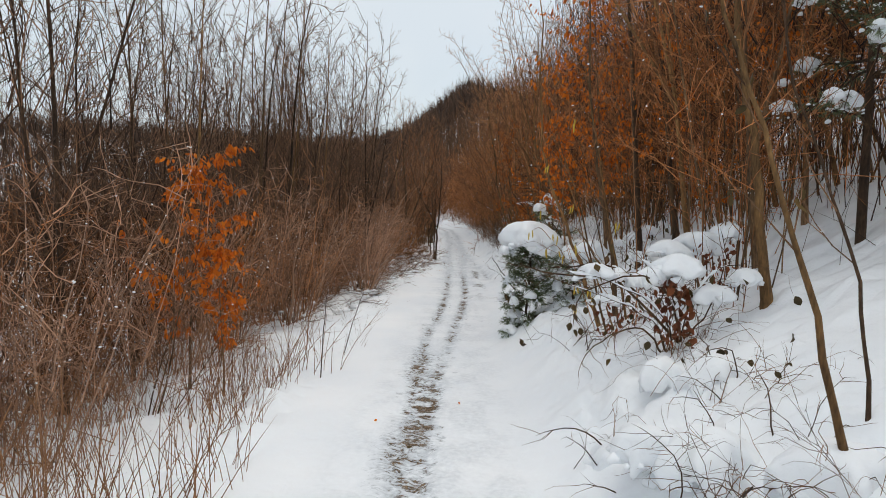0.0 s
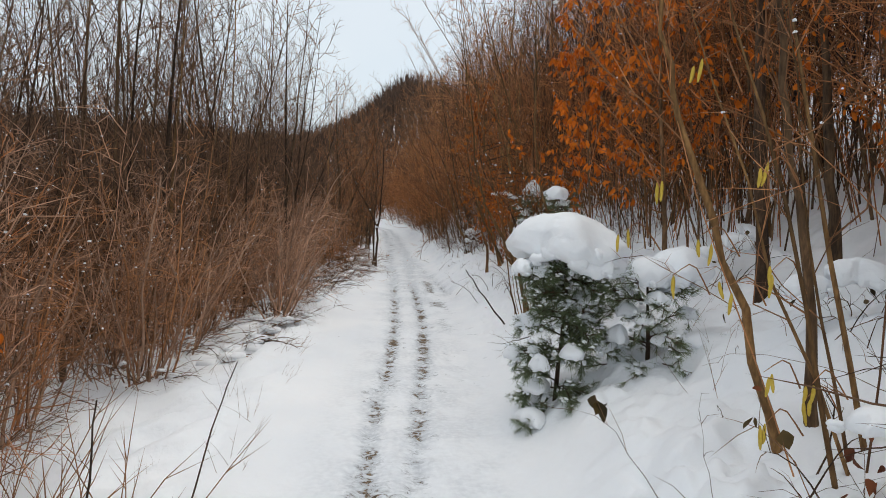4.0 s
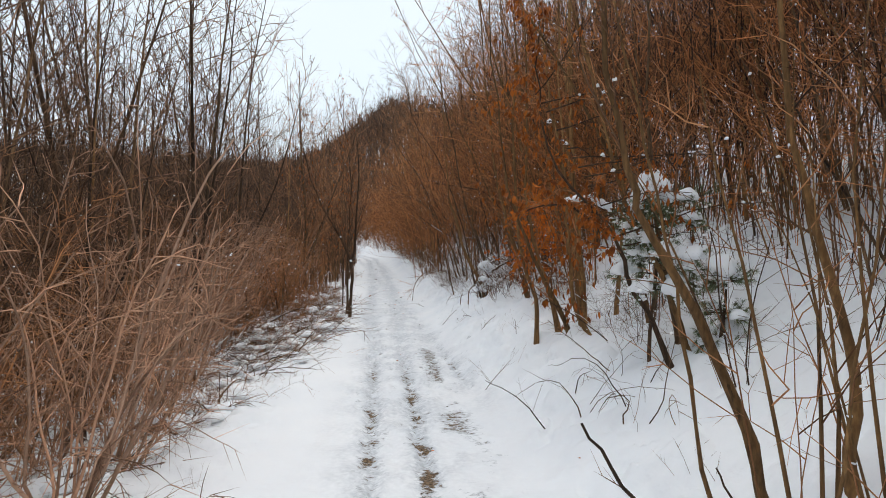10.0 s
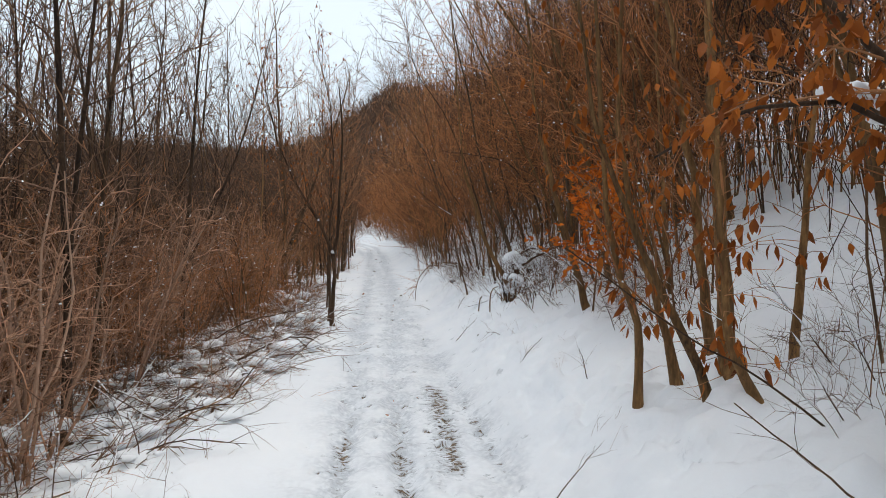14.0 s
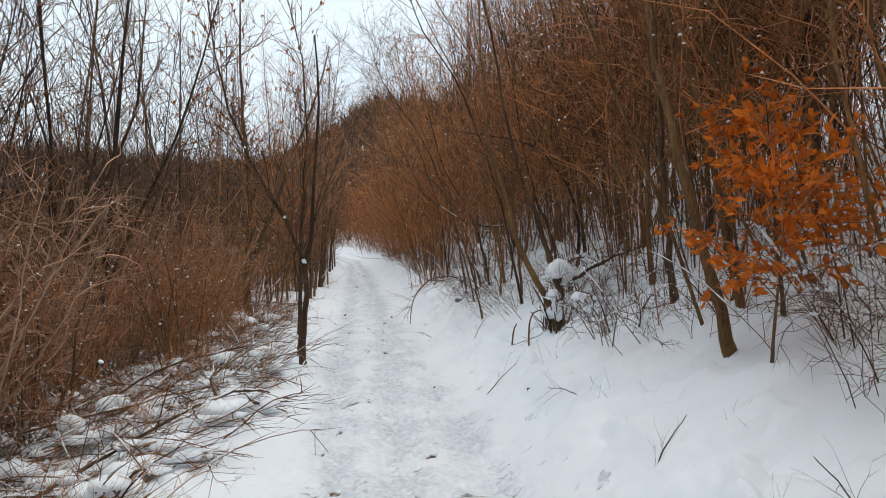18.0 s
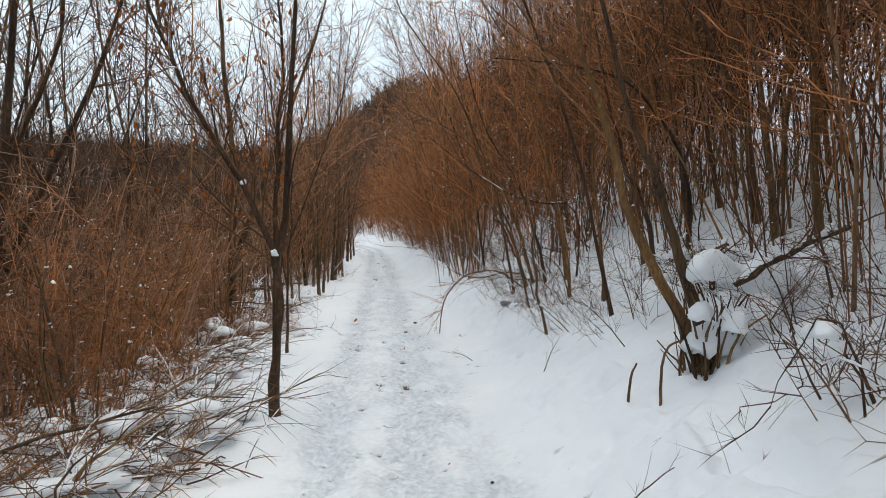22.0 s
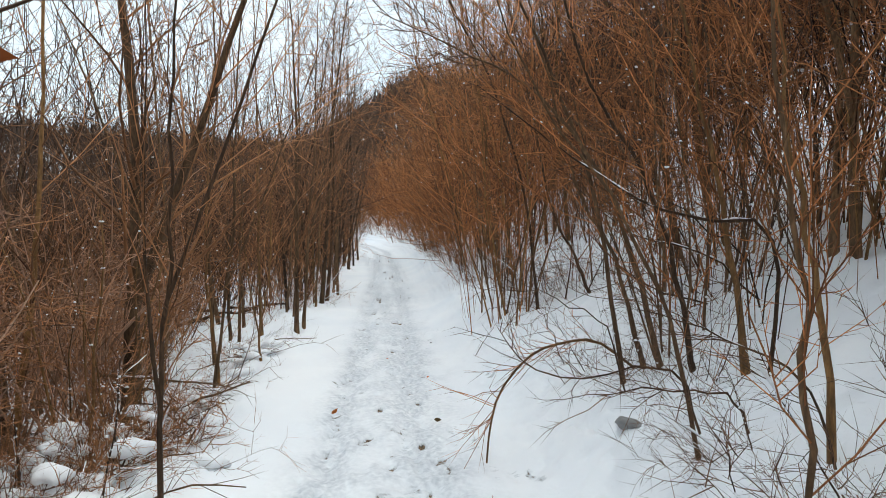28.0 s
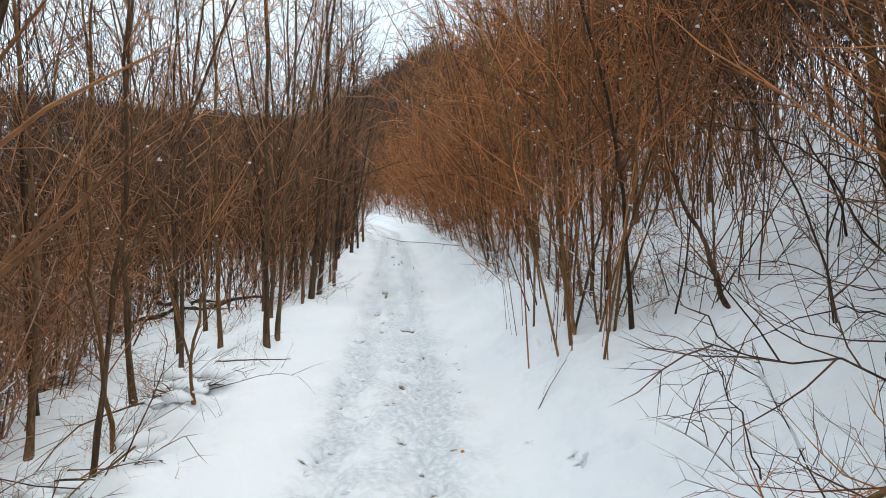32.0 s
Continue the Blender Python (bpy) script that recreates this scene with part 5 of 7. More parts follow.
# ---------------------------------------------------------------- small things by the path
def rest(x, y, dz=0.0):
    return np.array((x, y, lz(x, y) + dz))


def fallen_branch(label, seed, points, r, snow=0.6, twigs=8, bark=M_BARK, twig_len=0.35):
    """A broken branch lying on the snow, with its twigs and a ridge of snow."""
    rng = np.random.default_rng(seed)
    top = holder("fallen_branch", label, "branch")
    x0, y0 = points[0][:2]
    top.matrix_basis = pose(x0, y0, lz(x0, y0))
    o = rest(x0, y0)
    pts = smooth_path([np.array(p, float) - o for p in points], 9)
    pts[1:] += rng.normal(0, r * 0.5, (9, 3))
    limb, fine, white = Acc(), Acc(), Acc()
    tube(limb, pts, np.linspace(r, r * 0.45, 10), 7)
    for _ in range(twigs):
        p, d = along(pts, rng.uniform(0.2, 1.0))
        bp = line(rng, p, aside(rng, d, rng.uniform(0.4, 0.9)) + np.array([0, 0, 0.15]), twig_len * rng.uniform(0.5, 1.3), 3, 0.15)
        tube(fine, bp, (r * 0.3, r * 0.24, r * 0.18, 0), 3, True)
        for _q in range(2):
            p2, d2 = along(bp, rng.uniform(0.3, 1))
            tube(fine, line(rng, p2, aside(rng, d2, 0.6), twig_len * 0.4, 1, 0.1), (r * 0.16, 0), 3, True)
    part("limb", limb, bark, top)
    if twigs:
        tagged(part("spray", fine, M_TWIG_GREY, top), kind="stuff")
    if snow:
        k = int(9 * snow)
        snow_strip(white, rng, pts[:k], r * 0.9)
        part("snow_ridge", white, M_SNOW, top, "ridge of snow along the wood")
    return top


def g(x, y, dz=0.0):
    return (x, y, lz(x, y) + dz)


fallen_branch("dark crooked stick leaning out of the snow", 701, (g(1.69, 12.2, -0.05), g(1.31, 12.2, 0.62), g(1.08, 12.2, 0.98)), 0.013, 0, 1, M_BARK_DARK)
fallen_branch("thin dark stick standing askew in the snow", 702, (g(1.83, 12.0, -0.05), g(1.70, 12.0, 0.38), g(1.6, 12.0, 0.66)), 0.008, 0, 0, M_BARK_DARK)
fallen_branch("twiggy branch end sticking out of the snow", 703, (g(1.78, 10.8, -0.03), g(1.55, 10.75, 0.05), g(1.3, 10.7, 0.16)), 0.007, 0, 7, M_BARK_DARK, 0.3)
fallen_branch("dark stick lying on the snow", 704, (g(-2.15, 12.25, 0.0), g(-1.8, 12.25, 0.03), g(-1.45, 12.3, 0.01)), 0.011, 0, 0, M_BARK_DARK)
fallen_branch("dry stalk leaning out of the snow", 705, (g(-1.22, 7.6, -0.05), g(-1.08, 7.6, 0.45), g(-0.95, 7.6, 0.82)), 0.006, 0, 2, M_BARK_DARK, 0.15)
fallen_branch("dry stalk leaning out of the snow", 706, (g(-1.25, 6.35, -0.05), g(-1.22, 6.35, 0.5), g(-1.18, 6.35, 0.98)), 0.007, 0, 3, M_BARK_DARK, 0.2)
fallen_branch("thin twig lying on the path's edge", 707, (g(-0.3, 24.3, 0.02), g(-0.05, 24.4, 0.1), g(0.2, 24.5, 0.06)), 0.005, 0, 1, M_BARK_DARK, 0.1)

for k, (x, y, a, q) in enumerate(((1.75, 18.6, 0.5, 0.4), (2.0, 19.9, 2.2, 0.35), (1.55, 21.3, -0.4, 0.3), (1.9, 23.6, 0.9, 0.35), (1.6, 25.2, 2.6, 0.3), (2.15, 17.6, 1.4, 0.45), (1.45, 16.4, 0.2, 0.3), (1.7, 30.2, 0.7, 0.4))):
    fallen_branch("thin dark twig sticking out of the snow", 1701 + k, (g(x, y, -0.03), g(x + math.cos(a) * q * 0.5, y + math.sin(a) * q * 0.5, 0.07), g(x + math.cos(a) * q, y + math.sin(a) * q, 0.12)), 0.0045, 0, 4, M_BARK_DARK, 0.22)

# the heap of cut branches half buried in snow on the left
fallen_branch("pale fallen branch with snow along its top", 711, (g(-1.75, 20.0, 0.1), g(-1.1, 20.75, 0.16), g(-0.72, 21.2, 0.22), g(-0.45, 21.5, 0.15)), 0.015, 0.9, 7, M_BARK, 0.5)
fallen_branch("pale fallen branch with snow along its top", 712, (g(-2.3, 20.9, 0.3), g(-1.6, 21.2, 0.28), g(-0.9, 21.9, 0.15)), 0.013, 0.9, 8, M_BARK, 0.5)
fallen_branch("fallen branch across a heap of brushwood", 713, (g(-2.2, 22.2, 0.15), g(-1.5, 21.9, 0.4), g(-0.8, 22.3, 0.45)), 0.016, 0.6, 8, M_BARK, 0.45)
fallen_branch("fallen branch across a heap of brushwood", 714, (g(-1.9, 21.6, 0.05), g(-1.3, 22.3, 0.25), g(-0.7, 23.2, 0.5)), 0.012, 0.4, 8, M_BARK_OCHRE, 0.4)
# the snowy brush with broken branches further on
fallen_branch("broken branch reaching over the snow", 721, (g(-1.75, 27.75, 0.25), g(-1.2, 28.0, 0.33), g(-0.62, 28.25, 0.38)), 0.016, 0.8, 5, M_BARK, 0.35)
fallen_branch("broken branch reaching over the snow", 722, (g(-2.1, 28.6, 0.75), g(-1.4, 28.5, 0.55), g(-0.8, 28.45, 0.3)), 0.014, 0.7, 7, M_BARK, 0.4)
fallen_branch("broken branch sloping down to the snow", 723, (g(-1.95, 28.5, 0.65), g(-1.5, 28.35, 0.5), g(-1.15, 28.2, 0.1)), 0.017, 0.8, 3, M_BARK, 0.3)
fallen_branch("snow-covered log lying among the trees", 724, (g(-4.4, 36.0, 0.15), g(-3.4, 36.3, 0.28), g(-2.3, 36.4, 0.2)), 0.06, 1.0, 4, M_BARK_DARK, 0.5)
fallen_branch("snow-covered log lying among the trees", 725, (g(-3.9, 37.2, 0.35), g(-3.0, 37.0, 0.3), g(-1.9, 37.4, 0.15)), 0.05, 1.0, 4, M_BARK_DARK, 0.5)
fallen_branch("thin pole lying along the edge of the path", 726, (g(-1.5, 32.3, 0.08), g(-1.0, 32.0, 0.06), g(-0.5, 32.1, 0.05)), 0.01, 0.6, 3, M_BARK)


def snowy_brush(label, seed, at, height, n, pads, lean=(0.1, 0), spread=0.5, size=0.13, mat=M_TWIG_BROWN):
    """A dense tuft of short brown shoots pressed down by pads of snow."""
    top = shrub("snowy_brush", label, seed, 3, height, lean, 4, 3, M_BARK_DARK, mat, "snow-laden brush", shoots=int(n * 0.8), bend=0.16, start=0.3, thick=0.015, twig_r=0.003, twig_len=0.24, fan=spread, clots=10, at=at, foot=0.3, strip=0.35)
    rng = np.random.default_rng(seed + 1)
    for _ in range(pads):
        acc = Acc()
        s = size * rng.uniform(0.4, 0.9)
        c = np.array((rng.normal(0, 0.3), rng.normal(0, 0.25), height * rng.uniform(0.12, 0.5)))
        snow_cushion(acc, rng, c, (s * rng.uniform(0.9, 1.3), s * 0.9, s * 0.6), ICO3, 0.8, 1.4)
        part("snow_pad", acc, M_SNOW, top, "soft pad of snow on the shoots")
    return top


snowy_brush("dense brown brush pressed down by pads of snow", 731, (-1.4, 27.6), 0.8, 60, 12, size=0.16)
snowy_brush("dense brown brush pressed down by pads of snow", 732, (-1.95, 27.2), 0.85, 50, 10, size=0.15)
snowy_brush("low brush in deep snow beside fallen branches", 733, (-1.7, 21.4), 0.6, 26, 8, size=0.17)
snowy_brush("low brush in deep snow beside fallen branches", 734, (-1.1, 22.4), 0.65, 28, 5, size=0.13)
snowy_brush("low brush in deep snow beside fallen branches", 735, (-2.3, 22.0), 0.7, 26, 6, size=0.15)
snowy_brush("low brush in deep snow at the foot of the trees", 736, (-1.5, 24.6), 0.7, 28, 4)
snowy_brush("low brown brush dusted with snow", 737, (-2.2, 16.3), 0.7, 26, 4)
snowy_brush("low brown brush dusted with snow", 738, (-2.5, 18.3), 0.7, 26, 4)
snowy_brush("low brush in snow on the bank", 739, (2.75, 20.9), 0.6, 22, 5, (-0.1, 0), mat=M_TWIG_GREY)
snowy_brush("low brush in snow on the bank", 740, (3.3, 23.2), 0.7, 26, 6, (-0.1, 0), mat=M_TWIG_GREY)


def brush_heap(label, seed, at, size, n, r=0.005):
    """A loose heap of thin dead twigs lying criss-cross on the snow, lumps of snow caught among them."""
    rng = np.random.default_rng(seed)
    top = holder("brushwood_heap", label, "brushwood", "heaps of brushwood at the path's edge")
    stand(top, *at, 0.15)
    fine, white = Acc(), Acc()
    z0 = lz(*at)
    for k in range(n):
        x, y = rng.normal(0, size[0] * 0.5), rng.normal(0, size[1] * 0.5)
        a = rng.normal(0.6, 1.5)
        z = lz(at[0] + x, at[1] + y) - z0 + rng.uniform(-0.02, 0.16)
        d = np.array([math.cos(a), math.sin(a) * 0.8, rng.normal(0.16, 0.3)])
        ln = rng.uniform(0.25, 1.15)
        pts = line(rng, (x, y, z), d, ln, 5, 0.14, 0, 0.2)
        w = r * rng.uniform(0.5, 1.5)
        if k < 7:
            acc = Acc()
            tube(acc, pts, np.linspace(w * 1.6, w * 0.6, 6), 5)
            part("stick", acc, M_BARK_DARK if k % 2 else M_BARK_OCHRE, top)
        else:
            tube(fine, pts, np.linspace(w, w * 0.4, 6), 3, True)
        for _ in range(4):
            p, dd = along(pts, rng.uniform(0.2, 1.0))
            tube(fine, line(rng, p, aside(rng, dd, rng.uniform(0.3, 0.9)), ln * rng.uniform(0.15, 0.45), 2, 0.12), (w * 0.5, w * 0.4, 0), 3, True)
        if rng.uniform() < 0.4:
            snow_strip(white, rng, pts[1:5], w * 1.2)
        if rng.uniform() < 0.45:
            q = rng.uniform(0.025, 0.1)
            blob(white, rng, (x, y, z), (q * 1.6, q * 1.3, q * 0.7), ICO2, 0.25)
    tagged(part("twig_tangle", fine, M_TWIG_GREY, top), kind="stuff")
    tagged(part("snow", white, M_SNOW, top, "snow caught among the twigs"), kind="stuff")
    return top


L_HEAP = "loose heap of thin dead twigs in the snow"
for i, (x, y, w, n) in enumerate(((-1.25, 20.3, 0.6, 95), (-1.75, 21.5, 0.6, 95), (-1.15, 22.3, 0.5, 85), (-1.95, 19.2, 0.5, 75), (-0.85, 21.3, 0.35, 50), (-0.9, 23.2, 0.35, 50), (-1.45, 18.8, 0.5, 70), (-2.3, 20.4, 0.6, 80), (-2.7, 21.8, 0.6, 70), (-2.0, 23.0, 0.5, 60), (-1.5, 23.9, 0.5, 60), (-2.9, 23.6, 0.6, 50), (-2.5, 25.0, 0.5, 50), (-1.55, 17.8, 0.45, 40), (-1.6, 16.0, 0.4, 36), (-1.25, 24.8, 0.4, 40), (-1.35, 26.3, 0.4, 40), (-1.55, 27.5, 0.45, 46), (-1.35, 29.3, 0.4, 36), (-1.6, 13.1, 0.35, 26), (-1.95, 11.9, 0.4, 26), (-2.1, 14.7, 0.4, 30), (-1.3, 31.2, 0.35, 30), (-2.4, 23.2, 0.5, 44), (-1.9, 25.6, 0.45, 40))):
    brush_heap(L_HEAP, 840 + i, (x, y), (w, w * 1.2), n)

fallen_branch("bough lying under a thick ridge of snow", 727, (g(2.75, 22.2, 0.45), g(3.15, 22.15, 0.42), g(3.6, 22.2, 0.36)), 0.024, 1.0, 8, M_BARK_DARK, 0.4)
fallen_branch("bough lying under a thick ridge of snow", 728, (g(2.6, 22.2, 0.5), g(2.85, 22.6, 0.6), g(3.2, 23.0, 0.45)), 0.02, 1.0, 8, M_BARK_DARK, 0.4)


for i, (x, y, h) in enumerate(((-1.85, 28.05, 2.3), (-1.8, 23.5, 2.2), (-2.3, 25.5, 2.3), (-2.5, 21.6, 2.2))):
    shrub("stool_shrub", "many-stemmed brown shrub with snow caught in its foot", 900 + i, 9, h, (0.03, 0), 5, 4, (M_BARK_OCHRE, M_BARK)[i % 2], (M_TWIG_BROWN, M_TWIG_RED)[i % 2], "many-stemmed shrubs below the path", shoots=10, thick=0.013, start=0.12, twig_len=0.45, fan=0.36, clots=45, foot=0.25, wob=0.1, twig_r=0.0034, twist=0.8, at=(x, y), keep=0.35)


# ---------------------------------------------------------------- brambles at the start
def bramble(label, seed, at, height, spread, n, pillows, leaves, leaf_size=0.072):
    """Arching bramble canes with withered leaves under pillows of snow."""
    rng = np.random.default_rng(seed)
    top = holder("bramble", label, "bramble", "brambles under snow")
    stand(top, *at, 0.4)
    fine, foliage = Acc(), Acc()
    for k in range(n):
        a = rng.uniform(0, 6.283)
        d = np.array([math.cos(a) * spread, math.sin(a) * spread, 1.1])
        pts = line(rng, (rng.normal(0, 0.25), rng.normal(0, 0.25), -0.05), d, height * rng.uniform(0.8, 1.6), 7, 0.2, 0, 0.5)
        r = rng.uniform(0.0018, 0.0042)
        if k < 8:
            acc = Acc()
            tube(acc, pts, np.linspace(r * 1.5, r * 0.5, 8), 5, True)
            part("cane", acc, M_BARK_DARK, top)
        else:
            tube(fine, pts, np.linspace(r, r * 0.3, 8), 3, True)
        for _ in range(3):
            p, dd = along(pts, rng.uniform(0.3, 1.0))
            bp = line(rng, p, aside(rng, dd, 0.8), 0.24 * rng.uniform(0.5, 1.2), 3, 0.3, 0, 0.2)
            tube(fine, bp, (r * 0.6, r * 0.5, r * 0.4, 0), 3, True)
            for _l in range(leaves):
                if rng.uniform() < 0.12:
                    leaf(foliage, rng, bp[-1] + rng.normal(0, 0.012, 3), np.array([0, 0, -1]) + rng.normal(0, 0.4, 3), leaf_size * rng.uniform(0.6, 1.25), rng.uniform(0.6, 0.85), 0.45, True)
    if leaves > 2:
        rust = Acc()
        for _ in range(26 * leaves):
            q = np.array((rng.normal(0.2, 0.13), rng.normal(-0.05, 0.12), height * rng.uniform(0.2, 0.9)))
            leaf(rust, rng, q, np.array([0, 0, -1]) + rng.normal(0, 0.5, 3), leaf_size * rng.uniform(0.5, 1.0), rng.uniform(0.5, 0.8), 0.5, True)
        tagged(part("withered_leaf", rust, M_LEAF_RUST, top, "rust-brown withered leaves under the snow"), kind="stuff")
    tagged(part("cane_tangle", fine, M_TWIG_GREY, top), kind="stuff")
    if foliage.n:
        part("foliage", foliage, M_LEAF_DARK, top, "dark withered leaves")
    for (x, y, z), (a, b, c) in pillows:
        acc = Acc()
        snow_cushion(acc, rng, (x, y, z - c * 0.2), (a * 0.95, b * 0.95, c), ICO4, 1.5, 1.5)
        for j in range(7):
            f, q = rng.uniform(0, 6.283), rng.uniform(0.1, 0.28)
            e = rng.uniform(0.6, 1.2)
            blob(acc, rng, np.array((x + math.cos(f) * a * e, y + math.sin(f) * b * e, z - c * rng.uniform(0.5, 1.3) * e)), (a * q, b * q, min(c, a) * q * 1.2), ICO2, 0.25, -0.9)
        tagged(part("snow_pillow", acc, M_SNOW, top, "rounded pillow of snow"), kind="stuff")
    return top


def leafy_bramble():
    """Bramble on the bank: a column of withered leaves under lumps of snow, with long canes bowed over the path's edge."""
    rng = np.random.default_rng(751)
    top = holder("bramble", "bramble with dark withered leaves bowed under lumps of snow", "bramble", "brambles under snow")
    stand(top, 2.1, 4.95, 0.4)
    fine, rust = Acc(), Acc()
    # long canes that arch out from the foot, with snow along them
    arches = (
        ((0.05, 0, -0.05), (-0.08, -0.05, 0.3), (-0.42, -0.08, 0.55), (-0.85, -0.1, 0.68), (-1.3, -0.05, 0.7)),
        ((0.0, 0.05, -0.05), (-0.2, -0.05, 0.28), (-0.62, -0.1, 0.48), (-1.2, 0.0, 0.66)),
        ((0.05, -0.05, -0.05), (0.12, -0.05, 0.4), (0.3, -0.1, 0.7), (0.55, -0.1, 0.78)),
        ((0.1, 0, -0.05), (0.0, -0.1, 0.35), (-0.15, -0.12, 0.62), (-0.5, -0.1, 0.98)),
        ((0.0, 0, -0.05), (0.25, -0.05, 0.32), (0.42, -0.05, 0.75), (0.38, 0, 1.1)),
        ((-0.05, 0, -0.05), (-0.3, -0.15, 0.22), (-0.6, -0.25, 0.18), (-0.85, -0.3, -0.05)),
        ((0.1, -0.05, -0.05), (-0.05, -0.1, 0.45), (-0.3, -0.1, 0.66), (-0.8, -0.15, 0.52), (-0.88, -0.15, 0.2)),
        ((0.1, -0.05, -0.05), (0.2, -0.25, 0.1), (0.1, -0.5, 0.05), (-0.05, -0.75, -0.25)),
    )
    for k, guide in enumerate(arches):
        pts = smooth_path(guide, 12) + rng.normal(0, 0.008, (13, 3))
        r = rng.uniform(0.006, 0.0105)
        acc = Acc()
        tube(acc, pts, np.linspace(r, r * 0.35, 13), 6, True)
        cane = part("cane", acc, (M_BARK_DARK, M_BARK)[k % 2], top)
        if k < 4:
            snow = Acc()
            snow_strip(snow, rng, pts[3:11], 0.016)
            tagged(part("snow_ridge", snow, M_SNOW, cane, "snow along the cane"), kind="stuff")
        for _ in range(11):
            p, dd = along(pts, rng.uniform(0.25, 1.0))
            bp = line(rng, p, aside(rng, dd, 0.9), 0.3 * rng.uniform(0.4, 1.2), 4, 0.3, 0, 0.25)
            tube(fine, bp, np.linspace(r * 0.4, 0.0006, 5), 3, True)
    for _ in range(40):
        pts = line(rng, (rng.normal(0.03, 0.1), rng.normal(-0.03, 0.08), -0.05), (rng.normal(0, 0.4), rng.normal(-0.1, 0.3), 1), rng.uniform(0.4, 0.95), 7, 0.22, 0, 0.45)
        tube(fine, pts, np.linspace(rng.uniform(0.002, 0.0045), 0.0007, 8), 4, True)
    for _ in range(120):
        h = rng.uniform(0.08, 0.66)
        q = np.array((0.06 - 0.16 * h + rng.normal(0, 0.1), -0.08 + rng.normal(0, 0.09), h))
        leaf(rust, rng, q, np.array([0, 0, -1]) + rng.normal(0, 0.45, 3), rng.uniform(0.05, 0.1), rng.uniform(0.5, 0.8), 0.5, True)
    tagged(part("withered_leaf", rust, M_LEAF_RUST, top, "rust-brown withered leaves under the snow"), kind="stuff")
    tagged(part("cane_tangle", fine, M_TWIG_GREY, top), kind="stuff")
    # single dark leaves that hang from the canes
    for x, z, size in ((-0.56, 0.86, 0.15), (-0.7, 0.7, 0.11), (-0.66, 0.62, 0.12), (-0.78, 0.34, 0.1), (-0.86, 0.28, 0.1), (-0.9, 0.2, 0.11), (-0.66, 0.4, 0.12), (-0.72, 0.42, 0.1), (-0.34, 0.38, 0.12), (-0.28, 0.62, 0.13), (-0.22, 0.6, 0.1), (-0.4, 0.7, 0.08), (-0.66, 0.24, 0.07), (-0.6, 0.16, 0.06), (0.3, 0.62, 0.11), (0.24, 0.3, 0.12), (0.12, 0.18, 0.12), (-0.05, 0.55, 0.13), (0.1, 0.5, 0.12), (0.34, 0.12, 0.11), (-0.12, 0.42, 0.11)):
        acc = Acc()
        p = np.array((x, -0.12 + rng.normal(0, 0.03), z + size * 0.5))
        leaf(acc, rng, p, np.array([0, 0, -1]) + rng.normal(0, 0.25, 3), size * 0.75, rng.uniform(0.55, 0.75), 0.6, True)
        tube(acc, [p + (0, 0, 0.05), p + (0.004, 0, 0.025), p], (0.0012, 0.0012, 0.0012), 3)
        part("leaf", acc, M_LEAF_DARK, top, "dark withered leaf")
    for (x, y, z), (a, b, c) in (((0.05, 0, 0.74), (0.23, 0.17, 0.1)), ((-0.12, 0.02, 0.66), (0.17, 0.14, 0.09)), ((-0.3, 0.05, 0.6), (0.1, 0.1, 0.06)), ((-0.66, 0.02, 0.68), (0.17, 0.12, 0.07)), ((-0.46, 0.04, 0.66), (0.11, 0.09, 0.05)), ((0.32, -0.05, 0.52), (0.15, 0.14, 0.08)), ((0.22, -0.1, 0.02), (0.24, 0.2, 0.15)), ((0.44, 0.05, 0.14), (0.22, 0.2, 0.14)), ((0.4, -0.2, -0.12), (0.2, 0.17, 0.13)), ((0.62, 0, 0.66), (0.14, 0.12, 0.07))):
        acc = Acc()
        snow_cushion(acc, rng, (x, y, z), (a, b, c), ICO4, 1.3, 1.6)
        for _ in range(5):
            f, q, e = rng.uniform(0, 6.283), rng.uniform(0.12, 0.3), rng.uniform(0.6, 1.1)
            blob(acc, rng, np.array((x + math.cos(f) * a * e, y + math.sin(f) * b * e, z - c * rng.uniform(0.3, 1.0) * e)), (a * q, b * q, c * q * 1.5), ICO2, 0.25, -0.9)
        tagged(part("snow_pillow", acc, M_SNOW, top, "rounded lump of snow"), kind="stuff")


leafy_bramble()
bramble("bramble with dark leaves bowed under pillows of snow", 752, (2.55, 5.75), 0.8, 0.8, 34, (((-0.18, 0, 0.62), (0.2, 0.16, 0.09)), ((0.14, 0.05, 0.7), (0.24, 0.18, 0.11)), ((0.42, 0.1, 0.82), (0.16, 0.14, 0.08))), 3)
bramble("bramble with hanging leaves beside a young pine", 753, (1.72, 6.0), 0.55, 0.55, 18, (((0.1, 0, 0.48), (0.16, 0.12, 0.06)),), 3)
bramble("low bramble canes arching over lumps of snow", 754, (1.65, 3.1), 0.45, 1.0, 38, (((0, 0, 0.1), (0.28, 0.26, 0.17)), ((-0.3, 0.2, 0.08), (0.2, 0.2, 0.13))), 0)
bramble("low bramble canes arching over lumps of snow", 755, (1.95, 2.55), 0.5, 0.9, 44, (((0.1, 0.1, 0.1), (0.28, 0.26, 0.17)),), 0)
bramble("low bramble canes arching over lumps of snow", 756, (1.25, 3.6), 0.3, 1.1, 9, (((0.1, 0.25, 0.03), (0.22, 0.2, 0.13)),), 0)
bramble("low bramble canes arching over lumps of snow", 757, (2.1, 3.9), 0.5, 0.9, 34, (((0.0, 0.1, 0.08), (0.24, 0.22, 0.16)), ((-0.35, 0.3, 0.05), (0.16, 0.15, 0.12))), 1)
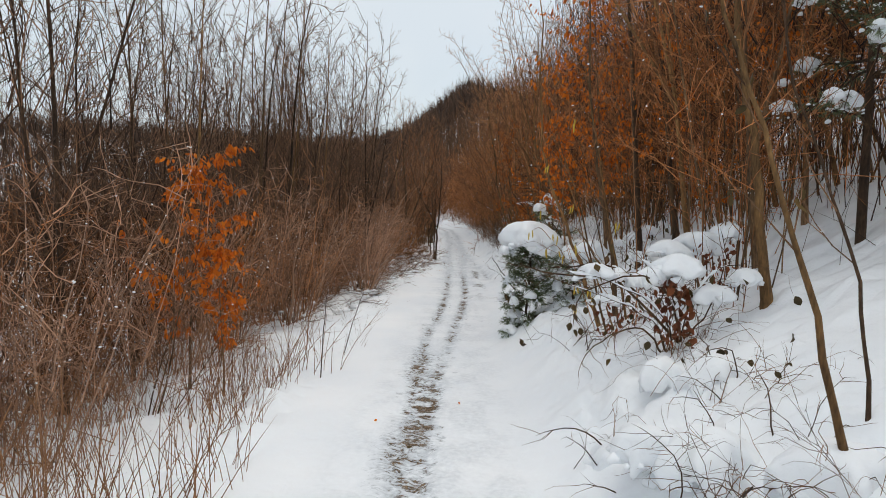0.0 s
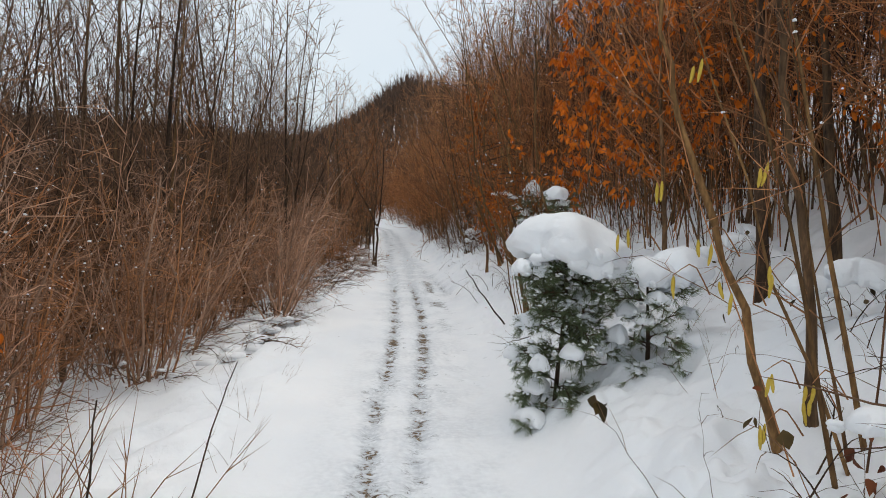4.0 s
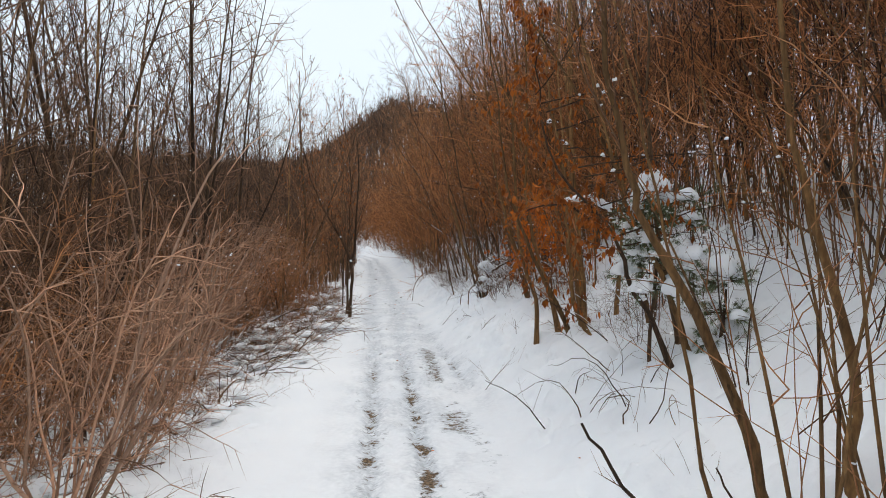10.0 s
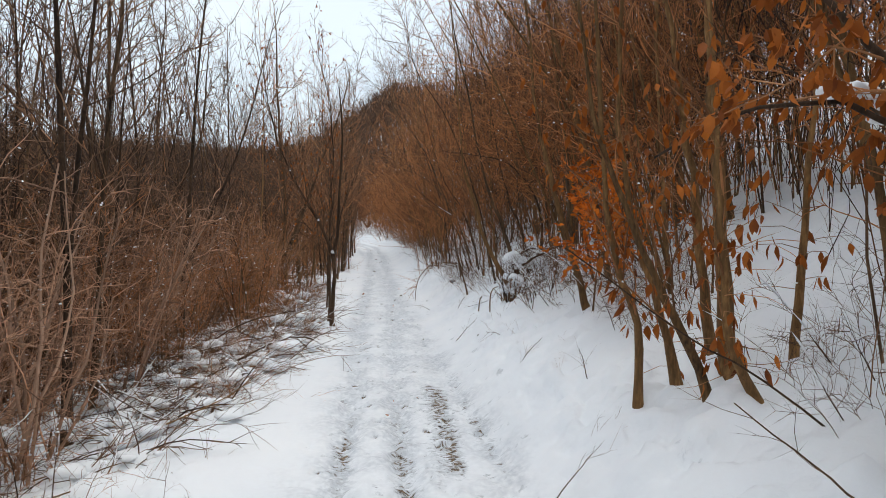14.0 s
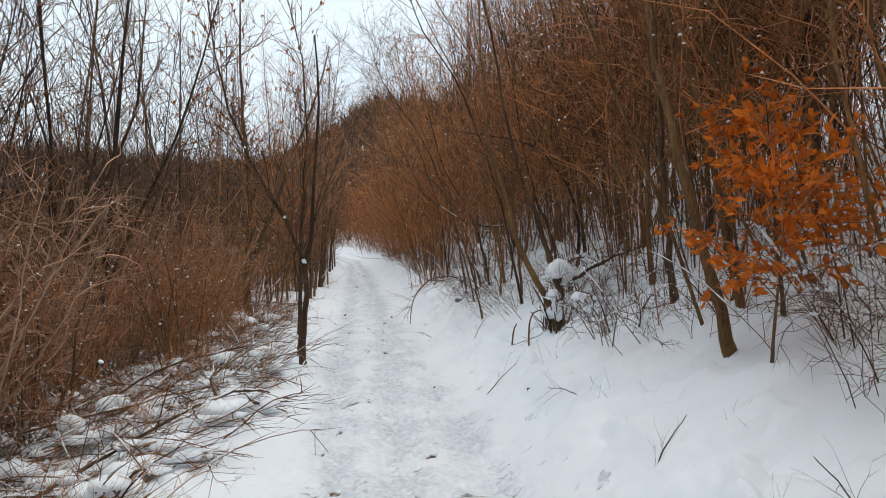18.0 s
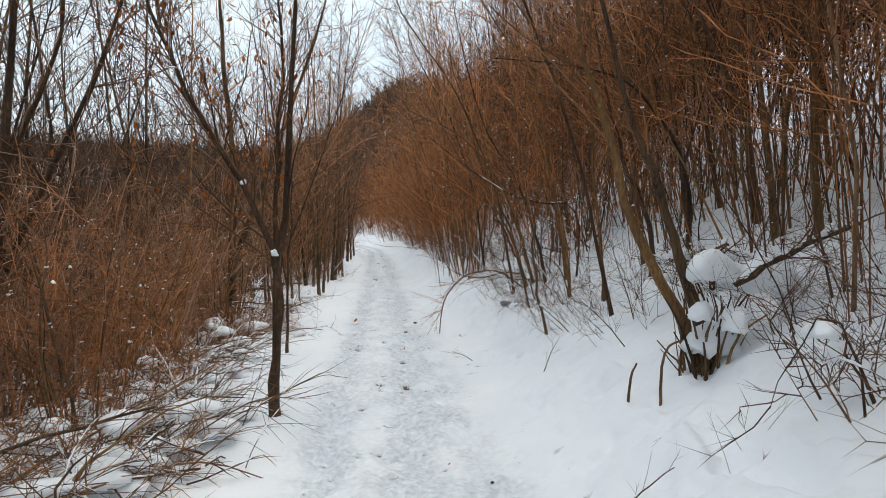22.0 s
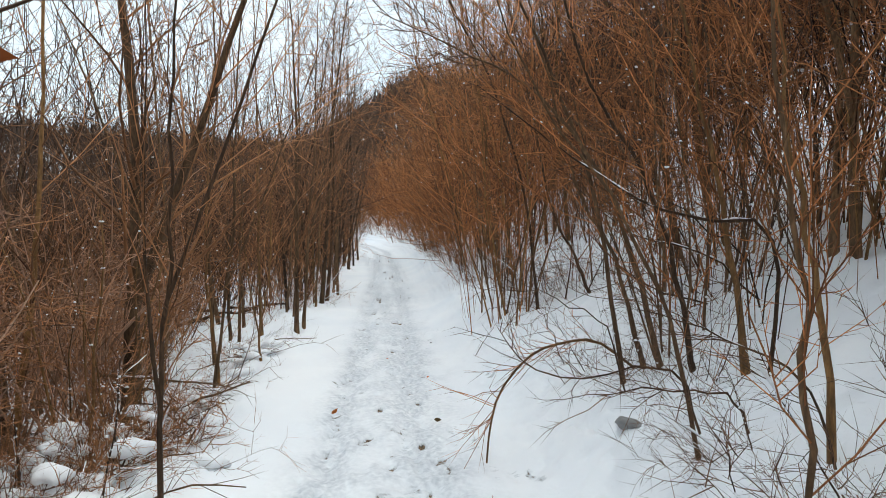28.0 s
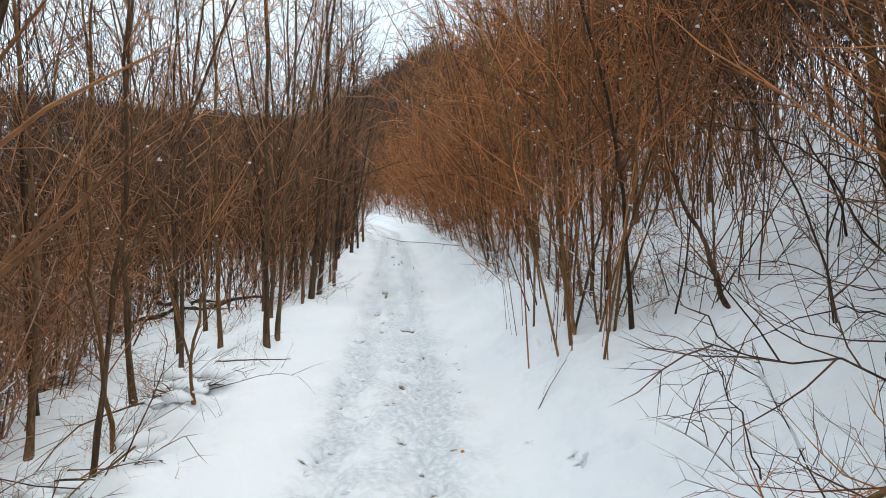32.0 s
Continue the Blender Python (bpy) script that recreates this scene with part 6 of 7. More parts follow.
bramble("tangle of thin canes hanging beside the leaning beech", 758, (2.2, 14.0), 0.55, 0.8, 18, (), 0)
bramble("bramble under snow on the bank", 759, (2.9, 7.4), 0.5, 0.8, 18, (((0, 0, 0.4), (0.17, 0.15, 0.09)), ((-0.28, 0.1, 0.3), (0.13, 0.12, 0.07)), ((0.3, -0.1, 0.46), (0.14, 0.12, 0.08))), 2)
bramble("bramble under snow on the bank", 760, (3.1, 9.1), 0.5, 0.8, 18, (((0, 0, 0.4), (0.16, 0.14, 0.08)), ((0.3, 0.3, 0.48), (0.15, 0.13, 0.08)), ((-0.25, 0, 0.28), (0.11, 0.1, 0.06))), 2)


fallen_branch("brown limb with snow along it bowed over brambles", 763, ((1.9, 5.2, 1.15), (1.62, 4.95, 1.33), (1.09, 4.95, 1.36), (0.76, 4.9, 1.44)), 0.011, 0.8, 8, M_BARK, 0.3)
fallen_branch("brown limb with snow along it bowed over brambles", 764, ((2.25, 4.95, 0.7), (1.8, 4.95, 1.16), (1.5, 4.92, 1.42), (1.25, 4.85, 1.75)), 0.013, 0, 7, M_BARK, 0.35)
fallen_branch("brown limb with snow along it bowed over brambles", 765, ((2.4, 5.1, 1.1), (1.9, 5.05, 1.3), (1.5, 5.0, 1.45), (1.2, 5.0, 1.42)), 0.012, 0.9, 8, M_BARK_DARK, 0.3)
fallen_branch("thin dark stem crossing before the clump", 766, ((2.95, 15.6, 0.5), (2.4, 15.8, 0.95), (1.95, 15.8, 1.2), (1.35, 15.8, 1.62)), 0.007, 0, 5, M_BARK_DARK, 0.3)
fallen_branch("thin dark forked twig leaning over the snow", 767, (g(1.65, 14.6, 0.02), g(1.45, 14.7, 0.35), g(1.2, 15.0, 0.5)), 0.006, 0, 4, M_BARK_DARK, 0.35)
fallen_branch("thin dark stem leaning over the snow", 768, (g(2.4, 15.0, -0.02), g(2.15, 15.1, 0.3), g(1.85, 15.2, 0.75)), 0.006, 0, 4, M_BARK_DARK, 0.3)


# ---------------------------------------------------------------- hazel with catkins
def hazel():
    top = shrub("hazel_shrub", "hazel with yellow catkins hanging from bare twigs", 771, 4, 3.2, (-0.18, -0.05), 6, 4, M_BARK_OCHRE, M_TWIG_BROWN, "", shoots=4, thick=0.015, start=0.25, twig_len=0.35, fan=0.22, clots=6, at=(2.05, 6.35), keep=0.3)
    rng = np.random.default_rng(772)
    for x, y, z in ((-0.75, -0.9, 2.05), (-0.8, 0.1, 1.75), (-0.85, 0.4, 1.25), (-0.55, 0.0, 1.3), (-0.2, -0.5, 1.15), (-0.7, 0.2, 1.0), (-0.78, 0.3, 0.8), (-0.5, 0.0, 0.85), (-0.62, 0.1, 0.78), (-0.5, 0.0, 0.42), (-0.47, 0.0, 0.2), (-0.35, -0.1, 0.4), (-0.3, 0.0, 0.3), (-0.9, 0.6, 1.0)):
        for j in range(2):
            acc = Acc()
            p = np.array((x + rng.normal(0, 0.02), y + rng.normal(0, 0.02), z + rng.normal(0, 0.02)))
            q = line(rng, p, (0, 0, -1), rng.uniform(0.07, 0.12), 5, 0.06)
            tube(acc, q, np.array((0.003, 0.0075, 0.0085, 0.008, 0.007, 0.003)), 7)
            part("catkin", acc, M_CATKIN, top, "hanging yellow catkin")
        acc = Acc()
        a = np.array((x + 0.25, y + 0.1, z - 0.1))
        tube(acc, smooth_path([a, (a + p) / 2 + np.array((0, 0, 0.1)), np.array((x, y, z))], 5), np.linspace(0.005, 0.0018, 6), 4)
        part("twig", acc, M_TWIG_BROWN, top)


hazel()

# ---------------------------------------------------------------- the stump of sprouts, the arch, the snow-laden limb
STUMP = holder("tree_stump", "broken stump of dry sprouts with snow on it", "stump")
stand(STUMP, 2.62, 22.3, 0.25)
rng = np.random.default_rng(781)
for k in range(70):
    acc = Acc()
    a = rng.uniform(0, 6.283)
    q = rng.uniform(0.02, 0.17)
    h = rng.uniform(0.15, 0.62)
    r = rng.uniform(0.004, 0.013)
    tube(acc, line(rng, (math.cos(a) * q, math.sin(a) * q, -0.1), (math.cos(a) * 0.08, math.sin(a) * 0.08, 1), h, 5, 0.13), np.linspace(r, r * 0.5, 6), 5)
    part("sprout", acc, (M_BARK, M_BARK_OCHRE, M_BARK_DARK)[k % 3], STUMP)
for c, s in (((0.0, -0.05, 0.62), 0.13), ((0.2, 0.05, 0.55), 0.12), ((0.12, -0.15, 0.3), 0.09), ((-0.1, -0.12, 0.35), 0.07), ((0.42, 0.0, 0.56), 0.14), ((0.05, 0.0, 0.15), 0.13), ((0.62, -0.1, 0.42), 0.11)):
    acc = Acc()
    snow_cushion(acc, rng, c, (s * 1.25, s, s * 0.9), ICO3, 0.9, 1.3)
    part("snow_lump", acc, M_SNOW, STUMP, "lump of snow")
for x, y, gd in ((2.05, 22.2, ((0.02, 0, 0.2), (0.06, 0, 0.32))), (2.22, 22.1, ((0.0, 0, 0.2), (0.05, 0, 0.36), (0.13, 0, 0.4)))):
    acc = Acc()
    t = holder("dead_sprout", "short broken brown sprout standing in the snow", "stump", "dead sprouts")
    stand(t, x, y, 0.1)
    tube(acc, guided(rng, gd, 0.4, 6) * np.array([1, 1, 0.8]), np.linspace(0.011, 0.006, 7), 6)
    part("sprout", acc, M_BARK_OCHRE, t)

ARCH = holder("arching_branch", "dead branch arching down into the snow", "branch")
stand(ARCH, 1.38, 27.2, 0.2)
rng = np.random.default_rng(785)
acc, fine = Acc(), Acc()
bow = smooth_path([(0, 0, -0.05), (0.02, 0, 0.25), (0.1, 0.02, 0.55), (0.34, 0.06, 0.82), (0.62, 0.15, 0.9), (0.96, 0.32, 0.88), (1.36, 0.48, 0.62)], 14)
tube(acc, bow, np.linspace(0.007, 0.012, 15), 6)
part("limb", acc, M_BARK_OCHRE, ARCH)
for _ in range(34):
    p, d = along(bow, rng.uniform(0.2, 0.95))
    bp = line(rng, p, np.array((-0.6, rng.normal(0, 0.5), rng.normal(-0.1, 0.35))), rng.uniform(0.25, 0.7), 3, 0.15)
    tube(fine, bp, (0.0035, 0.003, 0.002, 0), 3, True)
    for _q in range(2):
        p2, d2 = along(bp, rng.uniform(0.3, 0.9))
        tube(fine, line(rng, p2, aside(rng, d2, 0.6), 0.18, 1, 0.1), (0.002, 0), 3, True)
tagged(part("spray", fine, M_TWIG_RED, ARCH), kind="stuff")


def low_limb(label, seed, at, points, r, n, snow, mat=M_TWIG_GREY):
    """A dark limb that springs from the foot of the bank and sweeps low over the snow, finely twigged."""
    rng = np.random.default_rng(seed)
    top = holder("sweeping_limb", label, "branch", "limbs sweeping low over the snow")
    stand(top, *at, 0.1)
    acc, fine, white = Acc(), Acc(), Acc()
    pts = smooth_path(points, 12)
    pts[1:] += rng.normal(0, 0.012, (12, 3))
    tube(acc, pts, np.linspace(r * 0.8, r * 0.2, 13), 6)
    part("limb", acc, M_BARK_DARK, top)
    for _ in range(n):
        p, d = along(pts, rng.uniform(0.2, 1.0))
        bp = line(rng, p, aside(rng, d, rng.uniform(0.35, 0.9)), rng.uniform(0.2, 0.6), 4, 0.2)
        tube(fine, bp, (0.003, 0.0026, 0.0022, 0.0016, 0), 3, True)
        for _q in range(4):
            p2, d2 = along(bp, rng.uniform(0.25, 1.0))
            tube(fine, line(rng, p2, aside(rng, d2, 0.7), rng.uniform(0.08, 0.2), 1, 0.1), (0.0017, 0), 3, True)
    tagged(part("spray", fine, mat, top), kind="stuff")
    if snow:
        snow_strip(white, rng, pts[2:11], r * snow)
        part("snow_ridge", white, M_SNOW, top, "ridge of snow along the limb")
    return top


low_limb("long dark limb carrying a ridge of snow", 791, (3.2, 26.55), ((0, 0, -0.1), (0.05, 0, 0.6), (-0.05, 0, 0.98), (-0.45, 0, 1.02), (-0.75, 0, 1.06), (-1.1, 0, 1.22), (-1.45, 0.1, 1.45), (-2.0, 0.3, 1.95)), 0.02, 22, 0.38)
low_limb("dark limb sweeping low over the snow", 792, (2.6, 26.3), ((0, 0, -0.1), (-0.15, 0, 0.3), (-0.45, 0, 0.36), (-0.8, 0, 0.3), (-1.15, 0, 0.4), (-1.3, 0.1, 0.6)), 0.012, 18, 0)
low_limb("dark limb sweeping low over the snow", 793, (2.75, 26.0), ((0, 0, -0.1), (-0.2, 0, 0.18), (-0.6, 0, 0.22), (-1.0, -0.1, 0.2)), 0.011, 16, 0)
low_limb("dark limb sweeping low over the snow", 794, (2.5, 27.2), ((0, 0, -0.1), (-0.2, 0, 0.5), (-0.6, 0, 0.75), (-1.1, 0.1, 0.8)), 0.009, 9, 0)
low_limb("thin twigged limb lying low over the snow", 795, (2.35, 28.35), ((0, 0, -0.05), (-0.1, 0, 0.22), (-0.2, 0.05, 0.45), (-0.35, 0.1, 0.62)), 0.007, 7, 0)
low_limb("thin twigged limb lying low over the snow", 796, (3.5, 28.7), ((0, 0, -0.05), (-0.3, 0, 0.2), (-0.65, 0, 0.22), (-1.2, 0.1, -0.05)), 0.009, 8, 0)
low_limb("dark limb with fine twigs over the bank", 797, (3.9, 29.3), ((0, 0, -0.1), (-0.2, 0, 0.5), (-0.5, 0, 0.8), (-1.1, 0, 0.75)), 0.014, 20, 0.5)
low_limb("dark limb with fine twigs over the bank", 798, (4.2, 30.2), ((0, 0, -0.1), (-0.3, 0, 0.6), (-0.8, 0, 0.8), (-1.3, 0, 0.9)), 0.014, 20, 0)
low_limb("dark limb sweeping low over the snow", 799, (2.75, 25.3), ((0, 0, -0.1), (-0.15, 0.1, 0.4), (-0.5, 0.2, 0.62), (-0.9, 0.3, 0.75)), 0.011, 18, 0.5)
low_limb("dark crooked limb reaching out from the bank", 802, (3.84, 27.55), ((0, 0, -0.1), (-0.15, 0.05, 0.02), (-0.34, 0.13, 0.25), (-0.75, 0.21, 0.41), (-1.1, 0.29, 0.49), (-1.39, 0.37, 0.74), (-1.57, 0.45, 0.93)), 0.014, 7, 0.5, M_TWIG_GREY)
low_limb("dark crooked limb reaching out from the bank", 803, (4.14, 27.85), ((0, 0, -0.1), (-0.15, 0.05, -0.61), (-0.37, 0.13, -0.34), (-0.97, 0.21, -0.2), (-1.36, 0.29, 0.05), (-1.68, 0.37, 0.43), (-1.77, 0.45, 0.66)), 0.015, 8, 0.3, M_TWIG_GREY)
low_limb("dark crooked limb reaching out from the bank", 804, (4.17, 28.25), ((0, 0, -0.1), (-0.15, 0.05, -0.52), (-0.69, 0.13, -0.41), (-1.16, 0.21, -0.29), (-1.64, 0.29, -0.24), (-1.91, 0.37, -0.05)), 0.010, 7, 0, M_TWIG_GREY)
low_limb("dark crooked limb reaching out from the bank", 805, (3.68, 27.35), ((0, 0, -0.1), (-0.15, 0.05, 0.46), (-0.38, 0.13, 0.59), (-0.63, 0.21, 0.82), (-0.89, 0.29, 0.95), (-1.12, 0.37, 1.09)), 0.012, 6, 0, M_TWIG_GREY)
low_limb("dark crooked limb reaching out from the bank", 806, (4.15, 28.55), ((0, 0, -0.1), (-0.15, 0.05, -0.28), (-0.65, 0.13, -0.02), (-1.06, 0.21, -0.03), (-1.43, 0.29, 0.1), (-1.81, 0.37, 0.05)), 0.009, 7, 0, M_TWIG_GREY)
low_limb("dark limb bowed over the verge", 800, (2.6, 21.0), ((0, 0, -0.1), (-0.1, 0, 0.35), (-0.35, -0.1, 0.4), (-0.6, -0.2, 0.1)), 0.008, 6, 0)


# ---------------------------------------------------------------- snow held in forks and on trunks
def clot(x, y, z, s, host):
    """A clot of snow caught on a trunk or in its fork."""
    rng = np.random.default_rng(int(1000 * (abs(x) + y)))
    acc = Acc()
    b = host.matrix_basis.translation
    blob(acc, rng, np.array((x, y, z)) - np.array(b), (s * 1.0, s * 0.7, s * 1.1), ICO3, 0.3, -0.8)
    blob(acc, rng, np.array((x + s * 0.7, y, z - s * 0.5)) - np.array(b), (s * 0.6, s * 0.5, s * 0.5), ICO2, 0.3, -0.8)
    part("snow_clot", acc, M_SNOW, host, "clot of snow in the fork")


clot(-0.32, 23.5, 1.31, 0.026, FORK)
clot(-0.56, 23.5, 1.87, 0.02, FORK)


STONE = Acc()
blob(STONE, np.random.default_rng(795), np.zeros(3), (0.15, 0.11, 0.055), ICO4, 0.2, -0.6)
stone = tagged(new("stone", STONE.mesh("stone", two_tone("grey_stone", (0.2, 0.2, 0.2), (0.42, 0.41, 0.4), 20, bump=0.6))), "grey stone half buried in the snow", "stone")
stone.matrix_basis = pose(2.32, 26.6, lz(2.32, 26.6) + 0.012, 0, 12, 20)


# ---------------------------------------------------------------- leaves and bits on the snow
def fallen_leaf(label, at, size, mat, seed, lift=0.0):
    rng = np.random.default_rng(seed)
    acc = Acc()
    a = rng.uniform(0, 6.283)
    leaf(acc, rng, np.zeros(3), (math.cos(a), math.sin(a), 0.05 + lift), size, 0.6, 0.4, True)
    ob = tagged(new("fallen_leaf", acc.mesh("fallen_leaf", mat)), label, "leaf", "leaves on the snow")
    ob.location = rest(*at, 0.012)
    return ob


fallen_leaf("curled red-brown leaf standing on the snow", (0.09, 28.4), 0.075, M_LEAF_BROWN, 801, 1.2)
fallen_leaf("brown leaf lying on the snow", (1.05, 28.2), 0.07, M_LEAF_DARK, 802)
rng = np.random.default_rng(803)
for k in range(22):
    y = rng.uniform(2, 33)
    fallen_leaf("brown leaf lying on the snow", (float(track(y)) + rng.normal(0.5, 0.7), y), rng.uniform(0.025, 0.05), (M_LEAF_BROWN, M_LEAF_DARK, M_LEAF_ORANGE)[k % 3], 810 + k)


# ---------------------------------------------------------------- thickets
rs = np.random.default_rng(77)

G_R = "shrubs of the thicket on the bank"
L_R = "leafless reddish-brown thicket shrub with upright stems in snow"
RIGHT_NEAR = [shrub("thicket_shrub", L_R, 100 + i, 6, 5.0, (-0.07, 0), 8, 3, (M_BARK, M_BARK_OCHRE)[i % 2], M_TWIG_RED, G_R, shoots=7, thick=0.0135, start=0.22, twig_len=0.42, fan=0.17, clots=12, foot=0.38, wob=0.085, twig_r=0.0038, twist=0.8, branch_up=0.04) for i in range(6)]
RIGHT_FAR = [shrub("thicket_shrub", "leafless reddish-brown thicket shrub further along the path", 140 + i, 4, 4.8, (-0.1, 0), 8, 4, M_BARK, M_TWIG_RED, G_R, shoots=7, thick=0.012, start=0.08, twig_len=0.6, fan=0.24, twig_r=0.005, clots=0, foot=0.5, wob=0.09) for i in range(4)]
taken += [(3.9, 17.2, 0.8), (4.4, 18.4, 0.8), (4.3, 16.0, 0.7), (3.6, 4.5, 0.7), (3.0, 30.0, 0.9), (3.4, 3.4, 1.3), (3.9, 1.8, 1.2), (3.3, 24.2, 0.6), (2.95, 28.6, 0.7), (3.3, 25.7, 0.6), (3.9, 26.6, 0.5), (3.5, 14.6, 0.7), (3.3, 12.9, 0.7), (3.3, 11.4, 0.6), (3.6, 22.6, 0.5)]
near = spots_in(rs, 40, 1.5, 12, 3.0, 6.5, 0.5, bias=1.4) + spots_in(rs, 48, 12, 24, 2.8, 6.0, 0.45, bias=1.2) + spots_in(rs, 36, 24, 36, 2.4, 5.5, 0.5, bias=1.3)
near += [(2.35, 30.8), (2.6, 31.2), (2.25, 31.7), (2.45, 32.6)]
spread_copies(RIGHT_NEAR, rs, near, (0.8, 1.2), face=0)
for i, (x, y, q) in enumerate(((4.65, 28.0, 0.95), (4.5, 27.3, 0.85), (5.2, 28.5, 1.05), (4.85, 26.7, 0.95), (5.6, 27.5, 1.1), (4.6, 15.4, 0.95), (4.4, 14.3, 0.9), (4.7, 13.5, 1.0), (5.2, 14.8, 1.1), (5.3, 13.9, 1.05), (5.0, 16.2, 1.05), (5.4, 12.6, 1.1), (5.3, 17.4, 1.0), (5.5, 18.6, 1.05), (5.1, 19.4, 1.0))):
    o = copy_thing(RIGHT_NEAR[i % 6], pose(x, y, lz(x, y), 3, -3, 70 * i))
    o.scale = (q, q, q)
far = spots_in(rs, 86, 36, 85, 2.0, 8, 0.6, bias=1.8)
spread_copies(RIGHT_FAR, rs, far, (0.85, 1.5), face=0)

G_L = "shrubs of the thicket below the path"
L_L = "leafless brown arching shrub growing out of the snow"
LEFT_NEAR = [cane_bush("arching_shrub", L_L, 200 + i, (17, 14, 19)[i % 3], 3.1, G_L, (M_TWIG_TAN, M_TWIG_TAN, M_TWIG_BROWN)[i % 3], M_CANE) for i in range(6)]
LEFT_FAR = [shrub("arching_shrub", "leafless brown shrub further along the path", 240 + i, 3, 3.0, (0.1, 0), 7, 4, M_BARK, M_TWIG_BROWN, G_L, shoots=5, bend=0.06, start=0.06, thick=0.014, twig_len=0.6, fan=0.38, twig_r=0.0045, clots=0, foot=0.4) for i in range(4)]
edge = [(-1.78, 13.6), (-2.75, 11.0), (-2.95, 12.75), (-2.05, 14.95), (-2.2, 16.4), (-2.5, 18.1), (-3.2, 14.3), (-3.0, 15.9), (-3.2, 17.4), (-3.5, 9.6), (-3.5, 19.0), (-3.9, 20.8), (-3.7, 23.2), (-3.0, 25.6), (-3.0, 27.3), (-3.6, 11.8), (-3.9, 13.4), (-3.9, 16.6)]
taken += [(x, y, 0.3) for x, y in edge]
edge += spots_in(rs, 10, 20, 34, -4.6, -3.1, 0.7)
spread_copies(LEFT_NEAR, rs, edge, (0.85, 1.1), face=0)
for i, (x, y, q) in enumerate(((-2.3, 24.7, 0.7), (-2.1, 26.2, 0.7), (-2.7, 26.9, 0.8), (-2.9, 24.2, 0.8), (-2.3, 29.5, 0.75), (-2.8, 31.0, 0.8))):
    o = copy_thing(LEFT_NEAR[(2, 5)[i % 2]], pose(x, y, lz(x, y), 0, 0, 60 * i))
    o.scale = (q, q, q)
    taken.append((x, y, 0.2))
LEFT_BACK = [shrub("arching_shrub", L_L, 220 + i, 4, 3.1, (0.08, 0), 6, 3, (M_BARK, M_CANE)[i % 2], (M_TWIG_TAN, M_TWIG_TAN, M_TWIG_RED, M_TWIG_TAN, M_TWIG_BROWN)[i], G_L, shoots=9, bend=0.14, start=0.1, thick=0.012, twig_r=0.004, twig_len=0.42, fan=0.4, clots=24, twist=0.8, branch_up=0.02, foot=0.3, arch=0.15) for i in range(5)]
back = spots_in(rs, 40, 2.5, 18, -6.2, -3.1, 0.45, bias=0.8) + spots_in(rs, 48, 18, 34, -6.2, -3.5, 0.4, bias=0.8)
spread_copies(LEFT_BACK, rs, back, (0.75, 1.15))
far = spots_in(rs, 50, 34, 85, -6, -1.7, 0.6, bias=0.6)
spread_copies(LEFT_FAR, rs, far, (0.9, 1.5), face=0)

# thin-stemmed saplings on the foot of the bank
THIN = [shrub("thin_shrub", "thin-stemmed bare shrub with drooping budded twigs in the snow", 280 + i, 2, 2.3, (-0.12, 0), 6, 3, M_BARK_DARK, M_TWIG_GREY, "thin shrubs at the foot of the bank", shoots=3, bend=0.05, start=0.08, thick=0.0075, twig_len=0.34, fan=0.3, clots=5, branch_up=-0.03, twig_r=0.0021, foot=0.12, wob=0.12, arch=0.12) for i in range(4)]
spots = spots_in(rs, 34, 13.5, 34, 2.2, 3.7, 0.5) + [(3.1, 11.6), (3.4, 13.2)]
spread_copies(THIN, rs, spots, (0.6, 1.2), face=0, tilt=7)
for i, (x, y, q) in enumerate(((3.35, 28.2, 1.7), (3.6, 29.4, 1.6), (3.2, 30.7, 1.5), (3.95, 27.9, 1.8), (3.55, 27.1, 1.6), (3.9, 30.2, 1.7), (4.2, 29.0, 1.8))):
    o = copy_thing(THIN[i % 4], pose(x, y, lz(x, y), 0, -6, 50 * i))
    o.scale = (q, q, q)

# low twiggy shrubs that hang over the left edge of the path, dusted with snow
LOW = [shrub("low_shrub", "low twiggy shrub dusted with snow at the path's edge", 260 + i, 2, 1.05, (0.5, 0), 5, 4, M_BARK_DARK, M_TWIG_BROWN, "low shrubs at the path's edge", bend=0.2, start=0.1, thick=0.007, twig_len=0.3, fan=0.6, shoots=7, clots=16, branch_up=0.0, twig_r=0.0018, strip=0.3) for i in range(4)]
spots = spots_in(rs, 20, 15, 40, -2.6, -1.75, 0.5)
spread_copies(LOW, rs, spots, (0.6, 1.15), face=0)
VERGE = [shrub("low_shrub", "low fan of fine dark twigs over the snow of the bank", 270 + i, 2, 1.0, (-0.55, 0), 5, 4, M_BARK_DARK, M_TWIG_GREY, "low shrubs at the foot of the bank", bend=0.16, start=0.1, thick=0.006, twig_len=0.28, fan=0.6, shoots=6, clots=8, branch_up=0.0, twig_r=0.0018, strip=0.15) for i in range(4)]
spots = spots_in(rs, 12, 14, 23, 2.3, 3.0, 0.5) + spots_in(rs, 22, 23, 36, 2.0, 2.9, 0.4) + spots_in(rs, 20, 36, 60, 1.75, 2.5, 0.6)
spread_copies(VERGE, rs, spots, (0.6, 1.2), face=0)

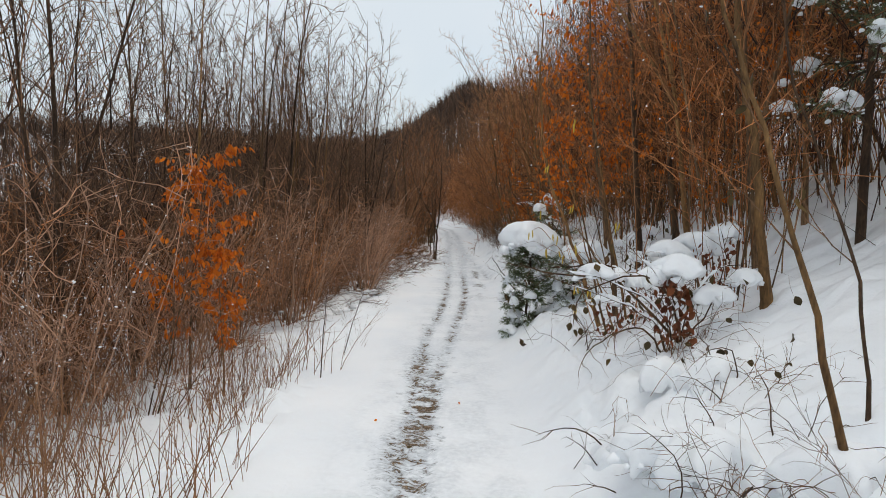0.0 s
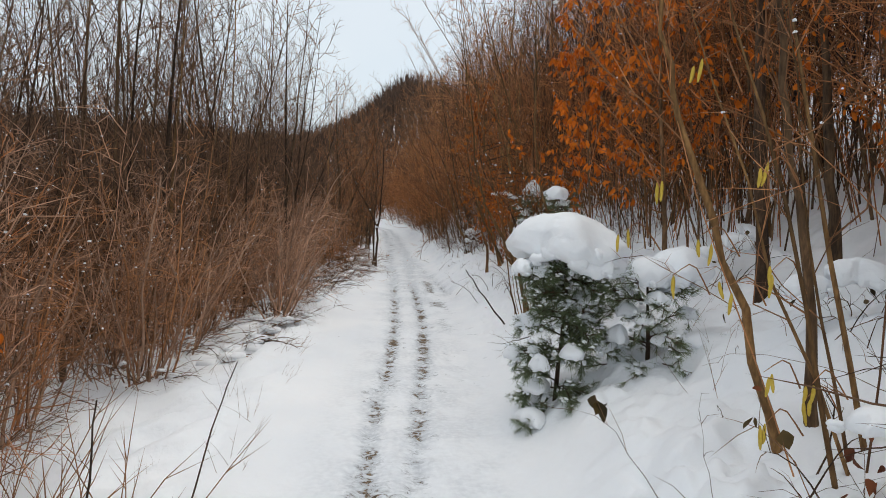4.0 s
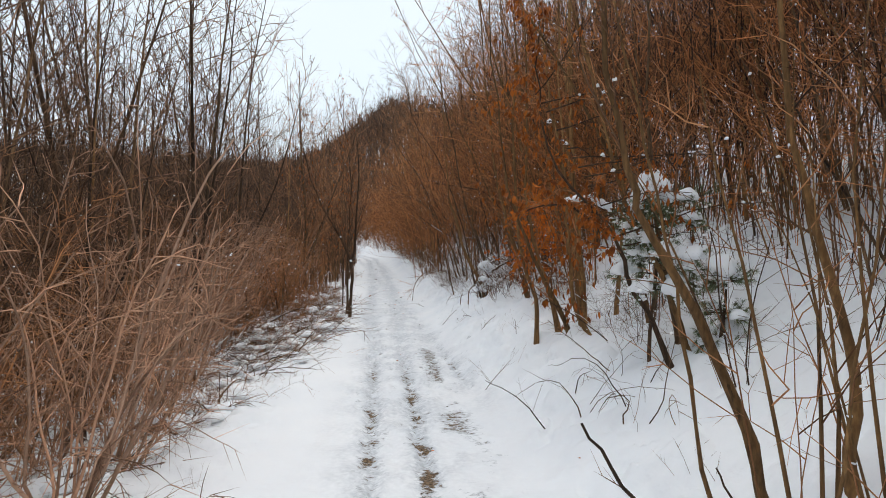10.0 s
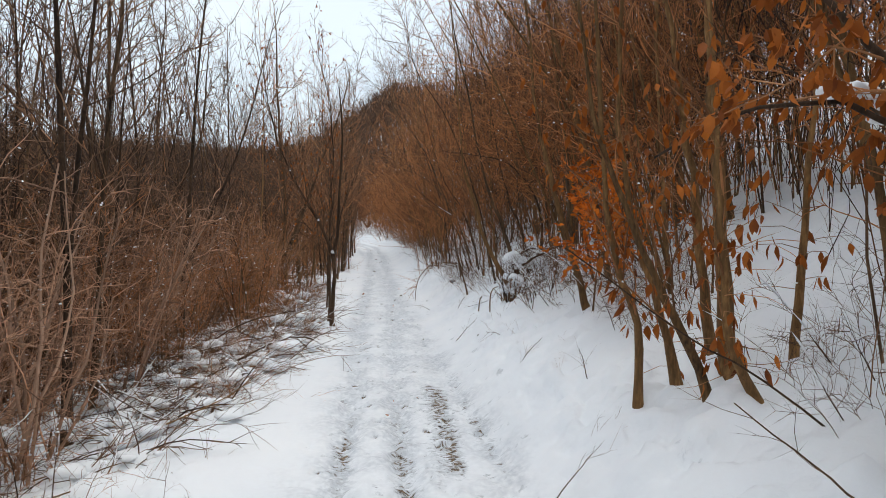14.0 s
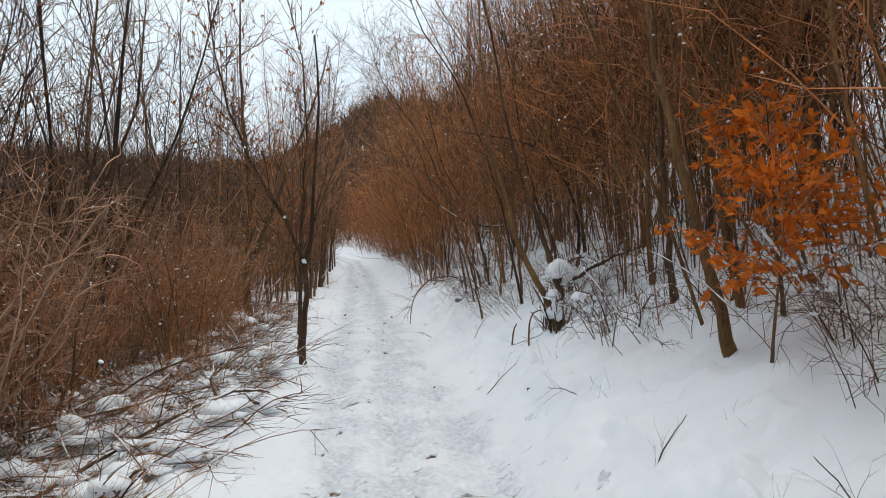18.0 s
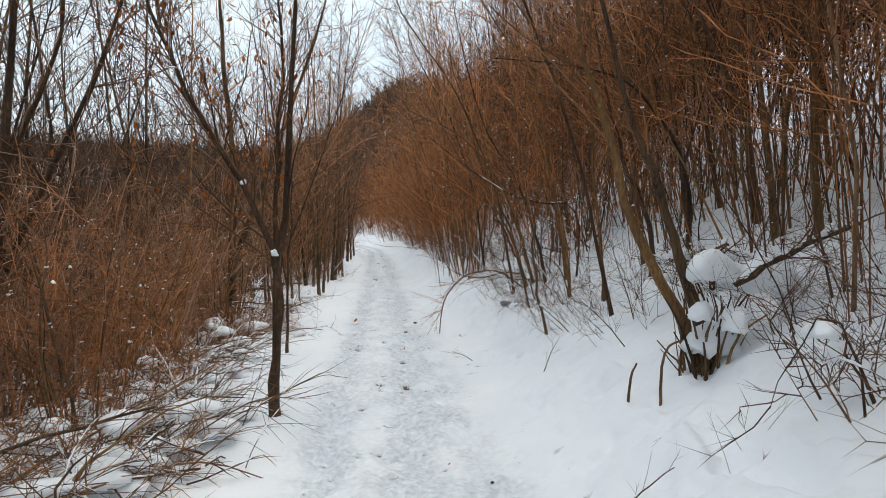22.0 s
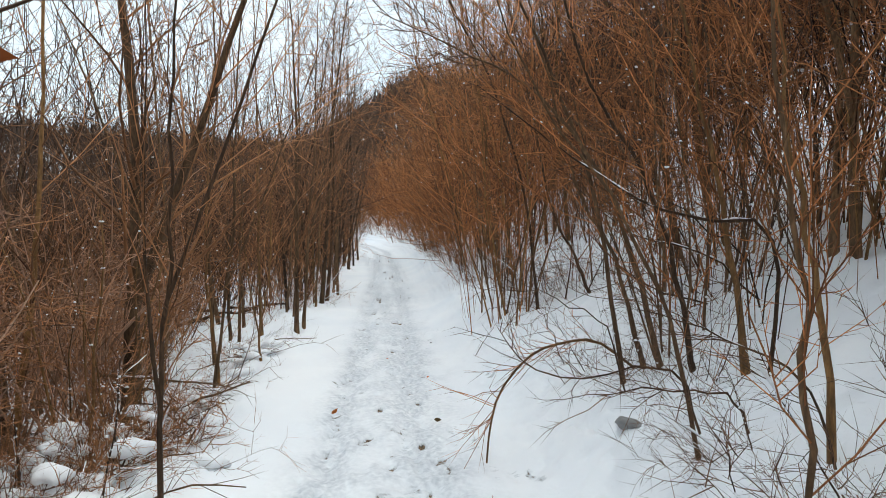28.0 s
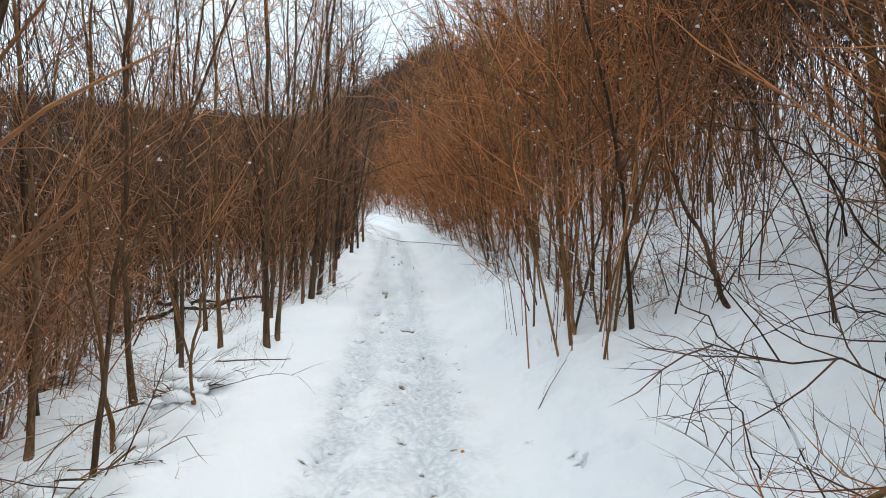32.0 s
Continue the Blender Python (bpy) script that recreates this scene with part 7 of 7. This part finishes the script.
G_T = "slender bare trees"
SLENDER = [tree("slender_tree", "tall slender leafless tree with upswept twigs", 300 + i, 7.8, 0.044, 27, 4, (M_BARK, M_BARK_DARK)[i % 2], M_TWIG_GREY, G_T, lean=(rs.normal(0, 0.05), rs.normal(0, 0.05)), crown=0.2, fork=i % 2, up=0.045, wob=0.035, snow_n=1, sub=2, twig_r=0.0056, spread=0.75, branch_len=0.27) for i in range(6)]
spots = spots_in(rs, 22, 5, 12, -10, -4.2, 0.6) + spots_in(rs, 104, 12, 32, -10, -3.0, 0.45, bias=0.8) + spots_in(rs, 52, 32, 62, -11, -2.0, 0.6, bias=0.7) + spots_in(rs, 16, 37, 66, -3.2, -1.7, 0.7) + spots_in(rs, 16, 35, 62, -1.9, -1.2, 0.7)
spread_copies(SLENDER, rs, spots, (0.7, 1.25), tilt=2.5)
SLENDER_R = [tree("leaning_tree", "tall slender leafless tree on the bank", 330 + i, 8.4, 0.034, 26, 4, (M_BARK, M_BARK_OCHRE)[i % 2], M_TWIG_BROWN, G_T, lean=(-0.13, 0), crown=0.2, fork=1 + i % 2, up=0.04, wob=0.05, snow_n=1, sub=2, twig_r=0.005, spread=0.8, branch_len=0.27) for i in range(4)]
spots = spots_in(rs, 92, 6, 62, 2.7, 8, 0.7, bias=1.3) + spots_in(rs, 46, 18, 56, 2.3, 4.6, 0.7)
spread_copies(SLENDER_R, rs, spots, (0.75, 1.25), face=0, tilt=2.5)

# dry stalks and seedlings that stand out of the snow
STALK = [stalks("dry_stalks", "clump of dry golden-brown stalks in the snow", 360 + i, 27, 0.85, M_STALK, "dry stalks") for i in range(4)]
spots = spots_in(rs, 46, 1.0, 8.5, -4.5, -1.35, 0.28, bias=0.8)
spread_copies(STALK, rs, spots, (0.7, 1.3))
SPRIG = [stalks("bare_sprig", "few thin bare twigs poking out of the snow", 380 + i, 6, 0.36, M_TWIG_GREY, "bare sprigs", radius=0.15, r=0.0014, lean=0.45) for i in range(4)]
spots = spots_in(rs, 30, 1.5, 36, 1.5, 3.4, 0.3) + spots_in(rs, 34, 8, 36, -2.2, -1.1, 0.3)
spread_copies(SPRIG, rs, spots, (0.6, 1.5))


# ---------------------------------------------------------------- the dense growth behind
def undergrowth(name, label, seed, n, y0, y1, u0, u1, low, high, length, r, material, lean=0.0, wild=0.35, bias=1.0):
    """Countless fine bare shoots that fill the thicket behind the single shrubs."""
    rng = np.random.default_rng(seed)
    y = rng.uniform(y0, y1, n)
    u = u0 + (u1 - u0) * rng.uniform(0, 1, n) ** bias
    x = track(y) + u
    clump = fbm(x * 0.8, y * 0.8, seed, 2)
    z = land(x, y) + low + (high - low) * rng.uniform(0, 1, n) ** 1.3 * (0.5 + clump)
    d = np.stack([rng.normal(lean, wild, n), rng.normal(0, wild, n), np.abs(rng.normal(1, 0.25, n)) + 0.1], -1)
    d /= np.linalg.norm(d, axis=1)[:, None]
    ln = length * rng.uniform(0.5, 1.4, n)
    st = np.stack([x, y, z], -1)
    bow = rng.normal(0, 0.07, (n, 3)) * ln[:, None]
    mid, en = st + d * ln[:, None] * 0.5 + bow, st + d * ln[:, None]
    w = r * rng.uniform(0.6, 1.5, n)[:, None]
    e1, e2, e3 = np.array([1.0, 0, 0]), np.array([-0.5, 0.87, 0]), np.array([-0.5, -0.87, 0])
    v = np.stack([st + e1 * w, st + e2 * w, st + e3 * w, mid + e1 * w * 0.7, mid + e2 * w * 0.7, mid + e3 * w * 0.7, en], 1).reshape(-1, 3)
    o = (np.arange(n) * 7)[:, None]
    acc = Acc()
    acc.v, acc.n = [v], len(v)
    acc.f = [np.concatenate([o + np.array(q) for q in ((0, 1, 4, 3), (1, 2, 5, 4), (2, 0, 3, 5))]), np.concatenate([o + np.array(q) for q in ((3, 4, 6), (4, 5, 6), (5, 3, 6))])]
    return tagged(new(name, acc.mesh(name, material)), label, "undergrowth", kind="stuff")


# darkened tan shoots: painted shade behind the lighter bushes
undergrowth("undergrowth_below", "dense brown undergrowth of bare shoots below the path", 901, 20000, -8, 40, -9.0, -3.7, 0.1, 2.3, 0.85, 0.0065, M_UNDER_TAN_SHADED, 0.1, 0.75)
# the nearly black shoots paint the shaded gaps between the shrubs
undergrowth("undergrowth_below_far", "dense brown undergrowth further along below the path", 902, 9000, 36, 90, -14, -1.8, -0.1, 2.6, 1.4, 0.011, M_UNDER_SHADED, 0.1)
undergrowth("undergrowth_bank", "dense red-brown undergrowth of bare shoots on the bank", 903, 17000, -8, 40, 3.6, 9.5, 1.1, 4.2, 1.0, 0.0068, M_UNDER_SHADED, -0.12, 0.5)
undergrowth("undergrowth_bank_far", "dense red-brown undergrowth further along the bank", 904, 9000, 36, 90, 2.2, 14, -0.1, 4.2, 1.5, 0.011, M_UNDER_SHADED, -0.12)
undergrowth("low_growth_bank", "thin bare shoots standing close in the snow of the bank", 907, 6500, 2, 40, 3.5, 8.0, -0.05, 1.5, 0.9, 0.0042, M_UNDER_SHADED, -0.1, 0.28, 0.8)
# same darkened tan, with the thicket's shade in its colour
undergrowth("low_growth_below", "fine brown shoots standing close in the snow below the path", 908, 8500, 1.5, 40, -7.5, -3.8, -0.05, 1.0, 0.6, 0.0035, M_UNDER_TAN_SHADED, 0.05, 0.8, 0.8)
undergrowth("tall_growth_bank", "tall thin bare shoots rising over the thicket on the bank", 906, 25000, 5, 60, 2.8, 10, 2.2, 7.4, 1.1, 0.0065, M_UNDER_SHADED, -0.1, 0.45)
undergrowth("growth_in_hollow", "brown bare growth filling the hollow below the path", 909, 15000, -10, 130, -52, -12, -0.2, 3.2, 2.4, 0.03, M_UNDER_SHADED, 0.0, 0.4)
undergrowth("tall_growth_below", "tall thin bare shoots behind the thicket below the path", 905, 15000, -8, 60, -14, -4.0, 1.2, 7.6, 1.4, 0.0075, M_FAR_TWIG, 0.0, 0.42)


# ---------------------------------------------------------------- far woods
def far_woods():
    """The bare woods on the hills far around, countless stems and sprays."""
    rng = np.random.default_rng(5)
    n = 16000
    r = 45 + 190 * rng.uniform(0, 1, n) ** 0.75
    a = np.where(rng.uniform(0, 1, n) < 0.5, rng.uniform(-1.2, 1.2, n), rng.normal(-0.12, 0.4, n))
    x, y = r * np.sin(a), 20 + r * np.cos(a)
    keep = (np.abs(x - track(y)) > 3.5) | (y > 80)
    x, y = x[keep], y[keep]
    z = land(x, y)
    n = len(x)
    h = rng.uniform(4, 9, n) * (0.7 + 0.6 * fbm(x * 0.05, y * 0.05, 33))
    base = np.stack([x, y, z - 0.3], -1)
    V, F = [], []
    k = 6
    for j in range(k):
        if j == 0:
            st, en, wd = base, base + np.stack([rng.normal(0, 0.6, n), rng.normal(0, 0.6, n), h], -1), 0.13
        else:
            f = rng.uniform(0.0, 0.7, n)[:, None]
            st = base + np.stack([np.zeros(n), np.zeros(n), h], -1) * f
            en = st + np.stack([rng.normal(0, 1.3, n), rng.normal(0, 1.3, n), rng.uniform(0.1, 0.4, n) * h], -1)
            wd = 0.12
        dx, dy = np.array([1.0, 0, 0]) * wd, np.array([0, 1.0, 0]) * wd
        V.append(np.stack([st - dx, st + dx, st + dy, en], 1).reshape(-1, 3))
        o = np.arange(n) * 4 + j * n * 4
        F += [np.stack([o, o + 1, o + 3], -1), np.stack([o + 1, o + 2, o + 3], -1), np.stack([o + 2, o, o + 3], -1)]
    acc = Acc()
    acc.v, acc.n, acc.f = V, n * 4 * k, F
    return tagged(new("far_woods", acc.mesh("far_woods", M_FAR_TWIG)), "bare grey-brown woods on the hills far around", "woods", kind="stuff")


far_woods()
